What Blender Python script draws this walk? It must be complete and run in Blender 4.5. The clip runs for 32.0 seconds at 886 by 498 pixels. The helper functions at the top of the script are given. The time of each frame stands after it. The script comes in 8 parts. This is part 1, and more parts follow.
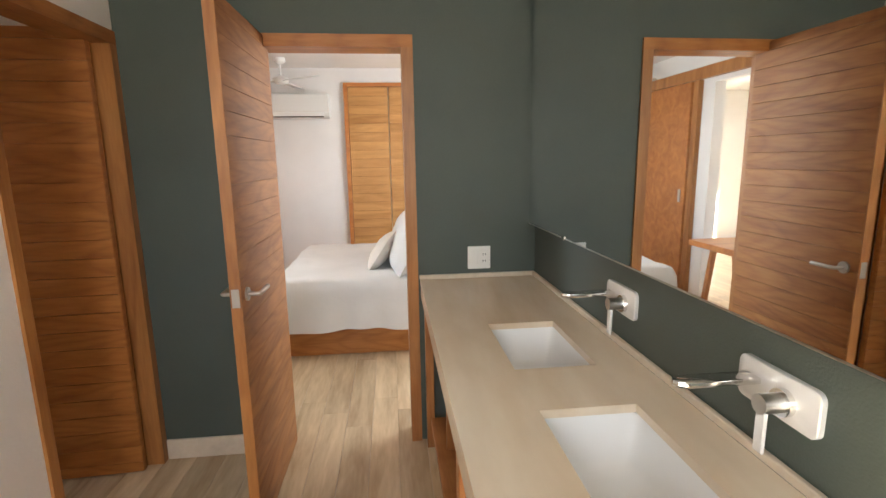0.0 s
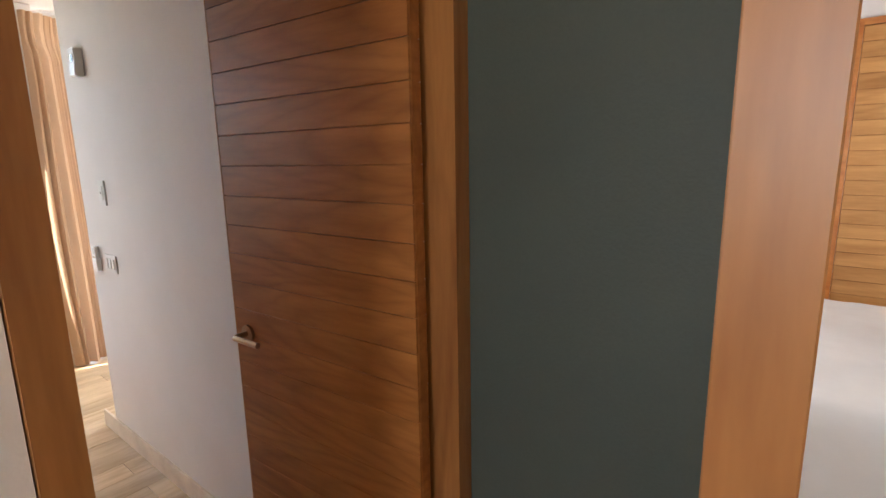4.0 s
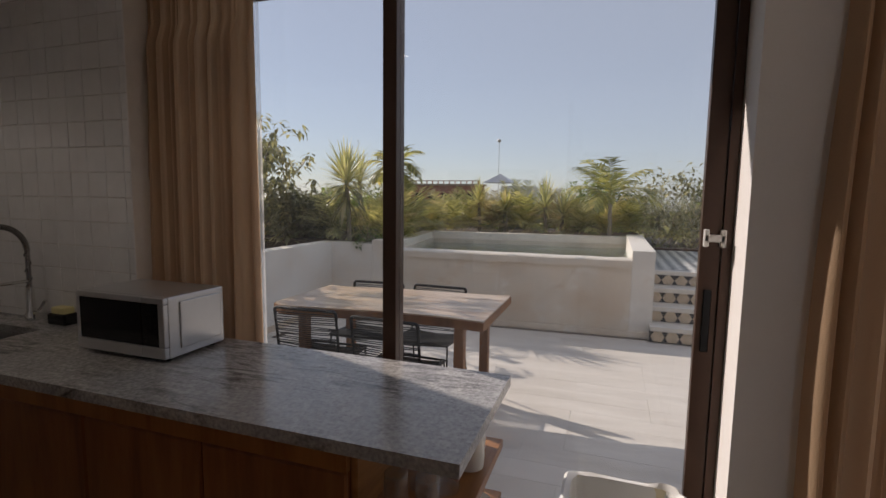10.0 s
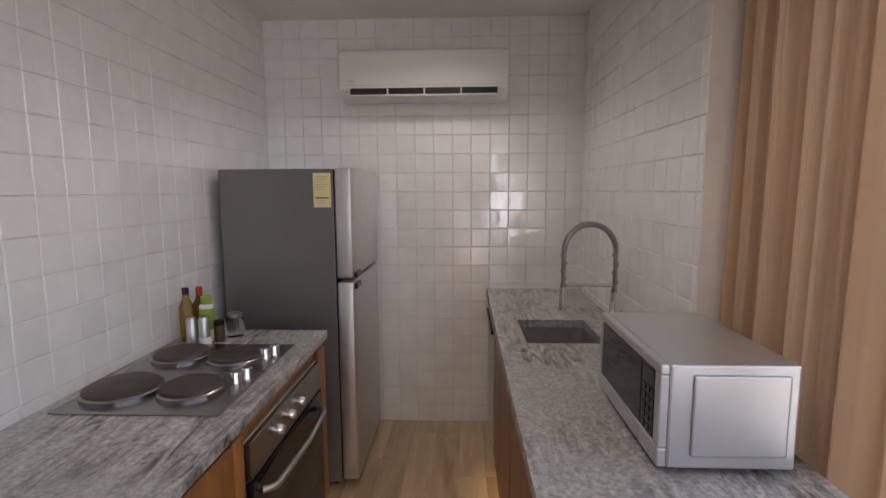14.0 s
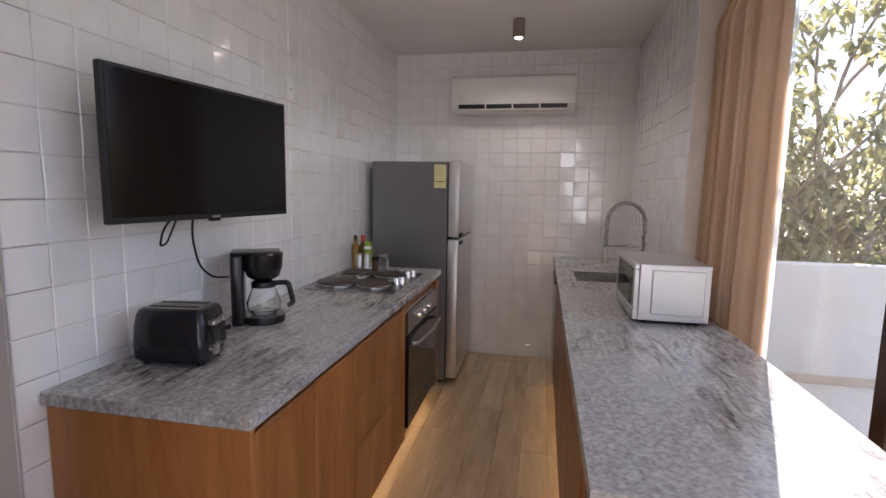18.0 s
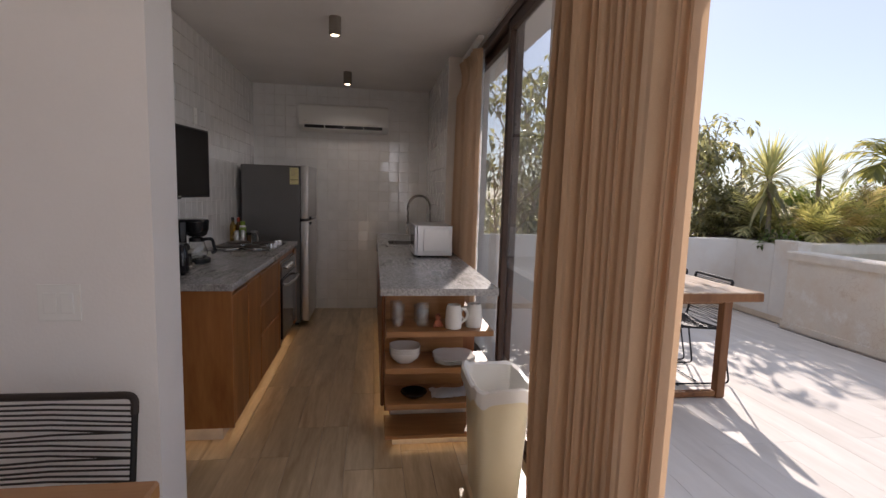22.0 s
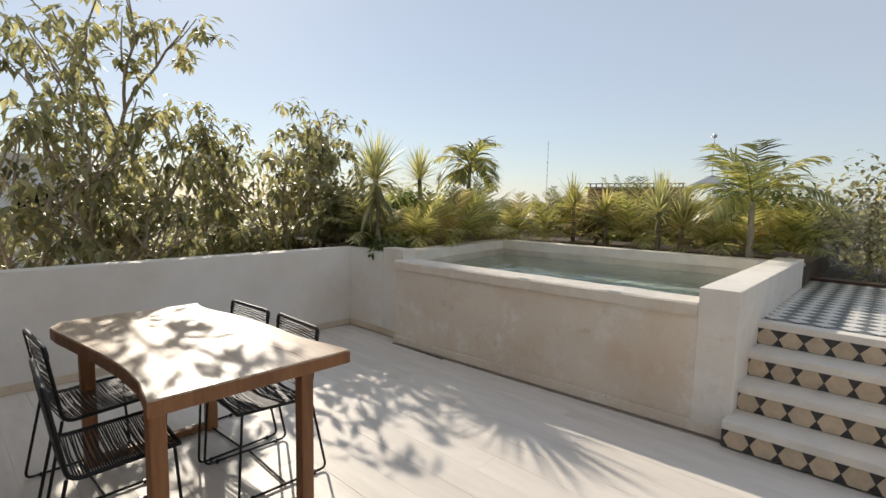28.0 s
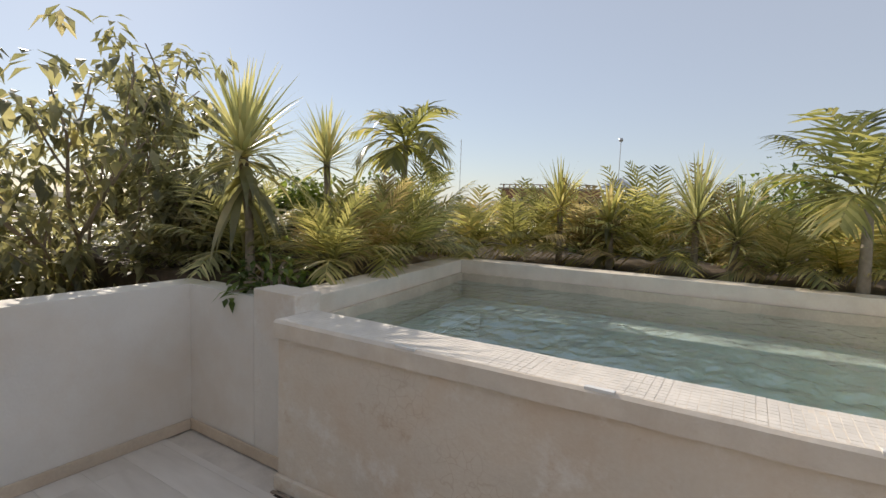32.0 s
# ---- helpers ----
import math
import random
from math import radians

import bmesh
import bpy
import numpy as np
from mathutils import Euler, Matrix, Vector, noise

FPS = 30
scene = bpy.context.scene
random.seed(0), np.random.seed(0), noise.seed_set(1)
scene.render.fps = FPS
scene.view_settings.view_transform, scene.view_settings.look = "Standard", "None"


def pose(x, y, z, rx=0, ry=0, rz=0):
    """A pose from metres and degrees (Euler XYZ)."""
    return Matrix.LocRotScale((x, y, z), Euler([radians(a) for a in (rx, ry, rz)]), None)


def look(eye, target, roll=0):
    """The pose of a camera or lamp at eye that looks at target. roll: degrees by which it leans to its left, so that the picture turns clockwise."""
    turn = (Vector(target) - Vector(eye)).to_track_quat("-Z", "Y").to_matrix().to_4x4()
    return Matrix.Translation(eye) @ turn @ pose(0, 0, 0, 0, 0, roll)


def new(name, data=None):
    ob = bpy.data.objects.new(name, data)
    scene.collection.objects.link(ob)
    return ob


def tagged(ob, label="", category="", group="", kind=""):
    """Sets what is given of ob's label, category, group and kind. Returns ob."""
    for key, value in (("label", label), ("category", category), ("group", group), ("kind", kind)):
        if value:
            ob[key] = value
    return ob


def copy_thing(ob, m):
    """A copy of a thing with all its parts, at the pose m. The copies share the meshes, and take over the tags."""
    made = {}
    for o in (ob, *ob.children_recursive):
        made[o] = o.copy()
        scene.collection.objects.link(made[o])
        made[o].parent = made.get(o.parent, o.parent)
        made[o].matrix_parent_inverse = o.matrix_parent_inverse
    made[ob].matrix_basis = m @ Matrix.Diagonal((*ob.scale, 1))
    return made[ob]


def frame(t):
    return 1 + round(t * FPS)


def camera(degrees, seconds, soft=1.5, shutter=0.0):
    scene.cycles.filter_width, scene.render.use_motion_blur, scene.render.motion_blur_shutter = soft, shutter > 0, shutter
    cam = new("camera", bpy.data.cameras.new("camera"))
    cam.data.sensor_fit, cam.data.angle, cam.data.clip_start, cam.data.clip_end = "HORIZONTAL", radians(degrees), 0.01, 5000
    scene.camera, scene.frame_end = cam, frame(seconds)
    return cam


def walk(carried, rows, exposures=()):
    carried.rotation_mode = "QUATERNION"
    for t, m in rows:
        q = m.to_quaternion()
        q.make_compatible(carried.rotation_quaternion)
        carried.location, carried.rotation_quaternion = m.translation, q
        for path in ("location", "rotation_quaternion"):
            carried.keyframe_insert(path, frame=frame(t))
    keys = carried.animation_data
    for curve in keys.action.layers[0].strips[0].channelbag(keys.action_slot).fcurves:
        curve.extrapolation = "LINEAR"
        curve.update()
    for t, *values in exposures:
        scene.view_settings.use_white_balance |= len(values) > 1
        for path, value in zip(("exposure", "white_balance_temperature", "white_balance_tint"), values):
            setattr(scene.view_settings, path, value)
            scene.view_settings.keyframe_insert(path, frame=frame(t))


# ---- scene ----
cam = camera(84.3, 32.0)
PATH = [
    (0, (-0.284, 1.781, 1.488), (-0.487, -0.176, 1.126), -0.9),
    (0.5, (-0.328, 1.614, 1.484), (-0.385, -0.354, 1.128), -1.1),
    (1, (-0.342, 1.457, 1.486), (-0.226, -0.51, 1.14), -1.2),
    (1.5, (-0.288, 1.253, 1.48), (-0.007, -0.696, 1.13), -1.0),
    (2, (-0.225, 1.067, 1.501), (0.188, -0.859, 1.153), -0.7),
    (2.5, (-0.156, 0.87, 1.502), (0.41, -1.016, 1.149), -0.7),
    (4.5, (0.464, 0.081, 1.515), (1.912, -1.249, 1.149), -1.2),
    (5, (0.659, -0.046, 1.527), (2.309, -1.117, 1.164), -1.3),
    (5.5, (0.846, -0.129, 1.516), (2.649, -0.914, 1.152), -1.2),
    (6, (1.047, -0.187, 1.508), (2.956, -0.661, 1.145), -1.1),
    (6.5, (1.241, -0.217, 1.505), (3.194, -0.449, 1.142), -0.9),
    (7, (1.477, -0.233, 1.513), (3.445, -0.237, 1.155), -0.7),
    (7.5, (1.718, -0.203, 1.523), (3.68, -0.013, 1.189), -0.1),
    (8, (1.977, -0.164, 1.543), (3.932, 0.134, 1.245), 0.3),
    (8.5, (2.217, -0.159, 1.543), (4.164, 0.217, 1.284), 1.0),
    (9, (2.477, -0.166, 1.544), (4.404, 0.318, 1.318), 1.0),
    (9.5, (2.708, -0.171, 1.539), (4.612, 0.399, 1.318), 1.1),
    (10, (2.959, -0.168, 1.544), (4.841, 0.475, 1.333), 0.8),
    (10.5, (3.186, -0.161, 1.538), (5.009, 0.636, 1.333), 0.6),
    (11, (3.41, -0.101, 1.545), (5.107, 0.936, 1.331), 0.7),
    (11.5, (3.563, -0.041, 1.529), (5.072, 1.255, 1.314), 0.7),
    (12, (3.704, 0.067, 1.528), (4.968, 1.602, 1.311), 0.4),
    (12.5, (3.791, 0.175, 1.533), (4.734, 1.924, 1.305), 0.0),
    (13, (3.849, 0.26, 1.532), (4.444, 2.155, 1.3), -0.1),
    (13.5, (3.886, 0.316, 1.539), (4.116, 2.289, 1.305), -0.4),
    (14, (3.887, 0.354, 1.53), (3.804, 2.338, 1.291), -0.3),
    (14.5, (3.856, 0.358, 1.519), (3.522, 2.316, 1.279), -0.1),
    (15, (3.835, 0.316, 1.5), (3.335, 2.237, 1.253), 0.1),
    (15.5, (3.813, 0.197, 1.486), (3.258, 2.103, 1.238), 0.5),
    (17.5, (3.934, -0.522, 1.45), (3.497, 1.414, 1.204), 1.0),
    (18, (3.929, -0.733, 1.45), (3.537, 1.212, 1.203), 1.0),
    (18.5, (3.945, -0.949, 1.467), (3.606, 1.006, 1.218), 1.2),
    (19, (4.018, -1.171, 1.475), (3.707, 0.789, 1.222), 1.4),
    (19.5, (4.051, -1.372, 1.459), (3.747, 0.588, 1.207), 1.2),
    (20, (4.049, -1.572, 1.444), (3.762, 0.391, 1.192), 1.0),
    (20.5, (4.046, -1.778, 1.437), (3.806, 0.192, 1.19), 0.9),
    (21, (4.052, -2.006, 1.432), (3.893, -0.027, 1.191), 1.0),
    (21.5, (4.04, -2.226, 1.44), (4.05, -0.24, 1.204), 1.4),
    (22, (3.992, -2.399, 1.41), (4.277, -0.432, 1.182), 1.7),
    (22.5, (3.967, -2.573, 1.401), (4.579, -0.682, 1.182), 2.0),
    (23, (3.955, -2.752, 1.407), (4.847, -0.974, 1.198), 2.0),
    (23.5, (3.935, -2.896, 1.429), (5.063, -1.257, 1.222), 1.9),
    (24, (3.951, -2.934, 1.469), (5.288, -1.461, 1.264), 1.9),
    (24.5, (4.044, -2.845, 1.513), (5.517, -1.507, 1.312), 1.7),
    (25, (4.17, -2.666, 1.542), (5.685, -1.376, 1.343), 1.4),
    (25.5, (4.295, -2.505, 1.551), (5.827, -1.235, 1.349), 1.2),
    (27.5, (5.009, -1.562, 1.535), (6.482, -0.224, 1.325), 1.2),
    (28, (5.257, -1.347, 1.532), (6.712, 0.009, 1.324), 1.2),
    (28.5, (5.461, -1.138, 1.527), (6.902, 0.233, 1.316), 1.1),
    (29, (5.67, -0.847, 1.526), (7.112, 0.522, 1.314), 1.3),
    (29.5, (5.878, -0.596, 1.519), (7.331, 0.762, 1.306), 1.5),
    (30, (6.106, -0.346, 1.527), (7.589, 0.978, 1.31), 1.6),
    (30.5, (6.337, -0.083, 1.515), (7.859, 1.197, 1.299), 1.7),
    (31, (6.583, 0.138, 1.492), (8.151, 1.361, 1.28), 1.9),
    (31.5, (6.839, 0.342, 1.497), (8.449, 1.511, 1.291), 1.9),
    (32, (7.06, 0.537, 1.485), (8.746, 1.594, 1.286), 2.1),
]
EXPOSURES = [(0, 3.5, 6350, 8), (2.5, 3.5, 6350, 8), (4.5, 3.2, 6300, 14), (5, 2.3, 6300, 16), (5.5, 1.85, 6300, 18), (6, 1.6, 6300, 18), (7, 1.7, 6300, 18), (8, 1.15, 6400, 14), (8.5, 0.68, 6450, 16), (9.5, 0.1, 6600, 18),
             (11, 0.12, 6750, 20), (12, 0.25, 6750, 21), (13, 0.9, 6350, 22), (14, 2.0, 6250, 18), (15.5, 2.05, 6100, 20), (18, 1.95, 6100, 20), (19, 1.32, 6150, 18), (20, 1.0, 6200, 20),
             (21, 1.2, 6400, 18), (21.5, 1.02, 6400, 19), (22, 0.72, 6450, 20), (23, 0.28, 6450, 14), (24, 0.15, 6550, 10), (25, 0.27, 6700, 10), (29, 0.34, 6800, 11), (32, 0.28, 6750, 13)]
walk(cam, [(t, look(eye, target, roll)) for t, eye, target, roll in PATH], EXPOSURES)

# ---- world, sun, exposure ----
scene.view_settings.exposure = 0.0
world = bpy.data.worlds.new("world")
scene.world = world
world.use_nodes = True
_wn = world.node_tree.nodes
_sky = _wn.new("ShaderNodeTexSky")
_sky.sky_type = "NISHITA"
_sky.sun_disc = False
_sky.sun_elevation = radians(30.7)
_sky.sun_rotation = radians(20)
_sky.dust_density = 0.25
_haze = _wn.new("ShaderNodeMixRGB")
_haze.blend_type, _haze.inputs[0].default_value = "ADD", 1.0
_haze.inputs[2].default_value = (3.95, 4.3, 4.75, 1)   # even bright haze over the whole sky
_soft = _wn.new("ShaderNodeMixRGB")
_soft.blend_type, _soft.inputs[0].default_value = "MULTIPLY", 1.0
_soft.inputs[2].default_value = (0.42, 0.465, 0.52, 1)
world.node_tree.links.new(_sky.outputs[0], _soft.inputs[1])
world.node_tree.links.new(_soft.outputs[0], _haze.inputs[1])
world.node_tree.links.new(_haze.outputs[0], _wn["Background"].inputs[0])
_wn["Background"].inputs[1].default_value = 0.075
sun = new("sun", bpy.data.lights.new("sun", "SUN"))
sun.data.energy, sun.data.angle, sun.data.color = 3.5, radians(0.6), (1.0, 0.93, 0.82)
sun.matrix_world = look((20 * 0.342, 20 * 0.94, 11.9), (0, 0, 0))


def area_lamp(name, at, target, sx, sy, power, colour=(1, 1, 1)):
    ob = new(name, bpy.data.lights.new(name, "AREA"))
    ob.data.shape, ob.data.size, ob.data.size_y, ob.data.energy, ob.data.color = "RECTANGLE", sx, sy, power, colour
    ob.matrix_world = look(at, target)
    return ob


# added area lamps for daylight: unseen bath and bedroom windows, unseen end of glazing
area_lamp("bath_fill_light", (0.22, 3.25, 1.75), (0.0, 0, 1.2), 0.84, 1.0, 2.1, (1.0, 0.97, 0.93))
area_lamp("bedroom_fill_light", (-2.35, -2.6, 1.6), (0, -2.6, 1.0), 1.6, 1.4, 6.9, (0.96, 0.98, 1.0))
area_lamp("living_glazing_light", (4.78, -3.95, 1.25), (2.8, -3.0, 1.25), 1.1, 2.2, 10, (0.94, 0.97, 1.0))

# ---- materials ----


def mat(name, colour, rough=0.6, metal=0.0, vary=0.12, scale=6.0, bump=0.15, fine=60.0, stain=None, stain_scale=1.3,
        stain_amount=0.0, random_tone=0.0, spec=0.5):
    """A plain surface with variation at two scales, stains, and relief."""
    m = bpy.data.materials.new(name)
    m.use_nodes = True
    nt = m.node_tree
    n, l = nt.nodes, nt.links
    b = n["Principled BSDF"]
    b.inputs["Roughness"].default_value, b.inputs["Metallic"].default_value = rough, metal
    b.inputs["Specular IOR Level"].default_value = spec
    tc = n.new("ShaderNodeTexCoord")
    big = n.new("ShaderNodeTexNoise")
    big.inputs["Scale"].default_value, big.inputs["Detail"].default_value = scale, 5
    small = n.new("ShaderNodeTexNoise")
    small.inputs["Scale"].default_value, small.inputs["Detail"].default_value = fine, 3
    geo = n.new("ShaderNodeNewGeometry")
    for t in (big, small):
        l.new(geo.outputs["Position"], t.inputs["Vector"])
    ramp = n.new("ShaderNodeValToRGB")
    lo, hi = [c * (1 - vary) for c in colour], [min(1, c * (1 + vary)) for c in colour]
    ramp.color_ramp.elements[0].position, ramp.color_ramp.elements[1].position = 0.3, 0.7
    ramp.color_ramp.elements[0].color, ramp.color_ramp.elements[1].color = (*lo, 1), (*hi, 1)
    l.new(big.outputs[0], ramp.inputs[0])
    out = ramp.outputs[0]
    mix = n.new("ShaderNodeMixRGB")
    mix.blend_type, mix.inputs[0].default_value = "OVERLAY", min(1, vary * 1.2)
    l.new(out, mix.inputs[1])
    l.new(small.outputs[0], mix.inputs[2])
    out = mix.outputs[0]
    if stain:
        st = n.new("ShaderNodeTexNoise")
        st.inputs["Scale"].default_value, st.inputs["Detail"].default_value, st.inputs["Roughness"].default_value = stain_scale, 8, 0.65
        l.new(geo.outputs["Position"], st.inputs["Vector"])
        sr = n.new("ShaderNodeMapRange")
        sr.inputs[1].default_value, sr.inputs[2].default_value = 0.48, 0.68
        sr.inputs[4].default_value = stain_amount
        l.new(st.outputs[0], sr.inputs[0])
        m2 = n.new("ShaderNodeMixRGB")
        l.new(sr.outputs[0], m2.inputs[0])
        l.new(out, m2.inputs[1])
        m2.inputs[2].default_value = (*stain, 1)
        out = m2.outputs[0]
    if random_tone:
        oi = n.new("ShaderNodeObjectInfo")
        hr = n.new("ShaderNodeMapRange")
        hr.inputs[3].default_value, hr.inputs[4].default_value = 1 - random_tone, 1 + random_tone
        l.new(oi.outputs["Random"], hr.inputs[0])
        hs = n.new("ShaderNodeHueSaturation")
        l.new(hr.outputs[0], hs.inputs["Value"])
        l.new(out, hs.inputs["Color"])
        out = hs.outputs[0]
    l.new(out, b.inputs["Base Color"])
    if bump:
        bp = n.new("ShaderNodeBump")
        bp.inputs["Strength"].default_value, bp.inputs["Distance"].default_value = bump, 0.004
        l.new(small.outputs[0], bp.inputs["Height"])
        l.new(bp.outputs[0], b.inputs["Normal"])
    return m


def wood(name, dark, light, axis="x", rough=0.45, scale=5.0, stretch=12.0, random_tone=0.0, island=False, bump=0.12, coat=0.0, cathedral=3.0):
    """Wood with its grain along one axis of the world."""
    m = bpy.data.materials.new(name)
    m.use_nodes = True
    nt = m.node_tree
    n, l = nt.nodes, nt.links
    b = n["Principled BSDF"]
    b.inputs["Roughness"].default_value = rough
    b.inputs["Coat Weight"].default_value = coat
    b.inputs["Coat Roughness"].default_value = 0.25
    geo = n.new("ShaderNodeNewGeometry")
    mp = n.new("ShaderNodeMapping")
    s = {"x": (1, stretch, stretch), "y": (stretch, 1, stretch), "z": (stretch, stretch, 1)}[axis]
    mp.inputs["Scale"].default_value = s
    oi = n.new("ShaderNodeObjectInfo")
    off = n.new("ShaderNodeVectorMath")
    off.operation = "MULTIPLY_ADD"
    off.inputs[1].default_value = (37, 23, 11)
    comb = n.new("ShaderNodeCombineXYZ")
    rnd = geo.outputs["Random Per Island"] if island else oi.outputs["Random"]
    for i in range(3):
        l.new(rnd, comb.inputs[i])
    l.new(comb.outputs[0], off.inputs[0])
    l.new(geo.outputs["Position"], off.inputs[2])
    l.new(off.outputs[0], mp.inputs["Vector"])
    a = n.new("ShaderNodeTexNoise")
    a.inputs["Scale"].default_value, a.inputs["Detail"].default_value, a.inputs["Distortion"].default_value = scale * 0.35, 6, 1.2
    l.new(mp.outputs[0], a.inputs["Vector"])
    f = n.new("ShaderNodeTexNoise")
    f.inputs["Scale"].default_value, f.inputs["Detail"].default_value = scale * cathedral, 4
    l.new(mp.outputs[0], f.inputs["Vector"])
    add = n.new("ShaderNodeMath")
    add.operation = "MULTIPLY_ADD"
    add.inputs[1].default_value = 0.35
    l.new(f.outputs[0], add.inputs[0])
    l.new(a.outputs[0], add.inputs[2])
    ramp = n.new("ShaderNodeValToRGB")
    ramp.color_ramp.elements[0].position, ramp.color_ramp.elements[1].position = 0.45, 0.88
    ramp.color_ramp.elements[0].color, ramp.color_ramp.elements[1].color = (*dark, 1), (*light, 1)
    l.new(add.outputs[0], ramp.inputs[0])
    out = ramp.outputs[0]
    if random_tone:
        hr = n.new("ShaderNodeMapRange")
        hr.inputs[3].default_value, hr.inputs[4].default_value = 1 - random_tone, 1 + random_tone
        l.new(rnd, hr.inputs[0])
        hs = n.new("ShaderNodeHueSaturation")
        l.new(hr.outputs[0], hs.inputs["Value"])
        l.new(out, hs.inputs["Color"])
        out = hs.outputs[0]
    l.new(out, b.inputs["Base Color"])
    bp = n.new("ShaderNodeBump")
    bp.inputs["Strength"].default_value, bp.inputs["Distance"].default_value = bump, 0.003
    l.new(f.outputs[0], bp.inputs["Height"])
    l.new(bp.outputs[0], b.inputs["Normal"])
    return m


def simple(name, colour, rough=0.5, metal=0.0, emit=0.0, trans=0.0, ior=1.45, alpha=1.0):
    m = bpy.data.materials.new(name)
    m.use_nodes = True
    b = m.node_tree.nodes["Principled BSDF"]
    b.inputs["Base Color"].default_value = (*colour, 1)
    b.inputs["Roughness"].default_value, b.inputs["Metallic"].default_value = rough, metal
    b.inputs["Transmission Weight"].default_value, b.inputs["IOR"].default_value = trans, ior
    if emit:
        b.inputs["Emission Color"].default_value, b.inputs["Emission Strength"].default_value = (*colour, 1), emit
    return m


def pane_glass(name, tint=(0.98, 0.99, 0.985), gloss=0.06, pale_haze=0.0):
    """Thin clear glass: lets light straight through and mirrors a little."""
    m = bpy.data.materials.new(name)
    m.use_nodes = True
    nt = m.node_tree
    n, l = nt.nodes, nt.links
    n.remove(n["Principled BSDF"])
    t, g, mx, lw = n.new("ShaderNodeBsdfTransparent"), n.new("ShaderNodeBsdfGlossy"), n.new("ShaderNodeMixShader"), n.new("ShaderNodeLayerWeight")
    t.inputs[0].default_value = (*tint, 1)
    g.inputs["Roughness"].default_value = 0.02
    pw, ma = n.new("ShaderNodeMath"), n.new("ShaderNodeMath")
    pw.operation, pw.inputs[1].default_value = "POWER", 4.0
    ma.operation, ma.inputs[1].default_value, ma.inputs[2].default_value = "MULTIPLY_ADD", 0.8, gloss * 0.5
    lw.inputs[0].default_value = 0.5
    l.new(lw.outputs["Facing"], pw.inputs[0])
    l.new(pw.outputs[0], ma.inputs[0])
    l.new(ma.outputs[0], mx.inputs[0])
    l.new(t.outputs[0], mx.inputs[1])
    l.new(g.outputs[0], mx.inputs[2])
    out = mx.outputs[0]
    # pale translucent haze: dust on the panes, a stand-in for highlights on tumblers
    if pale_haze:
        tl, dm = n.new("ShaderNodeBsdfTranslucent"), n.new("ShaderNodeMixShader")
        tl.inputs[0].default_value, dm.inputs[0].default_value = (0.86, 0.88, 0.90, 1), pale_haze
        l.new(out, dm.inputs[1])
        l.new(tl.outputs[0], dm.inputs[2])
        out = dm.outputs[0]
    l.new(out, n["Material Output"].inputs[0])
    return m


M_GREEN = mat("green_paint", (0.075, 0.092, 0.078), 0.55, vary=0.06, scale=2.5, bump=0.25, fine=180)
M_WHITE = mat("white_plaster", (0.80, 0.77, 0.745), 0.7, vary=0.05, scale=1.7, bump=0.17, fine=90)
M_CEIL = mat("ceiling_plaster", (0.86, 0.83, 0.80), 0.75, vary=0.04, scale=2.0, bump=0.2, fine=80)
M_TERRWALL = mat("terrace_plaster", (0.76, 0.72, 0.66), 0.8, vary=0.06, scale=2.2, bump=0.35, fine=70,
                 stain=(0.60, 0.46, 0.32), stain_scale=1.0, stain_amount=0.35)


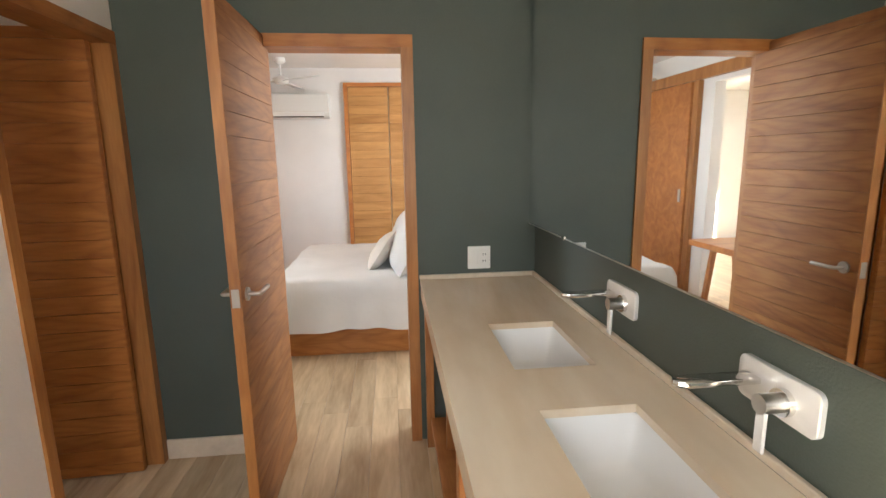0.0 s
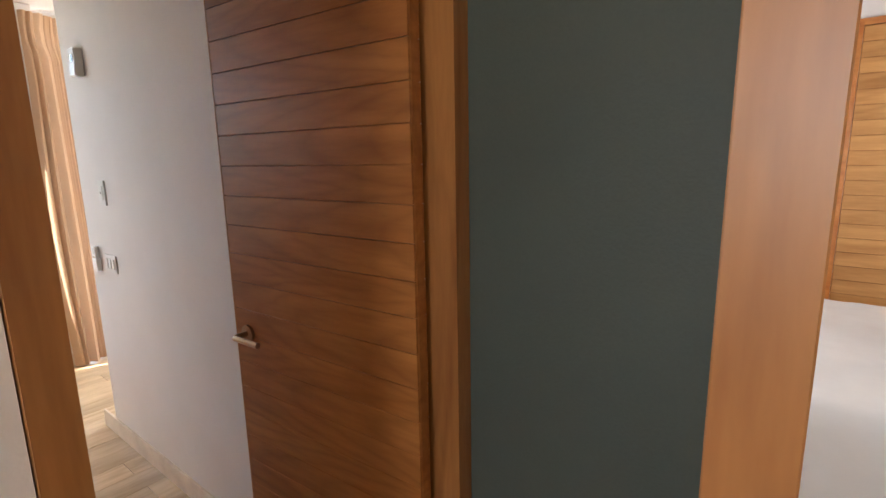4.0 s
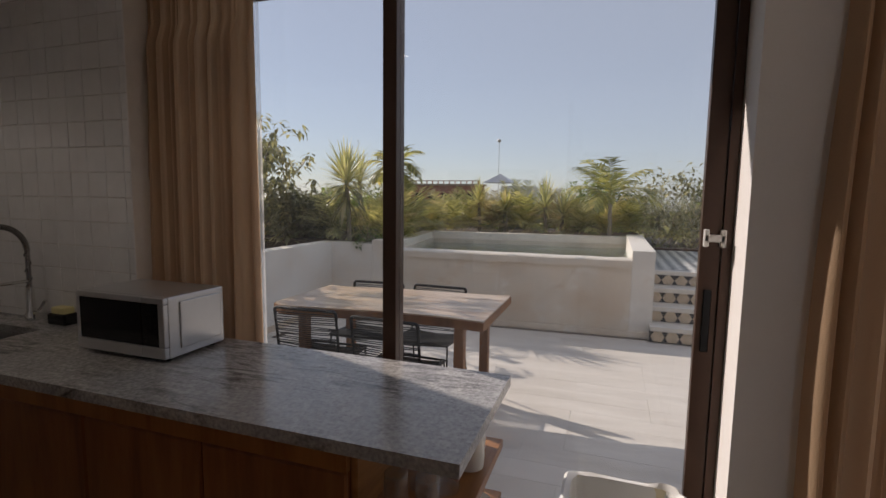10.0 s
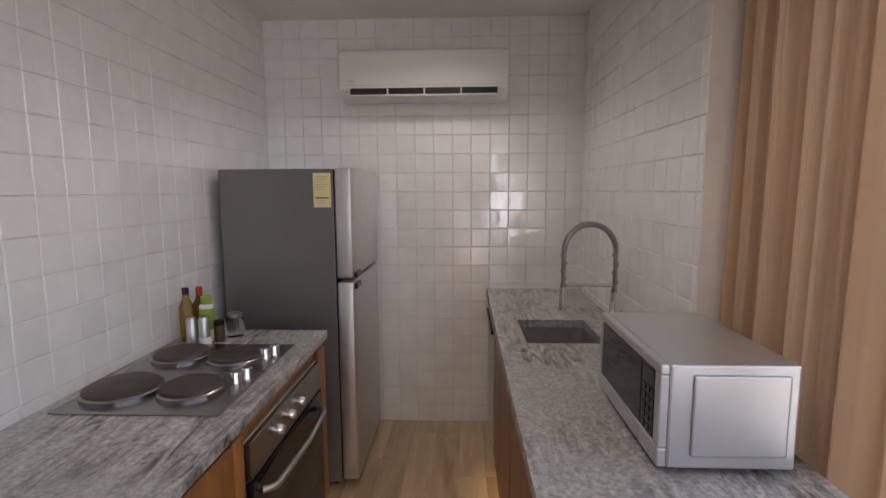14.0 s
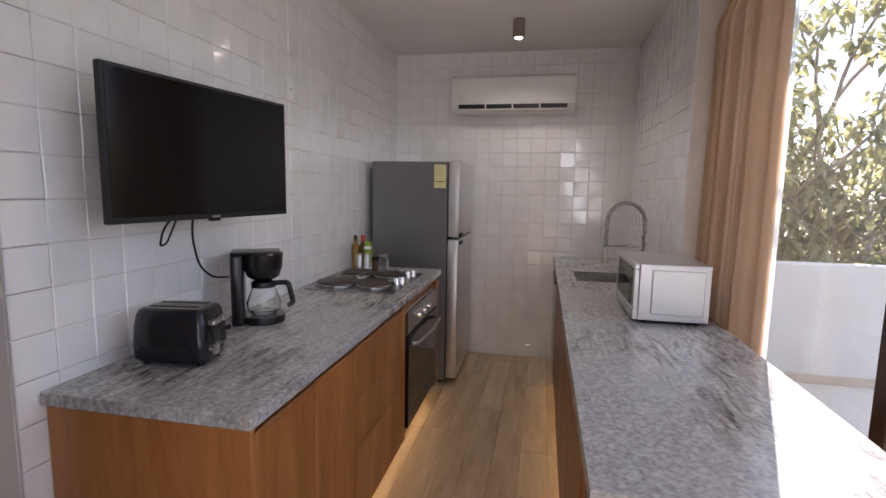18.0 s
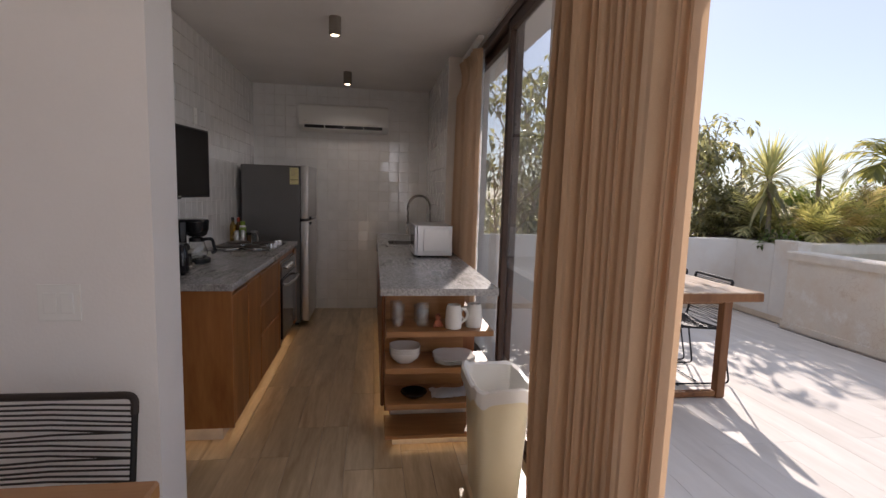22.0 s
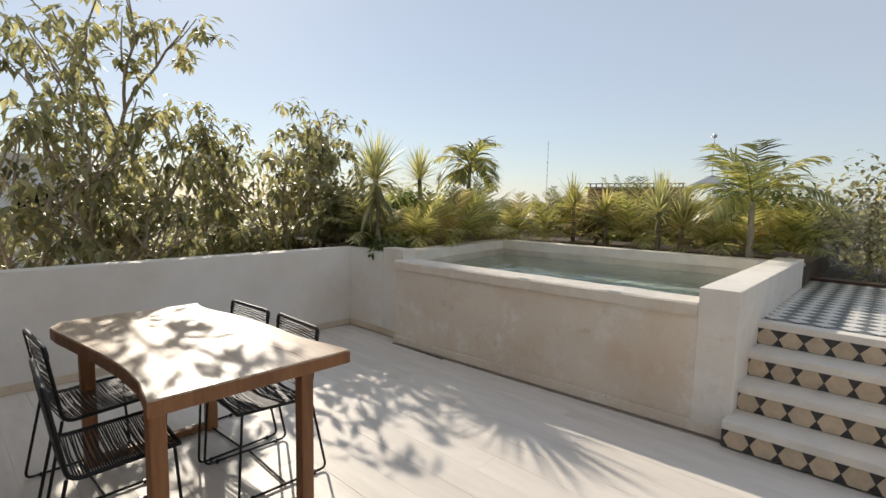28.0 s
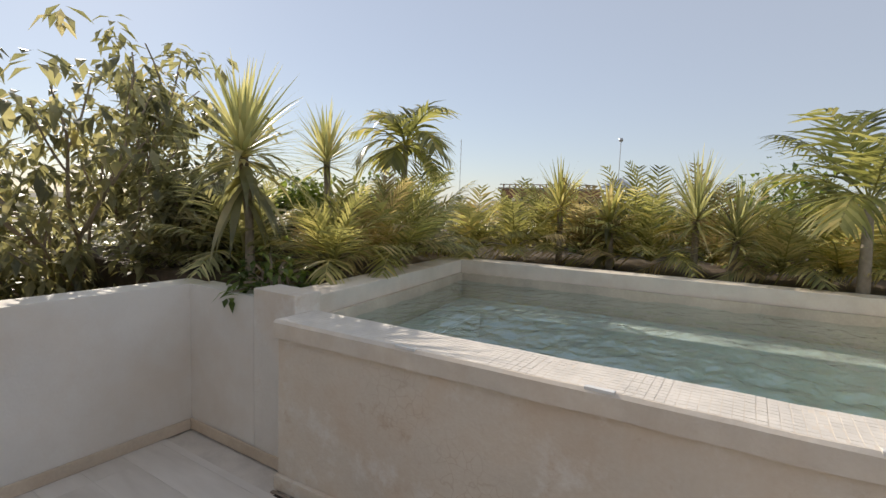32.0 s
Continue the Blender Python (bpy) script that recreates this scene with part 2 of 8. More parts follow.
def weathered(name, base, tan, pale, crack):
    """Old lime plaster: tan and pale patches of two sizes, and fields of fine cracks."""
    m = mat(name, base, 0.75, vary=0.08, scale=3.0, bump=0.4, fine=60, stain=tan, stain_scale=1.5, stain_amount=0.6)
    n, l = m.node_tree.nodes, m.node_tree.links
    b = n["Principled BSDF"]
    src = b.inputs["Base Color"].links[0].from_socket
    geo = n.new("ShaderNodeNewGeometry")
    for scale, lo, hi, amount, colour in ((3.1, 0.54, 0.64, 0.7, pale), (7.0, 0.60, 0.68, 0.5, tan)):
        t, r, mx = n.new("ShaderNodeTexNoise"), n.new("ShaderNodeMapRange"), n.new("ShaderNodeMixRGB")
        t.inputs["Scale"].default_value, t.inputs["Detail"].default_value, t.inputs["Roughness"].default_value = scale, 9, 0.7
        r.inputs[1].default_value, r.inputs[2].default_value, r.inputs[4].default_value = lo, hi, amount
        l.new(geo.outputs["Position"], t.inputs["Vector"])
        l.new(t.outputs[0], r.inputs[0])
        l.new(r.outputs[0], mx.inputs[0])
        l.new(src, mx.inputs[1])
        mx.inputs[2].default_value = (*colour, 1)
        src = mx.outputs[0]
    v, vr, f, fr_, mul, mx = n.new("ShaderNodeTexVoronoi"), n.new("ShaderNodeMapRange"), n.new("ShaderNodeTexNoise"), n.new("ShaderNodeMapRange"), n.new("ShaderNodeMath"), n.new("ShaderNodeMixRGB")
    v.feature, v.inputs["Scale"].default_value = "DISTANCE_TO_EDGE", 17.0
    wob = n.new("ShaderNodeMixRGB")
    wob.blend_type, wob.inputs[0].default_value = "ADD", 0.08
    l.new(geo.outputs["Position"], wob.inputs[1])
    wn = n.new("ShaderNodeTexNoise")
    wn.inputs["Scale"].default_value = 9.0
    l.new(geo.outputs["Position"], wn.inputs["Vector"])
    l.new(wn.outputs["Color"], wob.inputs[2])
    l.new(wob.outputs[0], v.inputs["Vector"])
    vr.inputs[1].default_value, vr.inputs[2].default_value, vr.inputs[3].default_value, vr.inputs[4].default_value = 0.0, 0.045, 1.0, 0.0
    l.new(v.outputs["Distance"], vr.inputs[0])
    f.inputs["Scale"].default_value = 1.2
    l.new(geo.outputs["Position"], f.inputs["Vector"])
    fr_.inputs[1].default_value, fr_.inputs[2].default_value, fr_.inputs[4].default_value = 0.52, 0.62, 0.34
    l.new(f.outputs[0], fr_.inputs[0])
    mul.operation = "MULTIPLY"
    l.new(vr.outputs[0], mul.inputs[0])
    l.new(fr_.outputs[0], mul.inputs[1])
    l.new(mul.outputs[0], mx.inputs[0])
    l.new(src, mx.inputs[1])
    mx.inputs[2].default_value = (*crack, 1)
    l.new(mx.outputs[0], b.inputs["Base Color"])
    return m


M_POOLWALL = weathered("weathered_pool_plaster", (0.71, 0.62, 0.51), (0.54, 0.385, 0.25), (0.79, 0.74, 0.67), (0.46, 0.32, 0.21))


def cathedral(m, axis, pitch=0.24, strength=0.42):
    """Adds nested arches of growth rings, as in flat-sawn veneer, to a wood whose grain runs along one axis."""
    n, l = m.node_tree.nodes, m.node_tree.links
    b = n["Principled BSDF"]
    src = b.inputs["Base Color"].links[0].from_socket
    geo, sep = n.new("ShaderNodeNewGeometry"), n.new("ShaderNodeSeparateXYZ")
    l.new(geo.outputs["Position"], sep.inputs[0])

    def op(kind, a, c, third=None):
        k = n.new("ShaderNodeMath")
        k.operation = kind
        for i, v in enumerate((a, c, third)):
            if v is None:
                continue
            if isinstance(v, (int, float)):
                k.inputs[i].default_value = v
            else:
                l.new(v, k.inputs[i])
        return k.outputs[0]
    nz = n.new("ShaderNodeTexNoise")
    nz.inputs["Scale"].default_value, nz.inputs["Detail"].default_value = 3.2, 4
    l.new(geo.outputs["Position"], nz.inputs["Vector"])
    zc = op("SUBTRACT", op("PINGPONG", sep.outputs["Z"], pitch), pitch * 0.45)
    arch = op("MULTIPLY", op("MULTIPLY", zc, zc), 150.0)
    run = op("MULTIPLY_ADD", sep.outputs[axis], 4.2, arch)
    phase = op("MULTIPLY_ADD", nz.outputs[0], 1.7, run)
    line = op("POWER", op("PINGPONG", phase, 0.5), 2.2)
    fac = op("MULTIPLY", line, strength * 4.6)
    mx = n.new("ShaderNodeMixRGB")
    mx.blend_type = "MULTIPLY"
    l.new(fac, mx.inputs[0])
    l.new(src, mx.inputs[1])
    mx.inputs[2].default_value = (0.60, 0.47, 0.36, 1)
    l.new(mx.outputs[0], b.inputs["Base Color"])
    return m


M_DOOR = cathedral(wood("door_wood", (0.33, 0.112, 0.021), (0.52, 0.215, 0.052), "x", 0.42, 3.2, 9.0, coat=0.12), "X")
M_DOOR_Y = cathedral(wood("door_wood_lengthwise", (0.25, 0.09, 0.02), (0.43, 0.185, 0.052), "y", 0.55, 3.2, 9.0, coat=0.0), "Y")
M_FRAME = wood("frame_wood", (0.27, 0.10, 0.026), (0.46, 0.205, 0.06), "z", 0.4, 3.5, 9.0, coat=0.15)
M_PANEL = wood("hall_panel_wood", (0.35, 0.108, 0.023), (0.55, 0.222, 0.055), "x", 0.36, 3.0, 8.0, random_tone=0.1, coat=0.35)
M_CAB = wood("cabinet_wood", (0.26, 0.086, 0.019), (0.43, 0.18, 0.05), "z", 0.4, 3.0, 7.0, random_tone=0.08, coat=0.15)
# cabinet wood again, with the backlit side's shade put into its colour
M_CABSHADE = wood("shaded_cabinet_wood", (0.15, 0.048, 0.016), (0.29, 0.11, 0.038), "z", 0.4, 3.0, 7.0, random_tone=0.08, coat=0.15)
M_SHELF = wood("shelf_wood", (0.26, 0.105, 0.032), (0.44, 0.215, 0.078), "x", 0.4, 3.0, 9.0, random_tone=0.06, coat=0.15)
M_PLANK = wood("wood_look_tile", (0.40, 0.275, 0.15), (0.68, 0.525, 0.34), "y", 0.3, 2.6, 7.5, random_tone=0.13, island=True, bump=0.05)
M_PLANKO = wood("wood_look_tile_single", (0.40, 0.275, 0.15), (0.68, 0.525, 0.34), "y", 0.3, 2.6, 7.5, random_tone=0.13, bump=0.05)
M_TPLANK = wood("terrace_plank_tile", (0.61, 0.555, 0.49), (0.765, 0.71, 0.645), "y", 0.5, 1.6, 5.0, random_tone=0.022, island=True, bump=0.1)
M_TPLANKO = wood("terrace_plank_tile_single", (0.61, 0.555, 0.49), (0.765, 0.71, 0.645), "y", 0.5, 1.6, 5.0, random_tone=0.022, bump=0.1)
M_GROUT = mat("grout", (0.55, 0.44, 0.31), 0.85, vary=0.1, bump=0.2)
M_TILE = mat("glazed_tile", (0.86, 0.85, 0.84), 0.08, vary=0.04, scale=9.0, bump=0.55, fine=17.0, random_tone=0.03, spec=1.0)
_tb = M_TILE.node_tree.nodes["Principled BSDF"]
_tb.inputs["Coat Weight"].default_value, _tb.inputs["Coat Roughness"].default_value, _tb.inputs["Coat IOR"].default_value = 0.55, 0.03, 1.6
M_PALEGROUT = mat("pale_bedding", (0.66, 0.60, 0.53), 0.85, vary=0.1, bump=0.2)
M_TGROUT = mat("tile_grout", (0.74, 0.69, 0.64), 0.85, vary=0.08, bump=0.2)
M_DARKFRAME = mat("bronze_aluminium", (0.075, 0.040, 0.026), 0.4, 0.3, vary=0.08, bump=0.05)
M_GLASS = pane_glass("window_glass", pale_haze=0.012)
M_MIRROR = simple("mirror_silver", (0.86, 0.88, 0.87), 0.015, 1.0)
M_CHROME = simple("chrome", (0.78, 0.77, 0.75), 0.12, 1.0)
M_STEEL = mat("brushed_steel", (0.56, 0.55, 0.53), 0.3, 1.0, vary=0.06, scale=20, bump=0.05, fine=200)
M_PORCELAIN = simple("porcelain", (0.82, 0.81, 0.79), 0.12)
M_WHITEPL = simple("white_plastic", (0.78, 0.77, 0.74), 0.35)
M_BLACKPL = simple("black_plastic", (0.012, 0.012, 0.013), 0.25)
M_BLACKMETAL = simple("black_metal", (0.02, 0.02, 0.02), 0.45, 0.6)
M_CLOTH = mat("bed_linen", (0.80, 0.79, 0.78), 0.85, vary=0.04, scale=3, bump=0.35, fine=25)

# ---- building helpers ----


def box(bm, x0, y0, z0, x1, y1, z1, bevel=0.0, seg=1):
    """Adds a box between two corners."""
    vs = [bm.verts.new(c) for c in ((x0, y0, z0), (x1, y0, z0), (x1, y1, z0), (x0, y1, z0), (x0, y0, z1), (x1, y0, z1), (x1, y1, z1), (x0, y1, z1))]
    fs = [bm.faces.new([vs[i] for i in q]) for q in ((3, 2, 1, 0), (4, 5, 6, 7), (0, 1, 5, 4), (1, 2, 6, 5), (2, 3, 7, 6), (3, 0, 4, 7))]
    if bevel:
        es = list({e for f in fs for e in f.edges})
        bmesh.ops.bevel(bm, geom=es, offset=bevel, segments=seg, profile=0.5, affect="EDGES")
    return bm


def boxes(*rows, bevel=0.0, seg=1):
    bm = bmesh.new()
    for r in rows:
        box(bm, *r, bevel=bevel, seg=seg)
    return bm


def prism(pts, z0, z1, bevel=0.0):
    """A flat outline in plan raised from z0 to z1."""
    bm = bmesh.new()
    lo = [bm.verts.new((x, y, z0)) for x, y in pts]
    hi = [bm.verts.new((x, y, z1)) for x, y in pts]
    bm.faces.new(lo[::-1])
    bm.faces.new(hi)
    for i in range(len(pts)):
        j = (i + 1) % len(pts)
        bm.faces.new((lo[i], lo[j], hi[j], hi[i]))
    bmesh.ops.recalc_face_normals(bm, faces=bm.faces[:])
    if bevel:
        bmesh.ops.bevel(bm, geom=bm.edges[:], offset=bevel, segments=2, profile=0.5, affect="EDGES")
    return bm


def lathe(profile, n=24, at=(0, 0, 0), bm=None):
    """A turned body from (radius, height) pairs."""
    bm = bm or bmesh.new()
    rings = []
    for r, z in profile:
        rings.append([bm.verts.new((at[0] + r * math.cos(2 * math.pi * k / n), at[1] + r * math.sin(2 * math.pi * k / n), at[2] + z)) for k in range(n)])
    for a, b in zip(rings, rings[1:]):
        for k in range(n):
            bm.faces.new((a[k], a[(k + 1) % n], b[(k + 1) % n], b[k]))
    if profile[0][0] > 1e-6:
        bm.faces.new(rings[0][::-1])
    if profile[-1][0] > 1e-6:
        bm.faces.new(rings[-1])
    return bm


def tube(points, r, n=8, bm=None, closed=False, radii=None):
    """A round bar along a line of points."""
    bm = bm or bmesh.new()
    ps = [Vector(p) for p in points]
    m = len(ps)
    rings = []
    up = None
    for i, p in enumerate(ps):
        a, b = (ps[(i - 1) % m], ps[(i + 1) % m]) if closed else (ps[max(i - 1, 0)], ps[min(i + 1, m - 1)])
        d = (b - a).normalized()
        if up is None:
            up = d.orthogonal().normalized()
        up = (up - d * up.dot(d))
        up = up.normalized() if up.length > 1e-6 else d.orthogonal().normalized()
        side = d.cross(up)
        rr = radii[i] if radii else r
        rings.append([bm.verts.new(p + rr * (math.cos(2 * math.pi * k / n) * up + math.sin(2 * math.pi * k / n) * side)) for k in range(n)])
    pairs = list(zip(rings, rings[1:])) + ([(rings[-1], rings[0])] if closed else [])
    for a, b in pairs:
        for k in range(n):
            bm.faces.new((a[k], a[(k + 1) % n], b[(k + 1) % n], b[k]))
    if not closed:
        bm.faces.new(rings[0][::-1])
        bm.faces.new(rings[-1])
    return bm


def round_path(points, r, steps=5):
    """The line of points with its corners rounded off."""
    ps = [Vector(p) for p in points]
    out = [ps[0]]
    for a, b, c in zip(ps, ps[1:], ps[2:]):
        ra = min(r, (b - a).length / 2.01, (c - b).length / 2.01)
        p0, p2 = b + (a - b).normalized() * ra, b + (c - b).normalized() * ra
        for k in range(steps + 1):
            t = k / steps
            out.append((1 - t) ** 2 * p0 + 2 * t * (1 - t) * b + t * t * p2)
    out.append(ps[-1])
    return out


def mesh_of(bm, name, material, smooth=False):
    me = bpy.data.meshes.new(name)
    bmesh.ops.recalc_face_normals(bm, faces=bm.faces[:]) if len(bm.faces) < 4000 else None
    bm.to_mesh(me)
    bm.free()
    for k in (material if isinstance(material, (list, tuple)) else [material]):
        me.materials.append(k)
    if smooth:
        me.polygons.foreach_set("use_smooth", [True] * len(me.polygons))
        me.set_sharp_from_angle(angle=radians(38))
    return me


def part(name, bm, material, parent, label="", smooth=False):
    ob = new(name, mesh_of(bm, name, material, smooth))
    ob.parent = parent
    if parent is not None and parent.type == "EMPTY":
        ob.matrix_parent_inverse = parent.matrix_basis.inverted()
    if label:
        ob["label"] = label
    return ob


def slab_with_holes(x0, y0, x1, y1, z0, z1, holes):
    """One slab with rectangular cut-outs."""
    xs = sorted({x0, x1, *[h[0] for h in holes], *[h[2] for h in holes]})
    ys = sorted({y0, y1, *[h[1] for h in holes], *[h[3] for h in holes]})
    full = lambda i, j: 0 <= i < len(xs) - 1 and 0 <= j < len(ys) - 1 and not any(
        h[0] <= xs[i] and xs[i + 1] <= h[2] and h[1] <= ys[j] and ys[j + 1] <= h[3] for h in holes)
    bm, vs = bmesh.new(), {}

    def v(i, j, z):
        if (i, j, z) not in vs:
            vs[i, j, z] = bm.verts.new((xs[i], ys[j], z))
        return vs[i, j, z]
    for i in range(len(xs) - 1):
        for j in range(len(ys) - 1):
            if not full(i, j):
                continue
            bm.faces.new((v(i, j, z1), v(i + 1, j, z1), v(i + 1, j + 1, z1), v(i, j + 1, z1)))
            bm.faces.new((v(i, j + 1, z0), v(i + 1, j + 1, z0), v(i + 1, j, z0), v(i, j, z0)))
            for di, dj, a, b in ((0, -1, (i, j), (i + 1, j)), (1, 0, (i + 1, j), (i + 1, j + 1)), (0, 1, (i + 1, j + 1), (i, j + 1)), (-1, 0, (i, j + 1), (i, j))):
                if not full(i + di, j + dj):
                    bm.faces.new((v(*a, z0), v(*b, z0), v(*b, z1), v(*a, z1)))
    return bm


def rounded_bowl(x0, y0, x1, y1, zt, zb, flange=0.02, r=0.16, slope=0.03, wall=0.006):
    """A rectangular bowl with rounded corners, open at the top."""
    bm = bmesh.new()
    cx, cy, w, d = (x0 + x1) / 2, (y0 + y1) / 2, (x1 - x0) / 2, (y1 - y0) / 2
    h = zt - zb
    prof = [(flange, zt), (0.0, zt), (-slope * 0.4, zt - h * 0.5), (-slope * 0.75, zb + h * 0.16), (-slope * 1.3, zb + h * 0.04), (-slope * 2.2, zb), (-min(w, d) * 0.985, zb)]
    prof += [(-min(w, d) * 0.985, zb - wall), (-slope * 2.2, zb - wall), (-slope * 1.0 + wall, zb + h * 0.03), (wall, zt - wall), (flange, zt - wall)]
    rings = []
    for o, z in prof:
        ring = []
        for k in range(40):
            a = 2 * math.pi * (k + 0.5) / 40
            c, s = math.cos(a), math.sin(a)
            ring.append(bm.verts.new((cx + (w + o) * math.copysign(abs(c) ** r, c), cy + (d + o) * math.copysign(abs(s) ** r, s), z)))
        rings.append(ring)
    for a, b in zip(rings, rings[1:]):
        for k in range(40):
            bm.faces.new((a[k], a[(k + 1) % 40], b[(k + 1) % 40], b[k]))
    bm.faces.new(rings[6])
    return bm


def rounded_plate(y0, y1, z0, z1, r):
    """Outline of a rounded rectangle, for plates on a wall."""
    out = []
    for cy, cz, a0 in ((y1 - r, z1 - r, 0), (y0 + r, z1 - r, 90), (y0 + r, z0 + r, 180), (y1 - r, z0 + r, 270)):
        out += [(cy + r * math.cos(radians(a0 + 15 * k)), cz + r * math.sin(radians(a0 + 15 * k))) for k in range(7)]
    return out


def structure(name, bm, material, label="", category="", smooth=False):
    ob = new(name, mesh_of(bm, name, material, smooth))
    return tagged(ob, label, category, "", "structure")


def thing(name, at, label, category, group=""):
    ob = new(name)
    ob.empty_display_size = 0.05
    ob.matrix_basis = pose(*at)
    return tagged(ob, label, category, group)


def solo(name, bm, material, label, category, group="", smooth=False):
    return tagged(new(name, mesh_of(bm, name, material, smooth)), label, category, group)


# ---- setting: floors, walls, ceilings ----
CEIL = 2.57
HALL_S, HALL_N = -0.60, 0.205
XK = 2.65      # kitchen's west wall face
YB = 3.46      # kitchen's end wall face

structure("floor", boxes((-2.6, -6.3, -0.12, 4.84, 3.6, -0.012)), M_GROUT, "beige grout under the indoor wood-look plank tiles", "floor")
structure("terrace_floor", boxes((4.84, -7.0, -0.12, 8.9, 3.5, -0.012)), M_PALEGROUT, "pale bedding under whitewashed terrace plank tiles", "floor")
for nm, r in (("ceiling_kitchen", (2.4, -0.3, CEIL, 5.2, 3.8, CEIL + 0.2)), ("ceiling_living", (1.72, -6.4, CEIL, 5.2, -0.304, CEIL + 0.2)),
              ("ceiling_bathroom", (-1.3, -0.304, CEIL, 2.396, 3.8, CEIL + 0.2)), ("ceiling_bedroom", (-2.7, -6.4, CEIL, 1.716, -0.308, CEIL + 0.2))):
    structure(nm, boxes(r), M_CEIL, "smooth off-white plaster ceiling", "ceiling")

# bathroom
structure("wall_green", boxes((-1.1, -0.76, 0, -0.406, -0.636, CEIL), (-0.406, -0.76, 2.055, 0.36, -0.636, CEIL), (0.36, -0.76, 0, 0.96, -0.636, CEIL)),
          M_GREEN, "dark grey-green painted bathroom wall", "wall")
structure("wall_mirror_side", boxes((-1.16, -0.636, 0, -1.01, 3.4, CEIL)), M_GREEN, "dark grey-green painted wall behind the vanity", "wall")
structure("wall_bath_east", boxes((0.905, 0.156, 0, 1.03, 3.4, CEIL), (0.905, -0.636, 2.055, 1.03, 0.156, CEIL)), M_WHITE, "off-white plaster wall by the hall door", "wall")
# the opening is unseen, added for the bathroom's fill lamp
structure("wall_bath_north", boxes((-1.16, 3.30, 0, 1.03, 3.45, 1.2), (-1.16, 3.30, 2.3, 1.03, 3.45, CEIL), (-1.16, 3.30, 1.2, -0.22, 3.45, 2.3), (0.65, 3.30, 1.2, 1.03, 3.45, 2.3)),
          M_WHITE, "plain plaster wall behind the walk", "wall")
# hall
structure("wall_hall_south", boxes((1.034, -0.80, 0, 3.327, HALL_S, CEIL)), M_WHITE, "white plaster hall wall with switches", "wall")
structure("wall_hall_north", boxes((1.034, HALL_N + 0.03, 0, 2.46, 0.33, CEIL), (2.46, HALL_N, 0, XK - 0.012, 0.33, CEIL)), M_WHITE, "white plaster wall between hall and kitchen", "wall")
# kitchen
structure("wall_kitchen_west", boxes((2.5, 0.334, 0, XK - 0.004, YB, CEIL), (2.5, 0.33, 0, XK - 0.004, 0.334, CEIL)), M_TGROUT, "wall set with white glazed square tiles", "wall")
structure("wall_kitchen_north", boxes((2.5, YB + 0.004, 0, 5.0, YB + 0.16, CEIL)), M_TGROUT, "end wall set with white glazed square tiles", "wall")
structure("wall_kitchen_east", boxes((4.624, 1.90, 0, 4.98, YB + 0.003, CEIL)), M_TGROUT, "side wall by the sink, white glazed tiles", "wall")
# glazing pier and living room
structure("wall_pier", boxes((4.642, -0.83, 0, 4.915, -0.558, CEIL)), M_WHITE, "white plaster pier between the two sliding doors", "wall")
structure("wall_glazing_head", boxes((4.80, -0.556, 2.55, 4.98, 1.90, CEIL), (4.80, -4.6, 2.55, 4.98, -0.832, CEIL)), M_WHITE, "plaster head above the sliding doors", "wall")
structure("wall_living_east", boxes((4.80, -6.4, 0, 4.98, -4.6, CEIL)), M_WHITE, "white plaster living room wall", "wall")
structure("wall_living_south", boxes((1.72, -6.4, 0, 4.8, -6.25, CEIL)), M_WHITE, "plain white plaster living room wall", "wall")
# bedroom
structure("wall_bedroom_south", boxes((-2.7, -4.6, 0, 1.72, -4.44, CEIL)), M_WHITE, "white plaster bedroom wall", "wall")
# unseen window opening, added to hold the bedroom's fill lamp
structure("wall_bedroom_west", boxes((-2.7, -4.44, 0, -2.5, -0.76, 0.8), (-2.7, -4.44, 2.3, -2.5, -0.76, CEIL), (-2.7, -4.44, 0.8, -2.5, -3.5, 2.3), (-2.7, -1.7, 0.8, -2.5, -0.76, 2.3)),
          M_WHITE, "white plaster bedroom wall with an added, unseen window opening", "wall")
structure("wall_bedroom_north", boxes((-2.7, -0.76, 0, -1.164, -0.64, CEIL)), M_WHITE, "white plaster bedroom wall", "wall")
structure("wall_bedroom_east", boxes((1.60, -4.44, 0, 1.716, -2.9, CEIL), (1.60, -2.9, 2.2, 1.716, -1.0, CEIL), (1.60, -1.0, 0, 1.716, -0.802, CEIL)),
          M_WHITE, "white plaster wall between bedroom and living room", "wall")
# terrace
structure("wall_parapet_north", boxes((4.98, 3.41, 0, 8.86, 3.60, 0.92)), M_TERRWALL, "weathered white parapet wall", "wall")

# ground and sky edge
structure("ground", boxes((-400, -400, -3.6, 700, 500, -3.5)), mat("ground_soil", (0.12, 0.11, 0.07), 0.9, vary=0.3, scale=0.4, bump=0.3, fine=4), "dry green ground far below the terrace", "ground")

# ---- bathroom ----
M_TRAV = wood("travertine", (0.66, 0.52, 0.365), (0.84, 0.745, 0.60), "y", 0.25, 1.3, 5.0, bump=0.04, cathedral=2.0)
# near-white colour stands in for the white that the chrome plates reflect
M_POLISH = simple("whitened_chrome", (0.86, 0.85, 0.83), 0.16, 0.25)
M_TRAVX = mat("travertine_trim", (0.66, 0.56, 0.44), 0.35, vary=0.12, scale=7, bump=0.15, fine=50)


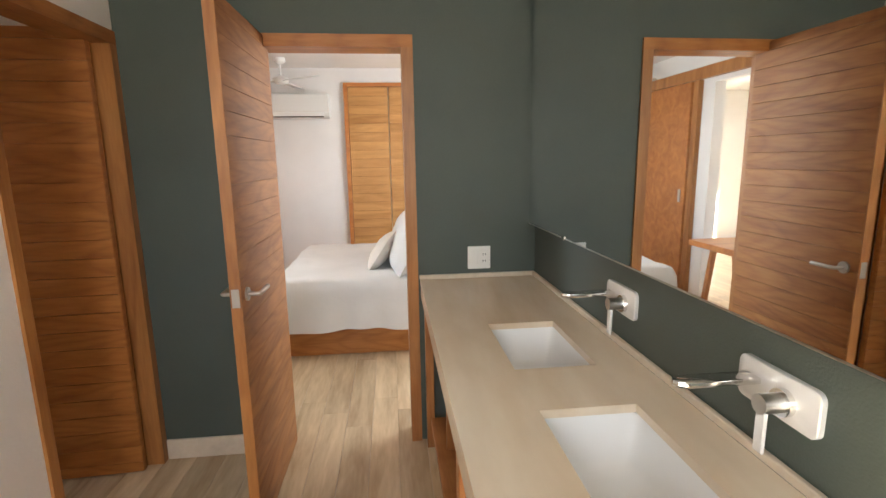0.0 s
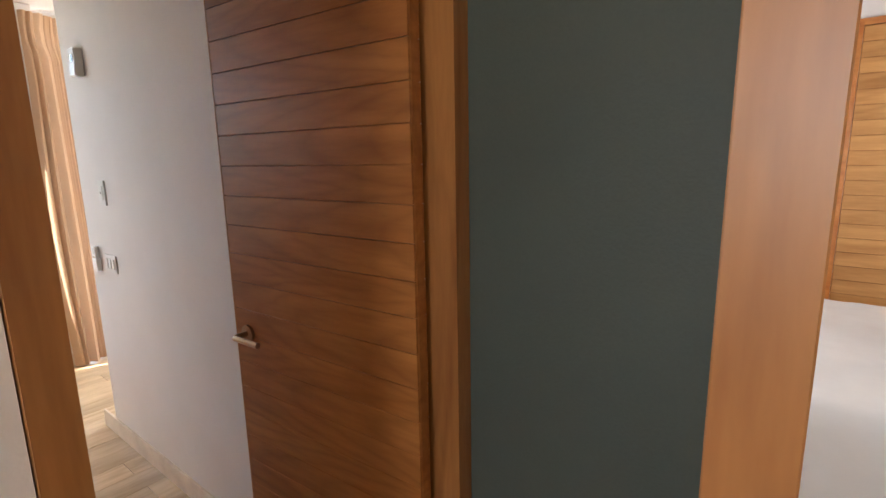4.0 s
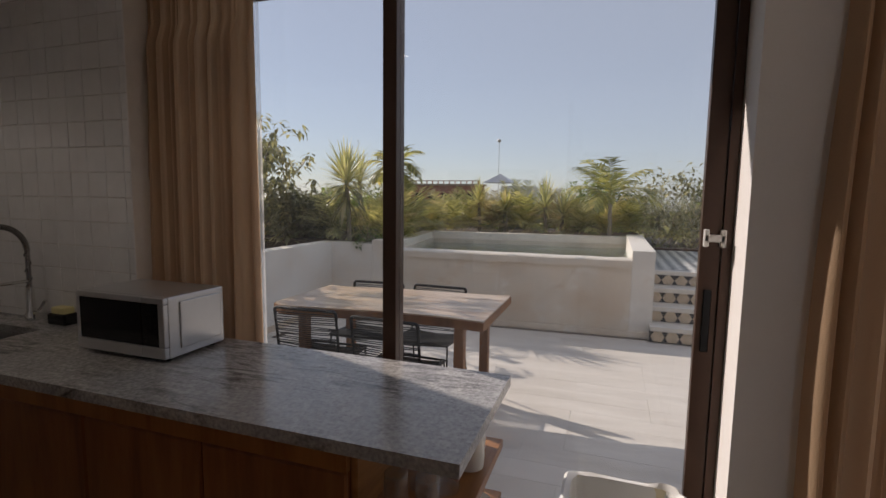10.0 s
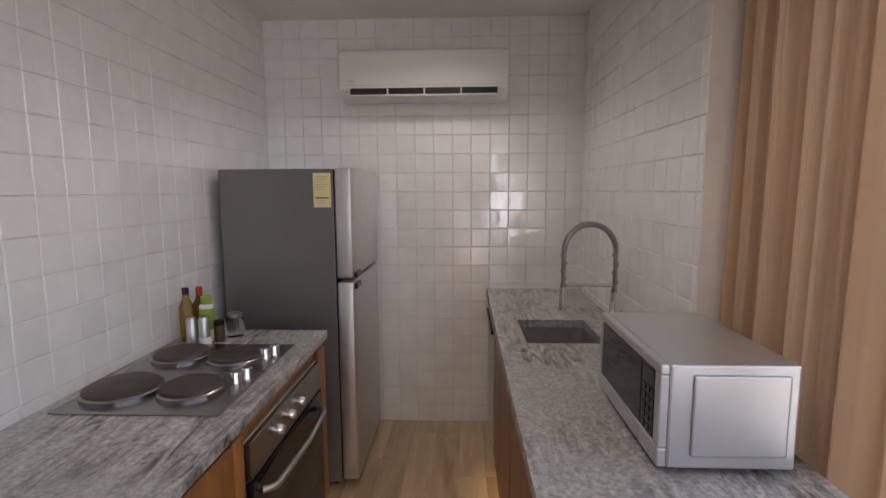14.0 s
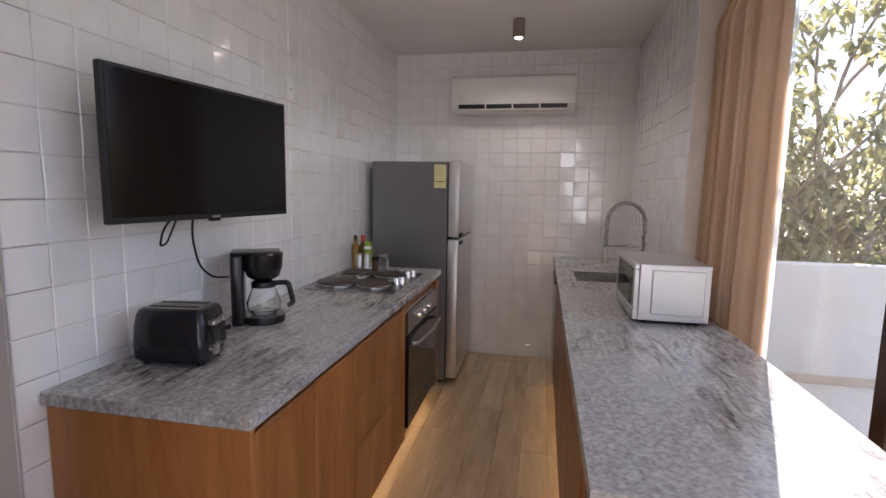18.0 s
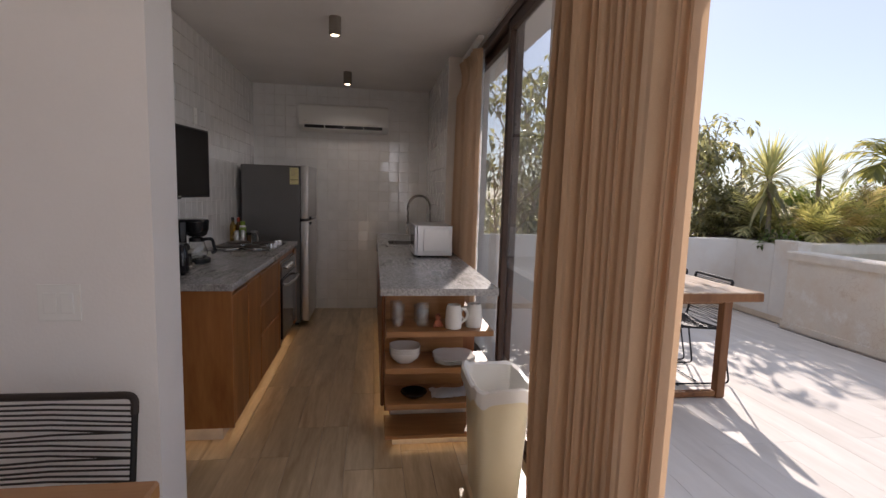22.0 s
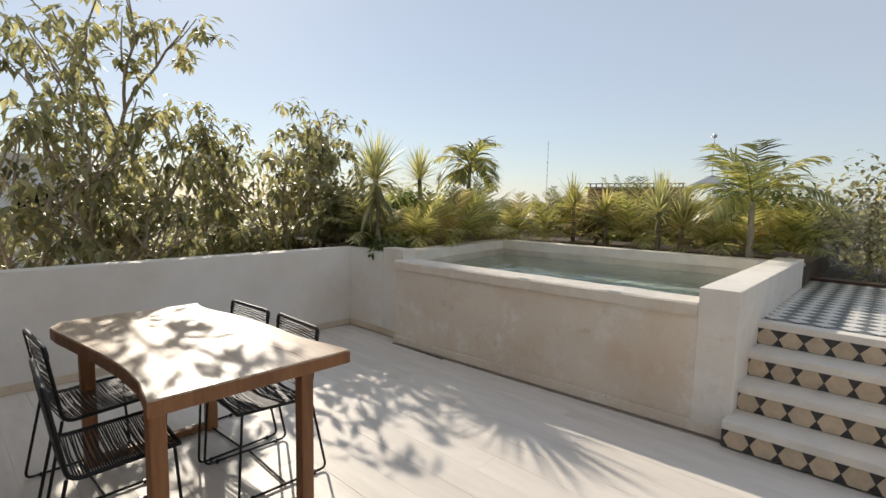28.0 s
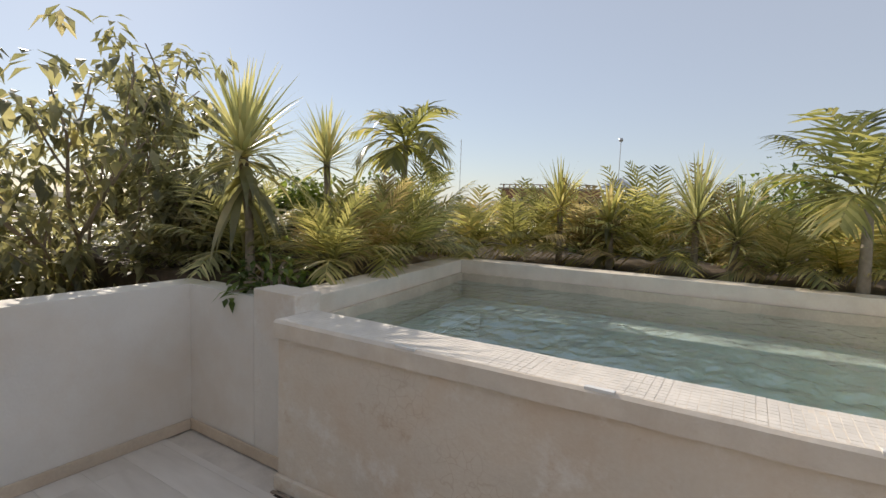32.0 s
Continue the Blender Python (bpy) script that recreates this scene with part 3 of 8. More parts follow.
def boarded(parent, axis, a0, a1, z0, z1, face, back, step, material, groove=0.004, name="board"):
    """Horizontal boards with open joints between them, as parts. axis: the way that they run; face and back: their two sides."""
    n = max(1, round((z1 - z0) / step))
    h = (z1 - z0) / n
    for i in range(n):
        lo, hi = z0 + i * h + groove / 2, z0 + (i + 1) * h - groove / 2
        r = (a0, min(face, back), lo, a1, max(face, back), hi) if axis == "x" else (min(face, back), a0, lo, max(face, back), a1, hi)
        part(name, boxes(r, bevel=0.0015), material, parent)


def lever_handle(parent, at, out, along, material=None):
    """A round rose and a straight lever. out and along: unit directions."""
    material = material or M_STEEL
    o, a, p = Vector(out), Vector(along), Vector(at)
    bm = tube([p, p + o * 0.008], 0.026, 20)
    h = part("handle", bm, material, parent, "brushed metal lever handle", True)
    tip = round_path([p + o * 0.006, p + o * 0.05, p + o * 0.05 + a * 0.115], 0.012)
    part("lever", tube(tip, 0.0085, 10), material, h, "", True)


def door_leaf(label, width, height, material, metal=None):
    """A leaf of horizontal boards, hinged at the origin and lying along +x; its faces look along y."""
    d = thing("wooden_door", (0, 0, 0), label, "door")
    part("core", boxes((0.0, -0.012, 0.008, width, 0.012, height)), material, d)
    part("lock_edge", boxes((width, -0.02, 0.008, width + 0.006, 0.02, height), bevel=0.001), M_FRAME, d, "lighter lipping along the lock edge")
    for s in (1, -1):
        edges = [0.008] + [0.058 + 0.0845 * i for i in range(24)] + [height + 0.008]
        for lo, hi in zip(edges, edges[1:]):
            part("board", boxes((0.001, s * 0.0121, lo + 0.0008, width - 0.001, s * 0.02, hi - 0.0008), bevel=0.0009), material, d)
    lever_handle(d, (width - 0.06, 0.02, 1.0), (0, 1, 0), (-1, 0, 0), metal)
    lever_handle(d, (width - 0.06, -0.02, 1.0), (0, -1, 0), (-1, 0, 0), metal)
    part("strike_plate", boxes((width + 0.006, -0.014, 0.965, width + 0.0085, 0.014, 1.035), bevel=0.0008), M_STEEL, d, "steel latch plate")
    return d


door_a = door_leaf("open horizontally boarded wooden door to the bedroom", 0.70, 2.04, M_DOOR_Y)
door_a.matrix_basis = pose(0.285, -0.71, 0, 0, 0, 89.6)
door_b = door_leaf("open horizontally boarded wooden door against the hall wall", 0.70, 2.04, M_DOOR, simple("aged_bronze", (0.42, 0.30, 0.19), 0.28, 1.0))
door_b.matrix_basis = pose(0.965, -0.545, 0, 0, 0, 3.5)

# door frames
structure("door_1", boxes((-0.406, -0.77, 0, -0.352, -0.622, 2.0)), M_FRAME, "wooden jamb of the bedroom doorway", "door frame")
structure("door_1_head", boxes((-0.406, -0.77, 2.0, 0.345, -0.622, 2.056)), M_DOOR, "wooden head of the bedroom doorway", "door frame")
structure("door_1_jamb", boxes((0.293, -0.77, 0, 0.345, -0.622, 2.0)), M_FRAME, "wooden hinge jamb of the bedroom doorway", "door frame")
structure("door_2", boxes((0.895, -0.634, 0, 0.985, -0.585, 2.0)), M_FRAME, "wooden hinge jamb of the hall doorway", "door frame")
structure("door_2_jamb", boxes((0.895, 0.108, 0, 1.033, 0.154, 2.0)), M_FRAME, "wooden jamb of the hall doorway", "door frame")
structure("door_2_head", boxes((0.895, -0.634, 2.0, 1.04, 0.154, 2.057)), M_DOOR_Y, "wooden head of the hall doorway", "door frame")
structure("wall_hall_return", boxes((0.964, -0.87, 0, 1.03, -0.638, CEIL)), M_WHITE, "plaster return beside the hall door", "wall")
structure("baseboard_green", boxes((0.347, -0.634, 0, 0.893, -0.622, 0.105), bevel=0.002), M_TRAVX, "pale stone baseboard under the green wall", "baseboard")
structure("baseboard_bath_east", boxes((0.893, 0.158, 0, 0.904, 3.3, 0.105), bevel=0.002), M_TRAVX, "pale stone baseboard", "baseboard")

# vanity
van = thing("vanity", (-0.7, 0.6, 0), "long travertine vanity top on an open wooden frame", "vanity")
SX0, SX1 = -0.995, -0.414
S1, S2 = (0.095, 0.49), (0.725, 1.14)
part("countertop", slab_with_holes(SX0, -0.63, SX1, 2.6, 0.868, 0.89, [(-0.865, S1[0], -0.62, S1[1]), (-0.865, S2[0], -0.62, S2[1])]), M_TRAV, van, "honed beige travertine slab")
part("apron", boxes((SX1 - 0.02, -0.62, 0.80, SX1 - 0.002, 2.58, 0.868), bevel=0.002), M_TRAV, van)
part("backsplash", boxes((-1.008, -0.618, 0.89, -0.993, 2.6, 0.912), bevel=0.003), M_TRAVX, van)
part("backsplash", boxes((-1.008, -0.634, 0.89, SX1 + 0.002, -0.618, 0.912), bevel=0.003), M_TRAVX, van)
for y in (-0.60, 0.62, 1.75):
    part("leg", boxes((-0.47, y, 0, -0.43, y + 0.05, 0.80), bevel=0.003), M_FRAME, van)
    part("leg", boxes((-0.97, y, 0, -0.93, y + 0.05, 0.80), bevel=0.003), M_FRAME, van)
part("lower_shelf", boxes((-0.98, -0.55, 0.14, -0.45, 2.3, 0.17), bevel=0.003), M_DOOR_Y, van, "reddish-brown wooden shelf")
for y in (-0.28, 0.2):
    part("divider", boxes((-0.98, y, 0.17, -0.50, y + 0.025, 0.70), bevel=0.002), M_CAB, van)


def basin(y0, y1):
    b = thing("washbasin", (-0.74, (y0 + y1) / 2, 0.7), "white rectangular porcelain undermount basin set in the vanity top", "sink", "bathroom basins")
    x0, x1, zt, zb = -0.872, -0.613, 0.866, 0.735
    part("bowl", rounded_bowl(x0, y0 - 0.007, x1, y1 + 0.007, zt, zb), M_PORCELAIN, b, "", True)
    part("drain", lathe([(0.0, 0.0), (0.022, 0.0), (0.022, 0.004), (0.012, 0.006), (0.0, 0.003)], 20, ((x0 + x1) / 2 - 0.015, y1 - 0.16, zb + 0.002)), M_CHROME, b, "chrome drain ring", True)
    return b


basin(*S1)
basin(*S2)


def wall_tap(y0, y1, z0, z1):
    t = thing("wall_tap", (-1.0, y0, z0), "wall-mounted chrome basin tap with a flat spout", "faucet", "bathroom taps")
    bm = bmesh.new()
    ring = [[bm.verts.new((x, y, z)) for y, z in rounded_plate(y0 + g, y1 - g, z0 + g, z1 - g, 0.018)] for x, g in ((-1.009, 0), (-0.999, 0), (-0.997, 0.002))]
    for p, q in zip(ring, ring[1:]):
        for k in range(len(p)):
            bm.faces.new((p[k], p[(k + 1) % len(p)], q[(k + 1) % len(p)], q[k]))
    bm.faces.new(ring[-1])
    part("wall_plate", bm, M_POLISH, t, "polished rounded plate", True)
    zs, ys = (z0 + z1) / 2 + 0.006, y0 + 0.045
    bm = prism([(-0.998, ys - 0.02), (-0.845, ys - 0.02), (-0.828, ys - 0.012), (-0.822, ys), (-0.828, ys + 0.012), (-0.845, ys + 0.02), (-0.998, ys + 0.02)], zs - 0.006, zs + 0.007, 0.003)
    part("spout", bm, M_CHROME, t, "flat chrome spout", True)
    yk = y0 + 0.125
    part("knob", tube([(-0.998, yk, zs - 0.012), (-0.945, yk, zs - 0.012)], 0.019, 20), M_STEEL, t, "", True)
    part("collar", tube([(-0.997, yk, zs - 0.012), (-0.985, yk, zs - 0.012)], 0.027, 20), M_CHROME, t, "", True)
    part("handle", boxes((-0.958, yk - 0.013, zs - 0.11, -0.95, yk + 0.013, zs + 0.004), bevel=0.003), M_POLISH, t, "flat lever hanging down")
    return t


wall_tap(0.245, 0.44, 0.995, 1.085)
wall_tap(0.885, 1.085, 0.995, 1.085)

mirror = thing("mirror", (-1.0, 1.2, 1.165), "large frameless wall mirror above the vanity", "mirror")
part("glass", boxes((-1.008, -0.615, 1.165, -1.003, 3.0, 2.52)), M_MIRROR, mirror)
part("edge", boxes((-1.0085, -0.62, 1.160, -1.002, 3.0, 1.1645)), M_STEEL, mirror, "polished glass edge")
mirror_pivot = pose(-1.006, 3.0, 0)
part("clip", boxes((-1.003, -0.14, 1.155, -0.998, -0.11, 1.172), bevel=0.001), M_CHROME, mirror, "small chrome mirror clip")
part("backing", boxes((-1.0105, -0.60, 1.18, -1.0086, 2.98, 2.50)), M_BLACKPL, mirror)
# hung a little out of true with the wall
mirror.matrix_basis = mirror_pivot @ pose(0, 0, 0, 0, 0, 0.5) @ mirror_pivot.inverted() @ mirror.matrix_basis


def socket_plate(name, at, normal, w, h, kind, label, cat="switch", group=""):
    """A wall plate; at: the centre of its back. kind: 'socket', 'rocker1', 'rocker2', 'switch3', 'button'."""
    t = thing(name, at, label, cat, group)
    n = Vector(normal)
    side = Vector((0, 0, 1)).cross(n)

    def pane(u0, u1, z0, z1, d0, d1, nm, material, lab="", bevel=0.0015):
        p, q = Vector(at) + side * u0 + n * d0, Vector(at) + side * u1 + n * d1
        return part(nm, boxes((min(p.x, q.x), min(p.y, q.y), at[2] + z0, max(p.x, q.x), max(p.y, q.y), at[2] + z1), bevel=bevel), material, t, lab)
    pane(-w / 2, w / 2, -h / 2, h / 2, 0, 0.008, "plate", M_WHITEPL)
    if kind == "socket":
        pane(-w * 0.38, -w * 0.06, -h * 0.3, h * 0.3, 0.008, 0.0105, "insert", M_WHITEPL)
        pane(w * 0.06, w * 0.38, -h * 0.3, h * 0.3, 0.008, 0.0105, "insert", M_WHITEPL)
        for zz in (-0.022, 0.012):
            for uu in (0.018, 0.030):
                pane(uu, uu + 0.003, zz, zz + 0.01, 0.0105, 0.011, "slot", M_BLACKPL, "", 0)
    if kind == "rocker2":
        for s in (-1, 1):
            pane(s * w * 0.2 - w * 0.15, s * w * 0.2 + w * 0.15, -h * 0.28, h * 0.28, 0.008, 0.013, "rocker", M_WHITEPL)
    if kind == "switch3":
        for s in (-1, 0, 1):
            pane(s * w * 0.28 - w * 0.09, s * w * 0.28 + w * 0.09, -h * 0.3, h * 0.3, 0.008, 0.012, "rocker", M_WHITEPL)
    if kind == "button":
        pane(-w * 0.25, w * 0.25, -h * 0.3, h * 0.3, 0.008, 0.011, "insert", M_WHITEPL)
        pane(-0.004, 0.004, -0.004, 0.004, 0.011, 0.013, "knob", M_BLACKPL)
    return t


socket_plate("power_socket", (-0.718, -0.636, 0.992), (0, 1, 0), 0.116, 0.116, "socket", "white double power socket on the green wall", "socket")

# ---- bedroom ----
bed = thing("bed", (-0.2, -2.65, 0), "double bed with white linen on a wooden base", "bed")
part("base", boxes((-1.2, -3.55, 0.0, 0.62, -1.90, 0.2), bevel=0.004), M_DOOR, bed, "low wooden plinth")


def cushion(cx, cy, cz, sx, sy, sz, rot, nx=14, ny=14, puff=0.55, seed=0):
    """A soft pillow: two bulged sheets that meet at a seam."""
    bm = bmesh.new()
    grid = {}
    for s in (1, -1):
        for i in range(nx + 1):
            for j in range(ny + 1):
                u, v = 2 * i / nx - 1, 2 * j / ny - 1
                edge = (1 - abs(u) ** 2.6) * (1 - abs(v) ** 2.6)
                if edge < 1e-6:
                    key = (i, j)
                    if key in grid:
                        continue
                z = s * sz * max(edge, 0) ** puff
                w = noise.noise(Vector((u * 1.7 + seed, v * 1.7, s))) * 0.12
                grid[(i, j) if edge < 1e-6 else (i, j, s)] = bm.verts.new(rot @ Vector((u * sx * (1 - 0.06 * v * v), v * sy * (1 - 0.06 * u * u), z * (1 + w))) + Vector((cx, cy, cz)))
    for s in (1, -1):
        for i in range(nx):
            for j in range(ny):
                q = [grid.get((a, b)) or grid.get((a, b, s)) for a, b in ((i, j), (i + 1, j), (i + 1, j + 1), (i, j + 1))]
                bm.faces.new(q if s > 0 else q[::-1])
    return bm


def bed_cover():
    bm = bmesh.new()
    x0, x1, y0, y1 = -1.15, 0.66, -3.6, -1.86
    nx, ny = 60, 60
    top = 0.60
    rows = []
    for i in range(nx + 1):
        row = []
        for j in range(ny + 1):
            u, v = i / nx, j / ny
            x, y = x0 + (x1 - x0) * u, y0 + (y1 - y0) * v
            d = min(x1 - x, y - y0, y1 - y)
            z = top + 0.012 * noise.noise(Vector((x * 3, y * 3, 0))) + 0.006 * noise.noise(Vector((x * 9, y * 9, 4)))
            k = max(0.0, 1 - d / 0.075)
            if k > 0:
                z -= 0.085 * (1 - math.sqrt(max(0, 1 - k * k)))
            row.append(bm.verts.new((x, y, z)))
        rows.append(row)
    for i in range(nx):
        for j in range(ny):
            bm.faces.new((rows[i][j], rows[i + 1][j], rows[i + 1][j + 1], rows[i][j + 1]))
    # hanging sides with soft folds
    loop = [rows[i][ny] for i in range(nx + 1)] + [rows[nx][j] for j in range(ny - 1, -1, -1)] + [rows[i][0] for i in range(nx - 1, -1, -1)]
    prev = loop
    for step in range(1, 7):
        f = step / 6
        cur = []
        for k, vtx in enumerate(loop):
            c = vtx.co
            out = Vector((1 if abs(c.x - x1) < 1e-4 else 0, 1 if abs(c.y - y1) < 1e-4 else (-1 if abs(c.y - y0) < 1e-4 else 0), 0))
            wob = 0.018 * f * math.sin(k * 0.55 + 1.3 * math.sin(k * 0.17)) + 0.012 * f
            hem = 0.205 + 0.012 * math.sin(k * 0.21)
            cur.append(bm.verts.new((c.x + out.x * wob, c.y + out.y * wob, c.z + (hem - c.z) * f)))
        for k in range(len(loop) - 1):
            bm.faces.new((prev[k], prev[k + 1], cur[k + 1], cur[k]))
        prev = cur
    return bm


part("duvet", bed_cover(), M_CLOTH, bed, "white cotton cover hanging over the sides", True)
part("mattress", boxes((-1.16, -3.5, 0.2, 0.58, -1.94, 0.5), bevel=0.03, seg=3), M_CLOTH, bed)
M_PILLOW2 = mat("beige_pillow", (0.74, 0.67, 0.60), 0.85, vary=0.05, scale=4, bump=0.4, fine=60)
for k, (px, py, pz, ang, m, lab, s) in enumerate(((-0.40, -2.2, 0.80, 64, M_CLOTH, "white bed pillow leaning at the head of the bed", (0.24, 0.35, 0.11)),
                                                   (-0.40, -2.95, 0.80, 64, M_CLOTH, "white bed pillow leaning at the head of the bed", (0.24, 0.35, 0.11)),
                                                   (-0.55, -2.25, 0.86, 70, M_CLOTH, "white bed pillow leaning at the head of the bed", (0.26, 0.36, 0.11)),
                                                   (-0.55, -3.0, 0.86, 70, M_CLOTH, "white bed pillow leaning at the head of the bed", (0.26, 0.36, 0.11)),
                                                   (-0.20, -2.4, 0.725, 56, M_PILLOW2, "small beige cushion before the white pillows", (0.17, 0.25, 0.075)))):
    rot = Euler((0, radians(ang), radians(4 - 3 * k))).to_matrix()
    solo("pillow", cushion(px, py, pz, s[0], s[1], s[2], rot, seed=k * 3), m, lab, "pillow", "bed pillows", True)
part("headboard", boxes((-1.26, -3.6, 0, -1.21, -1.86, 1.05), bevel=0.004), M_DOOR_Y, bed, "wooden headboard")

M_WARD = wood("golden_wardrobe_wood", (0.36, 0.155, 0.04), (0.56, 0.29, 0.095), "x", 0.5, 3.0, 8.0, random_tone=0.06)
wardrobe = thing("wardrobe", (-0.4, -4.4, 0), "built-in wardrobe with horizontally boarded wooden doors", "wardrobe")
part("frame", boxes((0.195, -4.438, 0, 0.245, -4.395, 2.40)), M_PANEL, wardrobe, "darker wooden edge frame")
part("frame", boxes((-1.4, -4.438, 2.355, 0.195, -4.395, 2.40)), M_PANEL, wardrobe, "darker wooden edge frame")
for x0, x1 in ((-0.283, 0.193), (-0.765, -0.291), (-1.25, -0.773)):
    dr = part("door", boxes((x0, -4.436, 0.02, x1, -4.412, 2.352)), M_CAB, wardrobe)
    for i in range(22):
        z = 0.02 + i * 0.106
        part("board", boxes((x0 + 0.001, -4.4119, z + 0.002, x1 - 0.001, -4.404, z + 0.104), bevel=0.0012), M_WARD, dr)


def split_ac(at, width, turn, label, shut=False):
    """A wall air conditioner: the middle of its back's lower edge at the place given; it looks along -y before the turn."""
    a = thing("air_conditioner", (0, 0, 0), label, "air conditioner")
    h, d = 0.285, 0.205
    prof = [(0, 0.02), (0, h), (-d * 0.86, h), (-d, h - 0.02), (-d, 0.075), (-d * 0.93, 0.045), (-d * 0.55, 0.0), (-0.05, 0.0)]
    bm = bmesh.new()
    w = width / 2
    l = [bm.verts.new((-w, y, z)) for y, z in prof]
    r = [bm.verts.new((w, y, z)) for y, z in prof]
    bm.faces.new(l)
    bm.faces.new(r[::-1])
    for i in range(len(prof)):
        j = (i + 1) % len(prof)
        bm.faces.new((l[i], r[i], r[j], l[j]))
    bmesh.ops.recalc_face_normals(bm, faces=bm.faces[:])
    bmesh.ops.bevel(bm, geom=bm.edges[:], offset=0.007, segments=2, affect="EDGES")
    part("casing", bm, M_WHITEPL, a, "", True)
    if shut:
        part("flap", boxes((-w + 0.05, -d * 1.01, 0.022, w - 0.05, -d * 0.80, 0.07), bevel=0.004), M_WHITEPL, a, "closed white flap")
    part("outlet", boxes((-w + 0.06, -d * 0.99, 0.012 if shut else 0.028, w - 0.06, -d * 0.80, 0.021 if shut else 0.062)), M_BLACKPL, a, "dark air outlet slot")
    if not shut:
        part("louvre", boxes((-w + 0.058, -d * 1.005, 0.018, w - 0.058, -d * 0.86, 0.026), bevel=0.002), M_WHITEPL, a, "white swing flap")
    for k in range(0 if shut else 1, 0 if shut else 4):
        x = -w + 0.06 + (width - 0.12) * k / 4
        part("vane", boxes((x, -d * 1.0, 0.028, x + 0.008, -d * 0.85, 0.06)), M_WHITEPL, a)
    part("badge", boxes((-w + 0.05, -d - 0.0015, 0.098, -w + 0.085, -d, 0.104)), M_STEEL, a)
    part("seam", boxes((-w + 0.004, -d - 0.0012, 0.077, w - 0.004, -d + 0.002, 0.0785)), M_GROUT, a)
    a.matrix_basis = pose(*at, 0, 0, turn)
    return a


split_ac((0.80, -4.438, 1.98), 0.78, 180, "white split air conditioner on the bedroom wall", True)

fan = thing("ceiling_fan", (0.85, -3.85, 2.3), "white three-bladed ceiling fan at rest", "ceiling fan")
part("canopy", lathe([(0.0, 0.27), (0.06, 0.27), (0.06, 0.23), (0.02, 0.20), (0.0, 0.20)], 20, (0.85, -3.85, 2.3)), M_WHITEPL, fan, "", True)
part("rod", tube([(0.85, -3.85, 2.38), (0.85, -3.85, 2.52)], 0.012, 10), M_WHITEPL, fan)
part("motor", lathe([(0.0, 0.0), (0.06, 0.005), (0.085, 0.03), (0.085, 0.06), (0.05, 0.085), (0.0, 0.09)], 24, (0.85, -3.85, 2.3)), M_WHITEPL, fan, "", True)
for k in range(3):
    a = radians(20 + 120 * k)
    c, s = math.cos(a), math.sin(a)
    bm = prism([(0.06, -0.03), (0.14, -0.055), (0.55, -0.06), (0.60, 0.0), (0.55, 0.05), (0.14, 0.045), (0.06, 0.03)], 0.03, 0.037)
    for v in bm.verts:
        x, y = v.co.x, v.co.y
        v.co = (0.85 + c * x - s * y, -3.85 + s * x + c * y, 2.3 + v.co.z + y * 0.15)
    part("blade", bm, M_WHITEPL, fan)

sl = thing("sliding_door", (1.58, -3.8, 0), "dark wooden sliding door of the bedroom, half open", "door")
part("panel", boxes((1.555, -4.38, 0.01, 1.595, -3.22, 2.24), bevel=0.003), M_PANEL, sl)
part("pull", boxes((1.545, -3.32, 0.98, 1.555, -3.28, 1.12), bevel=0.002), M_STEEL, sl)
structure("trim_bedroom_head", boxes((1.545, -4.43, 2.245, 1.598, -1.0, 2.36)), M_FRAME, "wooden head above the sliding door", "trim")
structure("trim_bedroom_jamb", boxes((1.545, -3.16, 0, 1.598, -3.08, 2.24)), M_FRAME, "wooden post of the sliding door", "trim")
desk = thing("console_table", (1.25, -1.7, 0), "brown wooden console table by the bedroom wall", "table")
part("tabletop", boxes((1.0, -2.25, 0.70, 1.54, -1.1, 0.75), bevel=0.004), M_PANEL, desk)
for y in (-2.12, -1.25):
    for x0, x1 in ((1.08, 1.16), (1.44, 1.36)):
        part("leg", tube([(x0, y, 0.0), (x1, y, 0.70)], 0.028, 4), M_PANEL, desk)

# ---- hall ----
closet = thing("hall_closet", (1.75, 0.2, 0), "pair of dark boarded wooden hall closet doors", "closet")
for nm, x0, x1 in (("door", 1.075, 1.832), ("door", 1.852, 2.388)):
    dr = part(nm, boxes((x0, 0.190, 0.012, x1, 0.228, 2.30)), M_PANEL, closet)
    edges = [0.012] + [0.0535 + 0.0835 * i for i in range(27)] + [2.30]
    for lo, hi in zip(edges, edges[1:]):
        part("board", boxes((x0 + 0.001, 0.1795, lo + 0.0012, x1 - 0.001, 0.1899, hi - 0.0012), bevel=0.001), M_PANEL, dr)
part("frame", boxes((2.402, 0.172, 0, 2.452, 0.233, 2.35), bevel=0.002), M_PANEL, closet, "dark wooden casing")
part("frame", boxes((1.042, 0.172, 0, 1.072, 0.233, 2.35), bevel=0.002), M_PANEL, closet, "dark wooden casing")
part("head", boxes((1.072, 0.172, 2.305, 2.402, 0.233, 2.35), bevel=0.002), M_PANEL, closet, "dark wooden casing")
part("gap_back", boxes((1.04, 0.229, 0, 2.455, 0.2335, 2.35)), M_BLACKPL, closet, "dark gap behind the doors")
structure("trim_hall_head", boxes((0.985, -0.598, 2.36, 1.25, 0.17, CEIL - 0.002)), M_WHITE, "lowered plaster beam over the hall door", "trim")
structure("baseboard_hall", boxes((1.05, -0.598, 0, 3.482, -0.586, 0.1), bevel=0.002), M_TRAVX, "pale stone baseboard along the hall wall", "baseboard")
structure("baseboard_hall_end", boxes((3.328, -0.80, 0, 3.339, -0.60, 0.1), bevel=0.002), M_TRAVX, "pale stone baseboard", "baseboard")
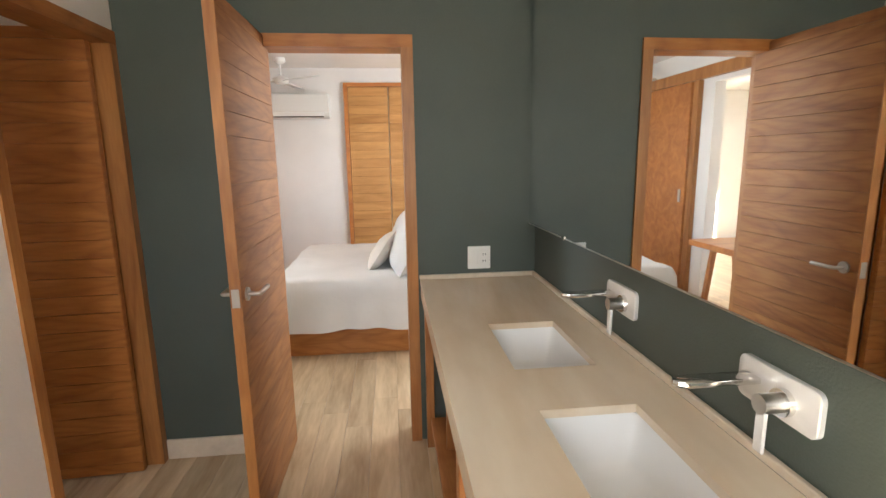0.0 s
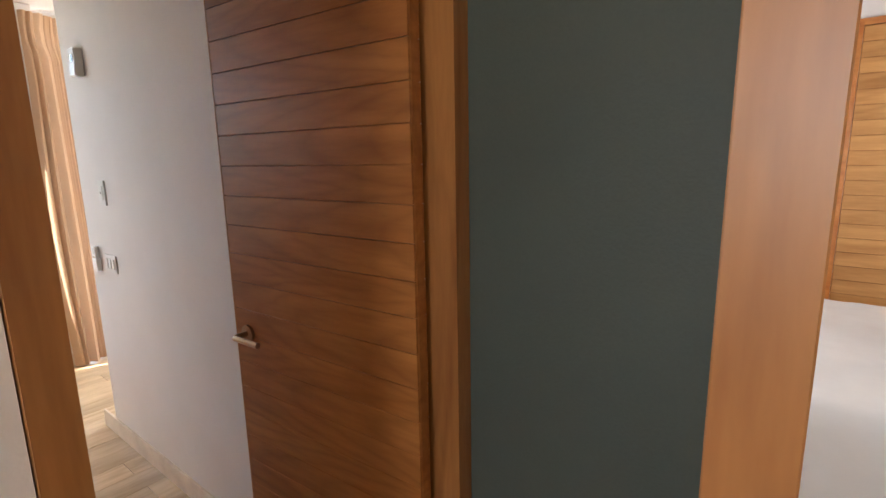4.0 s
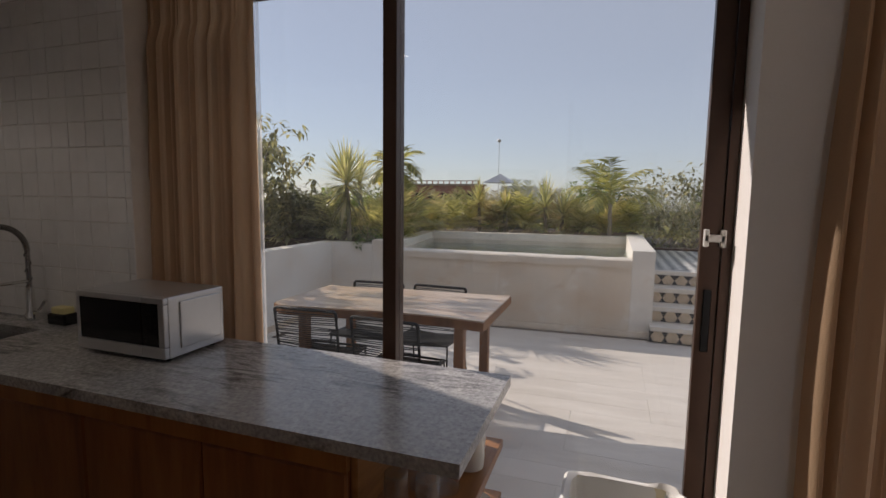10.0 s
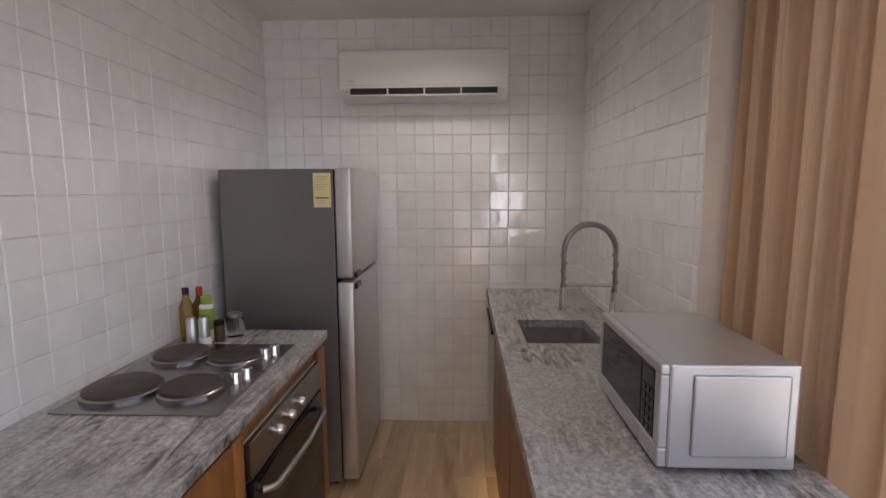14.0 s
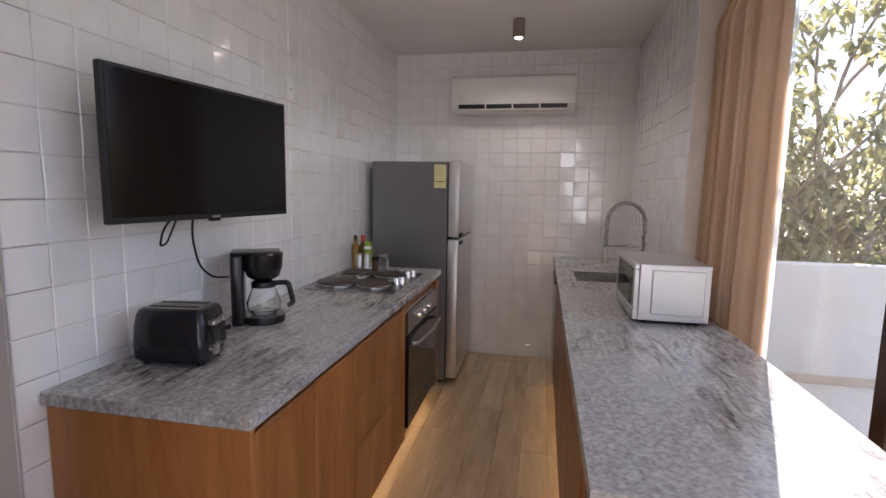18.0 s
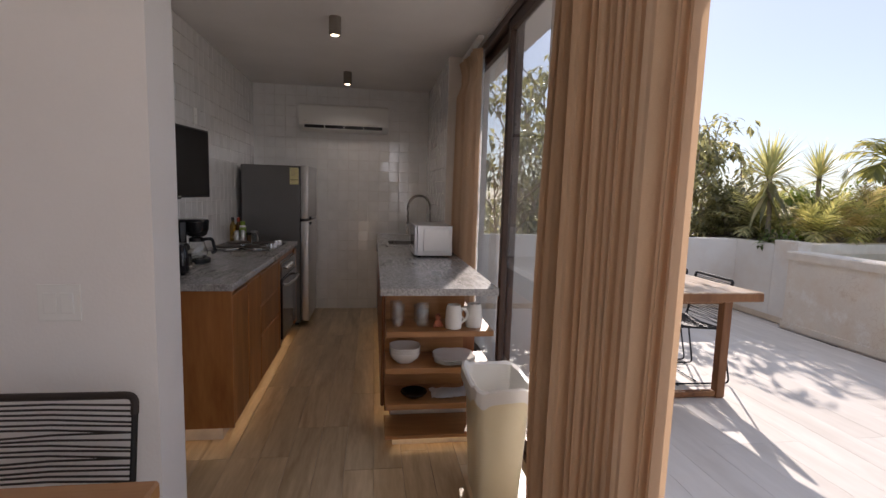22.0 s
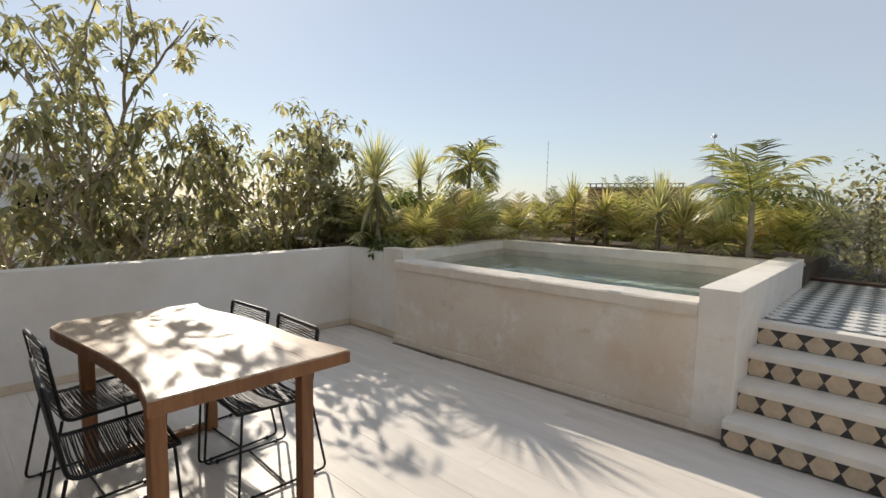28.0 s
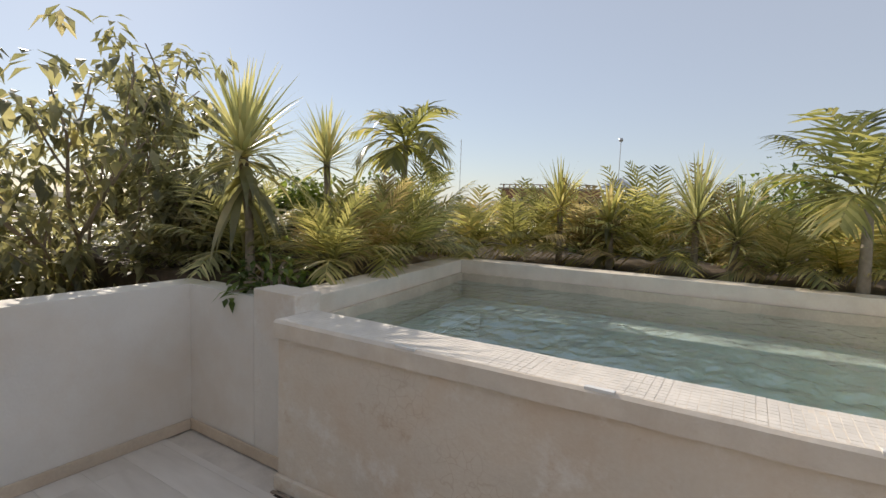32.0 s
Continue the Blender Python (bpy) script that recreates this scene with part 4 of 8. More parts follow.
socket_plate("light_switch", (3.02, -0.60, 1.37), (0, 1, 0), 0.075, 0.118, "button", "white dimmer plate on the hall wall")
socket_plate("light_switch", (3.035, -0.60, 1.02), (0, 1, 0), 0.14, 0.088, "switch3", "white triple rocker switch on the hall wall")
rem = thing("remote_holder", (3.21, -0.59, 1.03), "small white remote control in a wall holder", "remote control")
part("cradle", boxes((3.18, -0.598, 0.965, 3.238, -0.574, 1.03), bevel=0.003), M_WHITEPL, rem)
part("body", boxes((3.186, -0.594, 0.975, 3.232, -0.578, 1.095), bevel=0.004), M_WHITEPL, rem)
part("display", boxes((3.192, -0.578, 1.05, 3.226, -0.5772, 1.085)), M_STEEL, rem)
for i in range(3):
    part("button", boxes((3.196 + i * 0.011, -0.578, 1.034, 3.203 + i * 0.011, -0.5765, 1.041)), M_GROUT, rem)
det = thing("wall_sensor", (3.06, -0.59, 1.965), "white wall sensor box with a dark opening", "sensor")
part("body", boxes((3.025, -0.598, 1.905, 3.1, -0.562, 2.03), bevel=0.004), M_WHITEPL, det)
part("lens", tube([(3.06, -0.563, 1.985), (3.06, -0.5605, 1.985)], 0.018, 16), M_BLACKPL, det, "dark round opening", True)
part("cover", boxes((3.03, -0.562, 1.91, 3.095, -0.559, 1.955), bevel=0.001), M_WHITEPL, det)
socket_plate("light_switch", (3.06, -0.80, 1.047), (0, -1, 0), 0.118, 0.112, "rocker2", "white double rocker switch on the living room wall")

# ---- kitchen ----


def granite(name):
    """Grey granite with pale flow bands and dark flecks."""
    m = bpy.data.materials.new(name)
    m.use_nodes = True
    nt = m.node_tree
    n, l = nt.nodes, nt.links
    b = n["Principled BSDF"]
    b.inputs["Roughness"].default_value = 0.22
    geo = n.new("ShaderNodeNewGeometry")
    mp = n.new("ShaderNodeMapping")
    mp.inputs["Rotation"].default_value = (0, 0, radians(22))
    mp.inputs["Scale"].default_value = (12.0, 2.3, 5.0)
    l.new(geo.outputs["Position"], mp.inputs["Vector"])
    flow = n.new("ShaderNodeTexNoise")
    flow.inputs["Scale"].default_value, flow.inputs["Detail"].default_value = 2.0, 9
    flow.inputs["Roughness"].default_value, flow.inputs["Distortion"].default_value = 0.72, 1.6
    l.new(mp.outputs[0], flow.inputs["Vector"])
    r = n.new("ShaderNodeValToRGB")
    e = r.color_ramp.elements
    e[0].position, e[0].color = 0.35, (0.05, 0.047, 0.046, 1)
    e[1].position, e[1].color = 0.68, (0.60, 0.575, 0.545, 1)
    k = r.color_ramp.elements.new(0.45)
    k.color = (0.265, 0.25, 0.24, 1)
    l.new(flow.outputs[0], r.inputs[0])
    fl = n.new("ShaderNodeTexNoise")
    fl.inputs["Scale"].default_value, fl.inputs["Detail"].default_value = 85, 3
    l.new(geo.outputs["Position"], fl.inputs["Vector"])
    where = n.new("ShaderNodeTexNoise")
    where.inputs["Scale"].default_value, where.inputs["Detail"].default_value = 2.3, 3
    l.new(geo.outputs["Position"], where.inputs["Vector"])
    wr = n.new("ShaderNodeMapRange")
    wr.inputs[1].default_value, wr.inputs[2].default_value, wr.inputs[3].default_value, wr.inputs[4].default_value = 0.44, 0.58, 0.2, 1.0
    l.new(where.outputs[0], wr.inputs[0])
    veil = n.new("ShaderNodeMixRGB")
    veil.inputs[1].default_value = (0.41, 0.405, 0.40, 1)
    l.new(wr.outputs[0], veil.inputs[0])
    l.new(r.outputs[0], veil.inputs[2])
    mx = n.new("ShaderNodeMixRGB")
    mx.blend_type, mx.inputs[0].default_value = "OVERLAY", 0.75
    l.new(veil.outputs[0], mx.inputs[1])
    l.new(fl.outputs[0], mx.inputs[2])
    l.new(mx.outputs[0], b.inputs["Base Color"])
    return m


M_GRANITE = granite("grey_granite")
M_FRIDGE = mat("dark_fridge_paint", (0.17, 0.165, 0.16), 0.4, 0.3, vary=0.05, scale=3, bump=0.03)
M_FRIDGEDOOR = mat("fridge_steel", (0.58, 0.57, 0.56), 0.38, 0.85, vary=0.04, scale=12, bump=0.03, fine=240)
# pale haze in this glass replaces the bright highlights of the tumblers
M_TUMBLER = pane_glass("tumbler_glass", (0.95, 0.96, 0.96), 0.3, 0.08)
M_CLEAR = simple("clear_glass", (0.97, 0.98, 0.98), 0.02, trans=1.0, ior=1.45)
M_DARKSTEEL = mat("worn_hob_steel", (0.34, 0.33, 0.32), 0.26, 1.0, vary=0.12, scale=16, bump=0.05, fine=200)
M_BLACKGLASS = simple("black_glass", (0.006, 0.006, 0.007), 0.06)
M_SCREEN = simple("screen_glass", (0.004, 0.004, 0.005), 0.12)
M_MUG = simple("white_glaze", (0.80, 0.78, 0.74), 0.2)
M_LED = simple("warm_led", (1.0, 0.74, 0.36), 0.5, emit=1.5)

wtop = thing("worktop", (2.95, 1.4, 0.86), "grey granite worktop over the cooking side cabinets", "worktop")
part("slab", boxes((XK + 0.002, 0.262, 0.862, 3.268, 2.50, 0.9), bevel=0.003), M_GRANITE, wtop)
wtop2 = thing("worktop", (4.35, 1.8, 0.86), "long grey granite worktop of the sink side, with a cut-out", "worktop")
part("slab", slab_with_holes(4.037, 0.15, 4.63, YB - 0.001, 0.862, 0.9, [(4.15, 2.33, 4.47, 2.70)]), M_GRANITE, wtop2)
part("overhang", boxes((4.6301, 0.15, 0.862, 4.678, 1.896, 0.9)), M_GRANITE, wtop2)

XF = 3.235   # fronts of the cooking side
endp = thing("end_panel", (2.95, 0.28, 0), "wide wooden end panel of the cooking side cabinets", "panel")
part("panel", boxes((XK + 0.004, 0.276, 0.10, XF + 0.022, 0.296, 0.86), bevel=0.0015), M_CAB, endp)


def base_unit(name, y0, y1, fronts, label, cat="cabinet", x0=XK + 0.01, x1=XF, side=1):
    """A cabinet carcass with fronts: rows of (y0, y1, z0, z1, kind) on its face. side 1 faces +x, -1 faces -x."""
    u = thing(name, ((x0 + x1) / 2, (y0 + y1) / 2, 0.1), label, cat)
    # the sink side takes the copy whose colour holds its shade
    wd = M_CAB if side > 0 else M_CABSHADE
    if side > 0:
        part("carcass", boxes((x0, y0 + 0.001, 0.10, x1 - 0.001, y1 - 0.001, 0.858)), wd, u)
    else:
        part("carcass", boxes((x0, y0 + 0.001, 0.10, x1 - 0.001, y1 - 0.001, 0.68), (x0, y0 + 0.001, 0.68, x0 + 0.02, y1 - 0.001, 0.858)), wd, u)
    for a, b, z0, z1, nm in fronts:
        if side > 0:
            r = (x1 + 0.001, a + 0.004, z0, x1 + 0.02, b - 0.004, z1)
        else:
            r = (x0 - 0.02, a + 0.002, z0, x0 - 0.001, b - 0.002, z1)
        f = part(nm, boxes(r, bevel=0.0065), wd, u)
    return u


base_unit("base_cabinet", 0.297, 0.955, [(0.30, 0.625, 0.105, 0.835, "door"), (0.628, 0.955, 0.105, 0.835, "door")], "wooden two-door base cabinet under the granite")
base_unit("drawer_cabinet", 0.956, 1.60, [(0.958, 1.598, 0.62, 0.835, "drawer"), (0.958, 1.598, 0.415, 0.617, "drawer"), (0.958, 1.598, 0.105, 0.412, "drawer")], "wooden base cabinet with three drawers")
base_unit("oven_housing", 1.601, 2.50, [(1.603, 1.668, 0.105, 0.835, "stile"), (2.385, 2.498, 0.105, 0.835, "door")], "wooden cabinet round the built-in oven")
oven = thing("oven", (3.2, 2.03, 0.15), "built-in steel oven with a black glass door", "oven")
part("body", boxes((2.75, 1.672, 0.16, XF + 0.012, 2.38, 0.80), bevel=0.003), M_STEEL, oven)
part("control_panel", boxes((XF + 0.012, 1.675, 0.68, XF + 0.03, 2.377, 0.797), bevel=0.002), M_DARKSTEEL, oven, "brushed steel control panel")
od = part("door", boxes((XF + 0.012, 1.675, 0.165, XF + 0.034, 2.377, 0.672), bevel=0.003), M_BLACKGLASS, oven, "black glass oven door")
hp = [(XF + 0.034, 1.74, 0.615), (XF + 0.07, 1.76, 0.615), (XF + 0.085, 2.03, 0.615), (XF + 0.07, 2.29, 0.615), (XF + 0.034, 2.31, 0.615)]
part("handle", tube(round_path(hp, 0.05), 0.011, 10), M_STEEL, od, "curved steel bar handle", True)
for y in (1.88, 1.99, 2.10):
    part("knob", tube([(XF + 0.03, y, 0.742), (XF + 0.048, y, 0.742), (XF + 0.055, y, 0.742)], 0.017, 16, radii=[0.019, 0.018, 0.014]), M_CHROME, oven, "", True)

hob = thing("electric_hob", (2.95, 1.95, 0.9), "stainless electric hob with four solid plates", "hob")
for y0, y1 in ((1.635, 1.951), (1.954, 2.27)):
    part("plate", boxes((2.70, y0, 0.9005, 3.20, y1, 0.907), bevel=0.003), M_DARKSTEEL, hob)
M_IRON = mat("cast_iron_plate", (0.085, 0.065, 0.055), 0.45, 0.5, vary=0.2, scale=14, bump=0.1)
for bx, by, br in ((2.815, 1.79, 0.108), (2.82, 2.11, 0.098), (3.035, 2.09, 0.092), (3.03, 1.80, 0.092)):
    bp_ = part("burner", lathe([(0.0, 0.02), (br * 0.3, 0.02), (br * 0.93, 0.023), (br, 0.018), (br, 0.0)], 28, (bx, by, 0.9075)), M_IRON, hob, "dark cast iron hotplate", True)
    part("ring", lathe([(br + 0.008, 0.0), (br + 0.008, 0.008), (br + 0.001, 0.013), (br + 0.001, 0.0)], 28, (bx, by, 0.9072)), M_DARKSTEEL, bp_, "", True)
for kx, ky in ((3.145, 1.86), (3.165, 1.90), (3.145, 2.10), (3.165, 2.14)):
    part("knob", lathe([(0.0, 0.04), (0.016, 0.04), (0.018, 0.036), (0.017, 0.014), (0.02, 0.008), (0.02, 0.0)], 16, (kx, ky, 0.907)), M_CHROME, hob, "", True)

# refrigerator
fr = thing("refrigerator", (3.0, 3.0, 0), "tall two-door refrigerator, dark sides and steel doors", "refrigerator")
part("body", boxes((2.70, 2.70, 0.03, 3.262, 3.36, 1.635), bevel=0.006, seg=2), M_FRIDGE, fr)
part("freezer_door", boxes((3.268, 2.695, 1.10, 3.352, 3.362, 1.64), bevel=0.012, seg=3), M_FRIDGEDOOR, fr, "steel upper door", True)
part("fridge_door", boxes((3.268, 2.695, 0.05, 3.352, 3.362, 1.085), bevel=0.012, seg=3), M_FRIDGEDOOR, fr, "steel lower door", True)
part("gasket", boxes((3.262, 2.705, 0.06, 3.2678, 3.352, 1.63)), M_BLACKPL, fr)
for z0, z1 in ((1.10, 1.135), (1.045, 1.08)):
    part("handle", boxes((3.3522, 2.70, z0 + 0.004, 3.368, 2.80, z1 - 0.004), bevel=0.005, seg=2), M_BLACKPL, fr, "black pocket handle")
for x, y in ((2.76, 2.76), (3.22, 2.76), (2.76, 3.3), (3.22, 3.3)):
    part("foot", lathe([(0.02, 0.0), (0.02, 0.02), (0.012, 0.031)], 12, (x, y, 0.0)), M_BLACKPL, fr)
M_STICKER = simple("yellow_label", (0.80, 0.72, 0.36), 0.6)
stk = part("energy_label", boxes((3.165, 2.6985, 1.45, 3.25, 2.6998, 1.615)), M_STICKER, fr, "yellow energy label with small print")
for i in range(9):
    z = 1.595 - i * 0.012 - (0.03 if i > 5 else 0)
    part("print_line", boxes((3.173, 2.6978, z, 3.24 - 0.012 * (i % 3), 2.6984, z + 0.003 if i != 6 else z + 0.005)), M_GROUT if i != 6 else M_BLACKPL, stk)

# television
TVROT = math.degrees(math.atan2(-(2.898 - 2.777), 1.11 - 0.383))
M_TVCASE = simple("matt_black_casing", (0.01, 0.01, 0.011), 0.55)
tv = thing("television", (0, 0, 0), "flat black television swivelled on a wall bracket", "television")
part("casing", boxes((-0.024, 0.0, -0.218, 0.0, 0.737, 0.218), bevel=0.004, seg=2), M_TVCASE, tv)
part("screen", boxes((0.0002, 0.011, -0.2, 0.0018, 0.726, 0.207)), M_SCREEN, tv, "dark switched-off screen")
part("logo", boxes((0.001, 0.352, -0.214, 0.002, 0.385, -0.207)), M_STEEL, tv)
part("sensor", boxes((-0.02, 0.35, -0.226, 0.0, 0.39, -0.218), bevel=0.002), M_BLACKPL, tv)
tv.matrix_basis = pose(2.777 + 0.004, 0.383, 1.552, 0, 0, TVROT)
brk = thing("tv_bracket", (2.7, 0.75, 1.5), "black steel television wall bracket", "bracket")
part("wall_plate", boxes((XK + 0.001, 0.66, 1.44, XK + 0.015, 0.84, 1.66)), M_BLACKMETAL, brk)
part("arm", boxes((XK + 0.015, 0.73, 1.53, 2.79, 0.77, 1.58)), M_BLACKMETAL, brk)
cable = solo("power_cable", tube(round_path([(2.79, 0.70, 1.355), (2.74, 0.75, 1.27), (2.70, 0.83, 1.15), (2.69, 0.92, 1.09), (2.70, 1.0, 1.08)], 0.08), 0.004, 8), M_BLACKPL,
             "black cable hanging from the television to the coffee maker", "cable", smooth=True)
solo("power_cable", tube(round_path([(2.745, 0.69, 1.36), (2.70, 0.665, 1.30), (2.69, 0.66, 1.24), (2.70, 0.68, 1.25), (2.73, 0.70, 1.34)], 0.04), 0.0035, 8), M_BLACKPL,
     "looped black cable under the television", "cable", smooth=True)

# toaster
M_GLOSSBLACK = simple("glossy_black_plastic", (0.012, 0.011, 0.014), 0.12)
toa = thing("toaster", (0, 0, 0), "black two-slot toaster on the granite worktop", "toaster")
bm = bmesh.new()
rings = []
for w, d, z in ((0.112, 0.074, 0.012), (0.124, 0.086, 0.028), (0.126, 0.087, 0.07), (0.122, 0.083, 0.13), (0.116, 0.076, 0.168), (0.108, 0.068, 0.184), (0.098, 0.058, 0.188)):
    rings.append([bm.verts.new((w * math.copysign(abs(math.cos(a)) ** 0.3, math.cos(a)), d * math.copysign(abs(math.sin(a)) ** 0.3, math.sin(a)), z))
                  for a in [2 * math.pi * (k + 0.5) / 40 for k in range(40)]])
for a, b in zip(rings, rings[1:]):
    for k in range(40):
        bm.faces.new((a[k], a[(k + 1) % 40], b[(k + 1) % 40], b[k]))
bm.faces.new(rings[0][::-1])
bm.faces.new(rings[-1])
part("body", bm, M_GLOSSBLACK, toa, "", True)
for y0, y1 in ((-0.052, -0.007), (0.007, 0.052)):
    part("slot_trim", slab_with_holes(-0.093, y0, 0.093, y1, 0.188, 0.1905, [(-0.087, y0 + 0.007, 0.087, y1 - 0.007)]), M_STEEL, toa, "steel edge round a slot")
    part("slot", boxes((-0.087, y0 + 0.007, 0.1882, 0.087, y1 - 0.007, 0.1888)), M_BLACKMETAL, toa)
for y in (-0.03, 0.03):
    part("lever_slot", boxes((0.1195, y - 0.005, 0.06, 0.1262, y + 0.005, 0.15)), M_BLACKMETAL, toa)
    part("lever", boxes((0.121, y - 0.021, 0.135, 0.146, y + 0.021, 0.152), bevel=0.005, seg=2), M_STEEL, toa, "chrome-edged lever")
    part("dial", tube([(0.122, y, 0.05), (0.14, y, 0.05)], 0.017, 18), M_CHROME, toa, "chrome browning dial", True)
for x in (-0.092, 0.092):
    for y in (-0.048, 0.048):
        part("foot", lathe([(0.012, 0), (0.012, 0.014)], 10, (x, y, 0)), M_BLACKPL, toa)
toa.matrix_basis = pose(2.835, 0.565, 0.9, 0, 0, 8) @ Matrix.Scale(0.93, 4)

# coffee maker
cof = thing("coffee_maker", (0, 0, 0), "black drip coffee maker with a glass jug", "coffee maker")
part("base", lathe([(0.0, 0.0), (0.085, 0.0), (0.088, 0.012), (0.085, 0.032), (0.0, 0.034)], 28, (0.02, 0, 0)), M_BLACKPL, cof, "", True)
part("column", boxes((-0.105, -0.075, 0.0, -0.055, 0.075, 0.30), bevel=0.012, seg=3), M_BLACKPL, cof, "", True)
part("filter_head", lathe([(0.0, 0.185), (0.05, 0.188), (0.066, 0.20), (0.078, 0.235), (0.083, 0.295), (0.078, 0.302), (0.0, 0.305)], 28, (0.02, 0, 0)), M_BLACKPL, cof, "", True)
part("lid", boxes((-0.105, -0.07, 0.297, 0.09, 0.07, 0.309), bevel=0.006, seg=2), M_BLACKPL, cof, "", True)
jug = part("jug", lathe([(0.0, 0.037), (0.05, 0.037), (0.068, 0.055), (0.071, 0.085), (0.055, 0.13), (0.045, 0.155), (0.043, 0.155), (0.052, 0.13), (0.068, 0.085), (0.065, 0.057), (0.048, 0.041), (0.0, 0.041)], 28, (0.02, 0, 0)), M_CLEAR, cof, "clear glass coffee jug", True)
part("collar", lathe([(0.047, 0.152), (0.05, 0.152), (0.05, 0.175), (0.03, 0.182), (0.0, 0.182)], 28, (0.02, 0, 0)), M_BLACKPL, jug, "", True)
part("jug_handle", tube(round_path([(0.065, 0, 0.165), (0.122, 0, 0.168), (0.142, 0, 0.075), (0.118, 0, 0.062)], 0.02), 0.0115, 8), M_BLACKPL, jug, "", True)
cof.matrix_basis = pose(2.82, 1.02, 0.9, 0, 0, 30) @ Matrix.Scale(0.94, 4)
rc = thing("remote_control", (2.76, 0.83, 0.9), "black television remote lying on the worktop", "remote control")
bm = boxes((2.735, 0.74, 0.9005, 2.775, 0.90, 0.918), bevel=0.005, seg=2)
part("body", bm, M_BLACKPL, rc, "", True)
for i in range(8):
    for j in range(3):
        part("button", boxes((2.741 + j * 0.011, 0.755 + i * 0.016, 0.918, 2.747 + j * 0.011, 0.763 + i * 0.016, 0.9195)), M_GROUT if (i + j) % 5 else M_STEEL, rc)

# bottles and shakers
M_OIL = simple("olive_oil", (0.45, 0.27, 0.03), 0.08, trans=0.6, ior=1.47)
M_GREENLBL = simple("green_label", (0.25, 0.36, 0.05), 0.5)
M_RED = simple("red_plastic", (0.45, 0.05, 0.02), 0.4)
M_SPICE = simple("brown_spice", (0.10, 0.05, 0.02), 0.8)


def bottle(name, at, prof, material, label, cap=None, capmat=None, lbl=None, lblmat=None):
    b = thing(name, at, label, name.split("_")[-1], "seasonings by the hob")
    part("body", lathe(prof, 20, at), material, b, "", True)
    if cap:
        part("cap", lathe([(cap[0], cap[1]), (cap[0], cap[2]), (cap[0] * 0.7, cap[2] + 0.004), (0, cap[2] + 0.004)], 18, at), capmat, b, "", True)
    if lbl:
        part("label", lathe([(lbl[0], lbl[1]), (lbl[0], lbl[2])], 20, at), lblmat, b)
    return b


bottle("oil_bottle", (2.715, 2.335, 0.9), [(0.0, 0), (0.028, 0), (0.029, 0.15), (0.014, 0.18), (0.012, 0.205), (0, 0.206)], M_OIL, "slim bottle of golden oil with a black cap", (0.014, 0.2, 0.225), M_BLACKPL)
bottle("sauce_bottle", (2.755, 2.37, 0.9), [(0.0, 0), (0.027, 0), (0.028, 0.15), (0.012, 0.185), (0.011, 0.2), (0, 0.201)], M_SPICE, "brown sauce bottle with a red cap", (0.014, 0.19, 0.222), M_RED)
bottle("spray_bottle", (2.80, 2.34, 0.9), [(0.0, 0), (0.03, 0), (0.03, 0.15), (0.02, 0.16), (0, 0.16)], M_MUG, "white bottle with a green label and cap", (0.022, 0.15, 0.19), M_GREENLBL, (0.0305, 0.05, 0.14), M_GREENLBL)
bottle("salt_shaker", (2.76, 2.29, 0.9), [(0.0, 0), (0.024, 0), (0.022, 0.1), (0.016, 0.112), (0, 0.114)], M_STEEL, "small brushed steel salt shaker")
bottle("pepper_shaker", (2.815, 2.285, 0.9), [(0.0, 0), (0.025, 0), (0.022, 0.03), (0.022, 0.1), (0.016, 0.115), (0, 0.118)], M_STEEL, "steel and glass pepper shaker", (0.0255, 0.001, 0.03), M_MUG)
bottle("spice_jar", (2.855, 2.33, 0.9), [(0.0, 0), (0.02, 0), (0.02, 0.07), (0, 0.071)], M_SPICE, "small dark spice jar", (0.021, 0.07, 0.088), M_BLACKPL)
bottle("sugar_jar", (2.885, 2.41, 0.9), [(0.0, 0), (0.036, 0.0), (0.04, 0.02), (0.04, 0.07), (0.03, 0.085), (0, 0.086)], M_CLEAR, "round glass jar with a steel lid", (0.032, 0.085, 0.1), M_STEEL)

# sink side cabinets
XR = 4.072
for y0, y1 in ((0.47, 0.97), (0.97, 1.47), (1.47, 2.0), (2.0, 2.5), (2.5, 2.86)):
    base_unit("base_cabinet", y0, y1, [(y0, y1, 0.105, 0.80, "door")], "wooden base cabinet of the sink side, shade put into its colour", x0=XR, x1=4.62, side=-1)
dw = thing("dishwasher", (4.3, 3.15, 0.1), "steel dishwasher beside the end wall", "dishwasher")
part("body", boxes((4.09, 2.865, 0.08, 4.62, 3.455, 0.858)), M_STEEL, dw)
part("door", boxes((4.048, 2.868, 0.09, 4.089, 3.452, 0.855), bevel=0.004), M_STEEL, dw, "dark steel front")
part("handle", boxes((4.035, 2.90, 0.76, 4.048, 3.42, 0.785), bevel=0.003), M_BLACKPL, dw)
rail = thing("rail_board", (4.06, 1.6, 0.83), "wooden rail under the sink side worktop", "rail")
part("rail", boxes((4.052, 0.47, 0.803, XR - 0.002, 2.86, 0.858)), M_CAB, rail)

shelf = thing("open_shelf", (4.36, 0.33, 0), "open wooden end shelf with four boards", "shelf")
part("back_panel", boxes((4.0725, 0.447, 0.09, 4.545, 0.468, 0.861)), M_SHELF, shelf)
for z, y0 in ((0.660, 0.17), (0.455, 0.17), (0.252, 0.165), (0.066, 0.175)):
    part("shelf_board", boxes((4.0725, y0, z - 0.032 if z > 0.1 else z - 0.02, 4.662 if z > 0.1 else 4.60, 0.4465, z), bevel=0.002), M_SHELF, shelf)
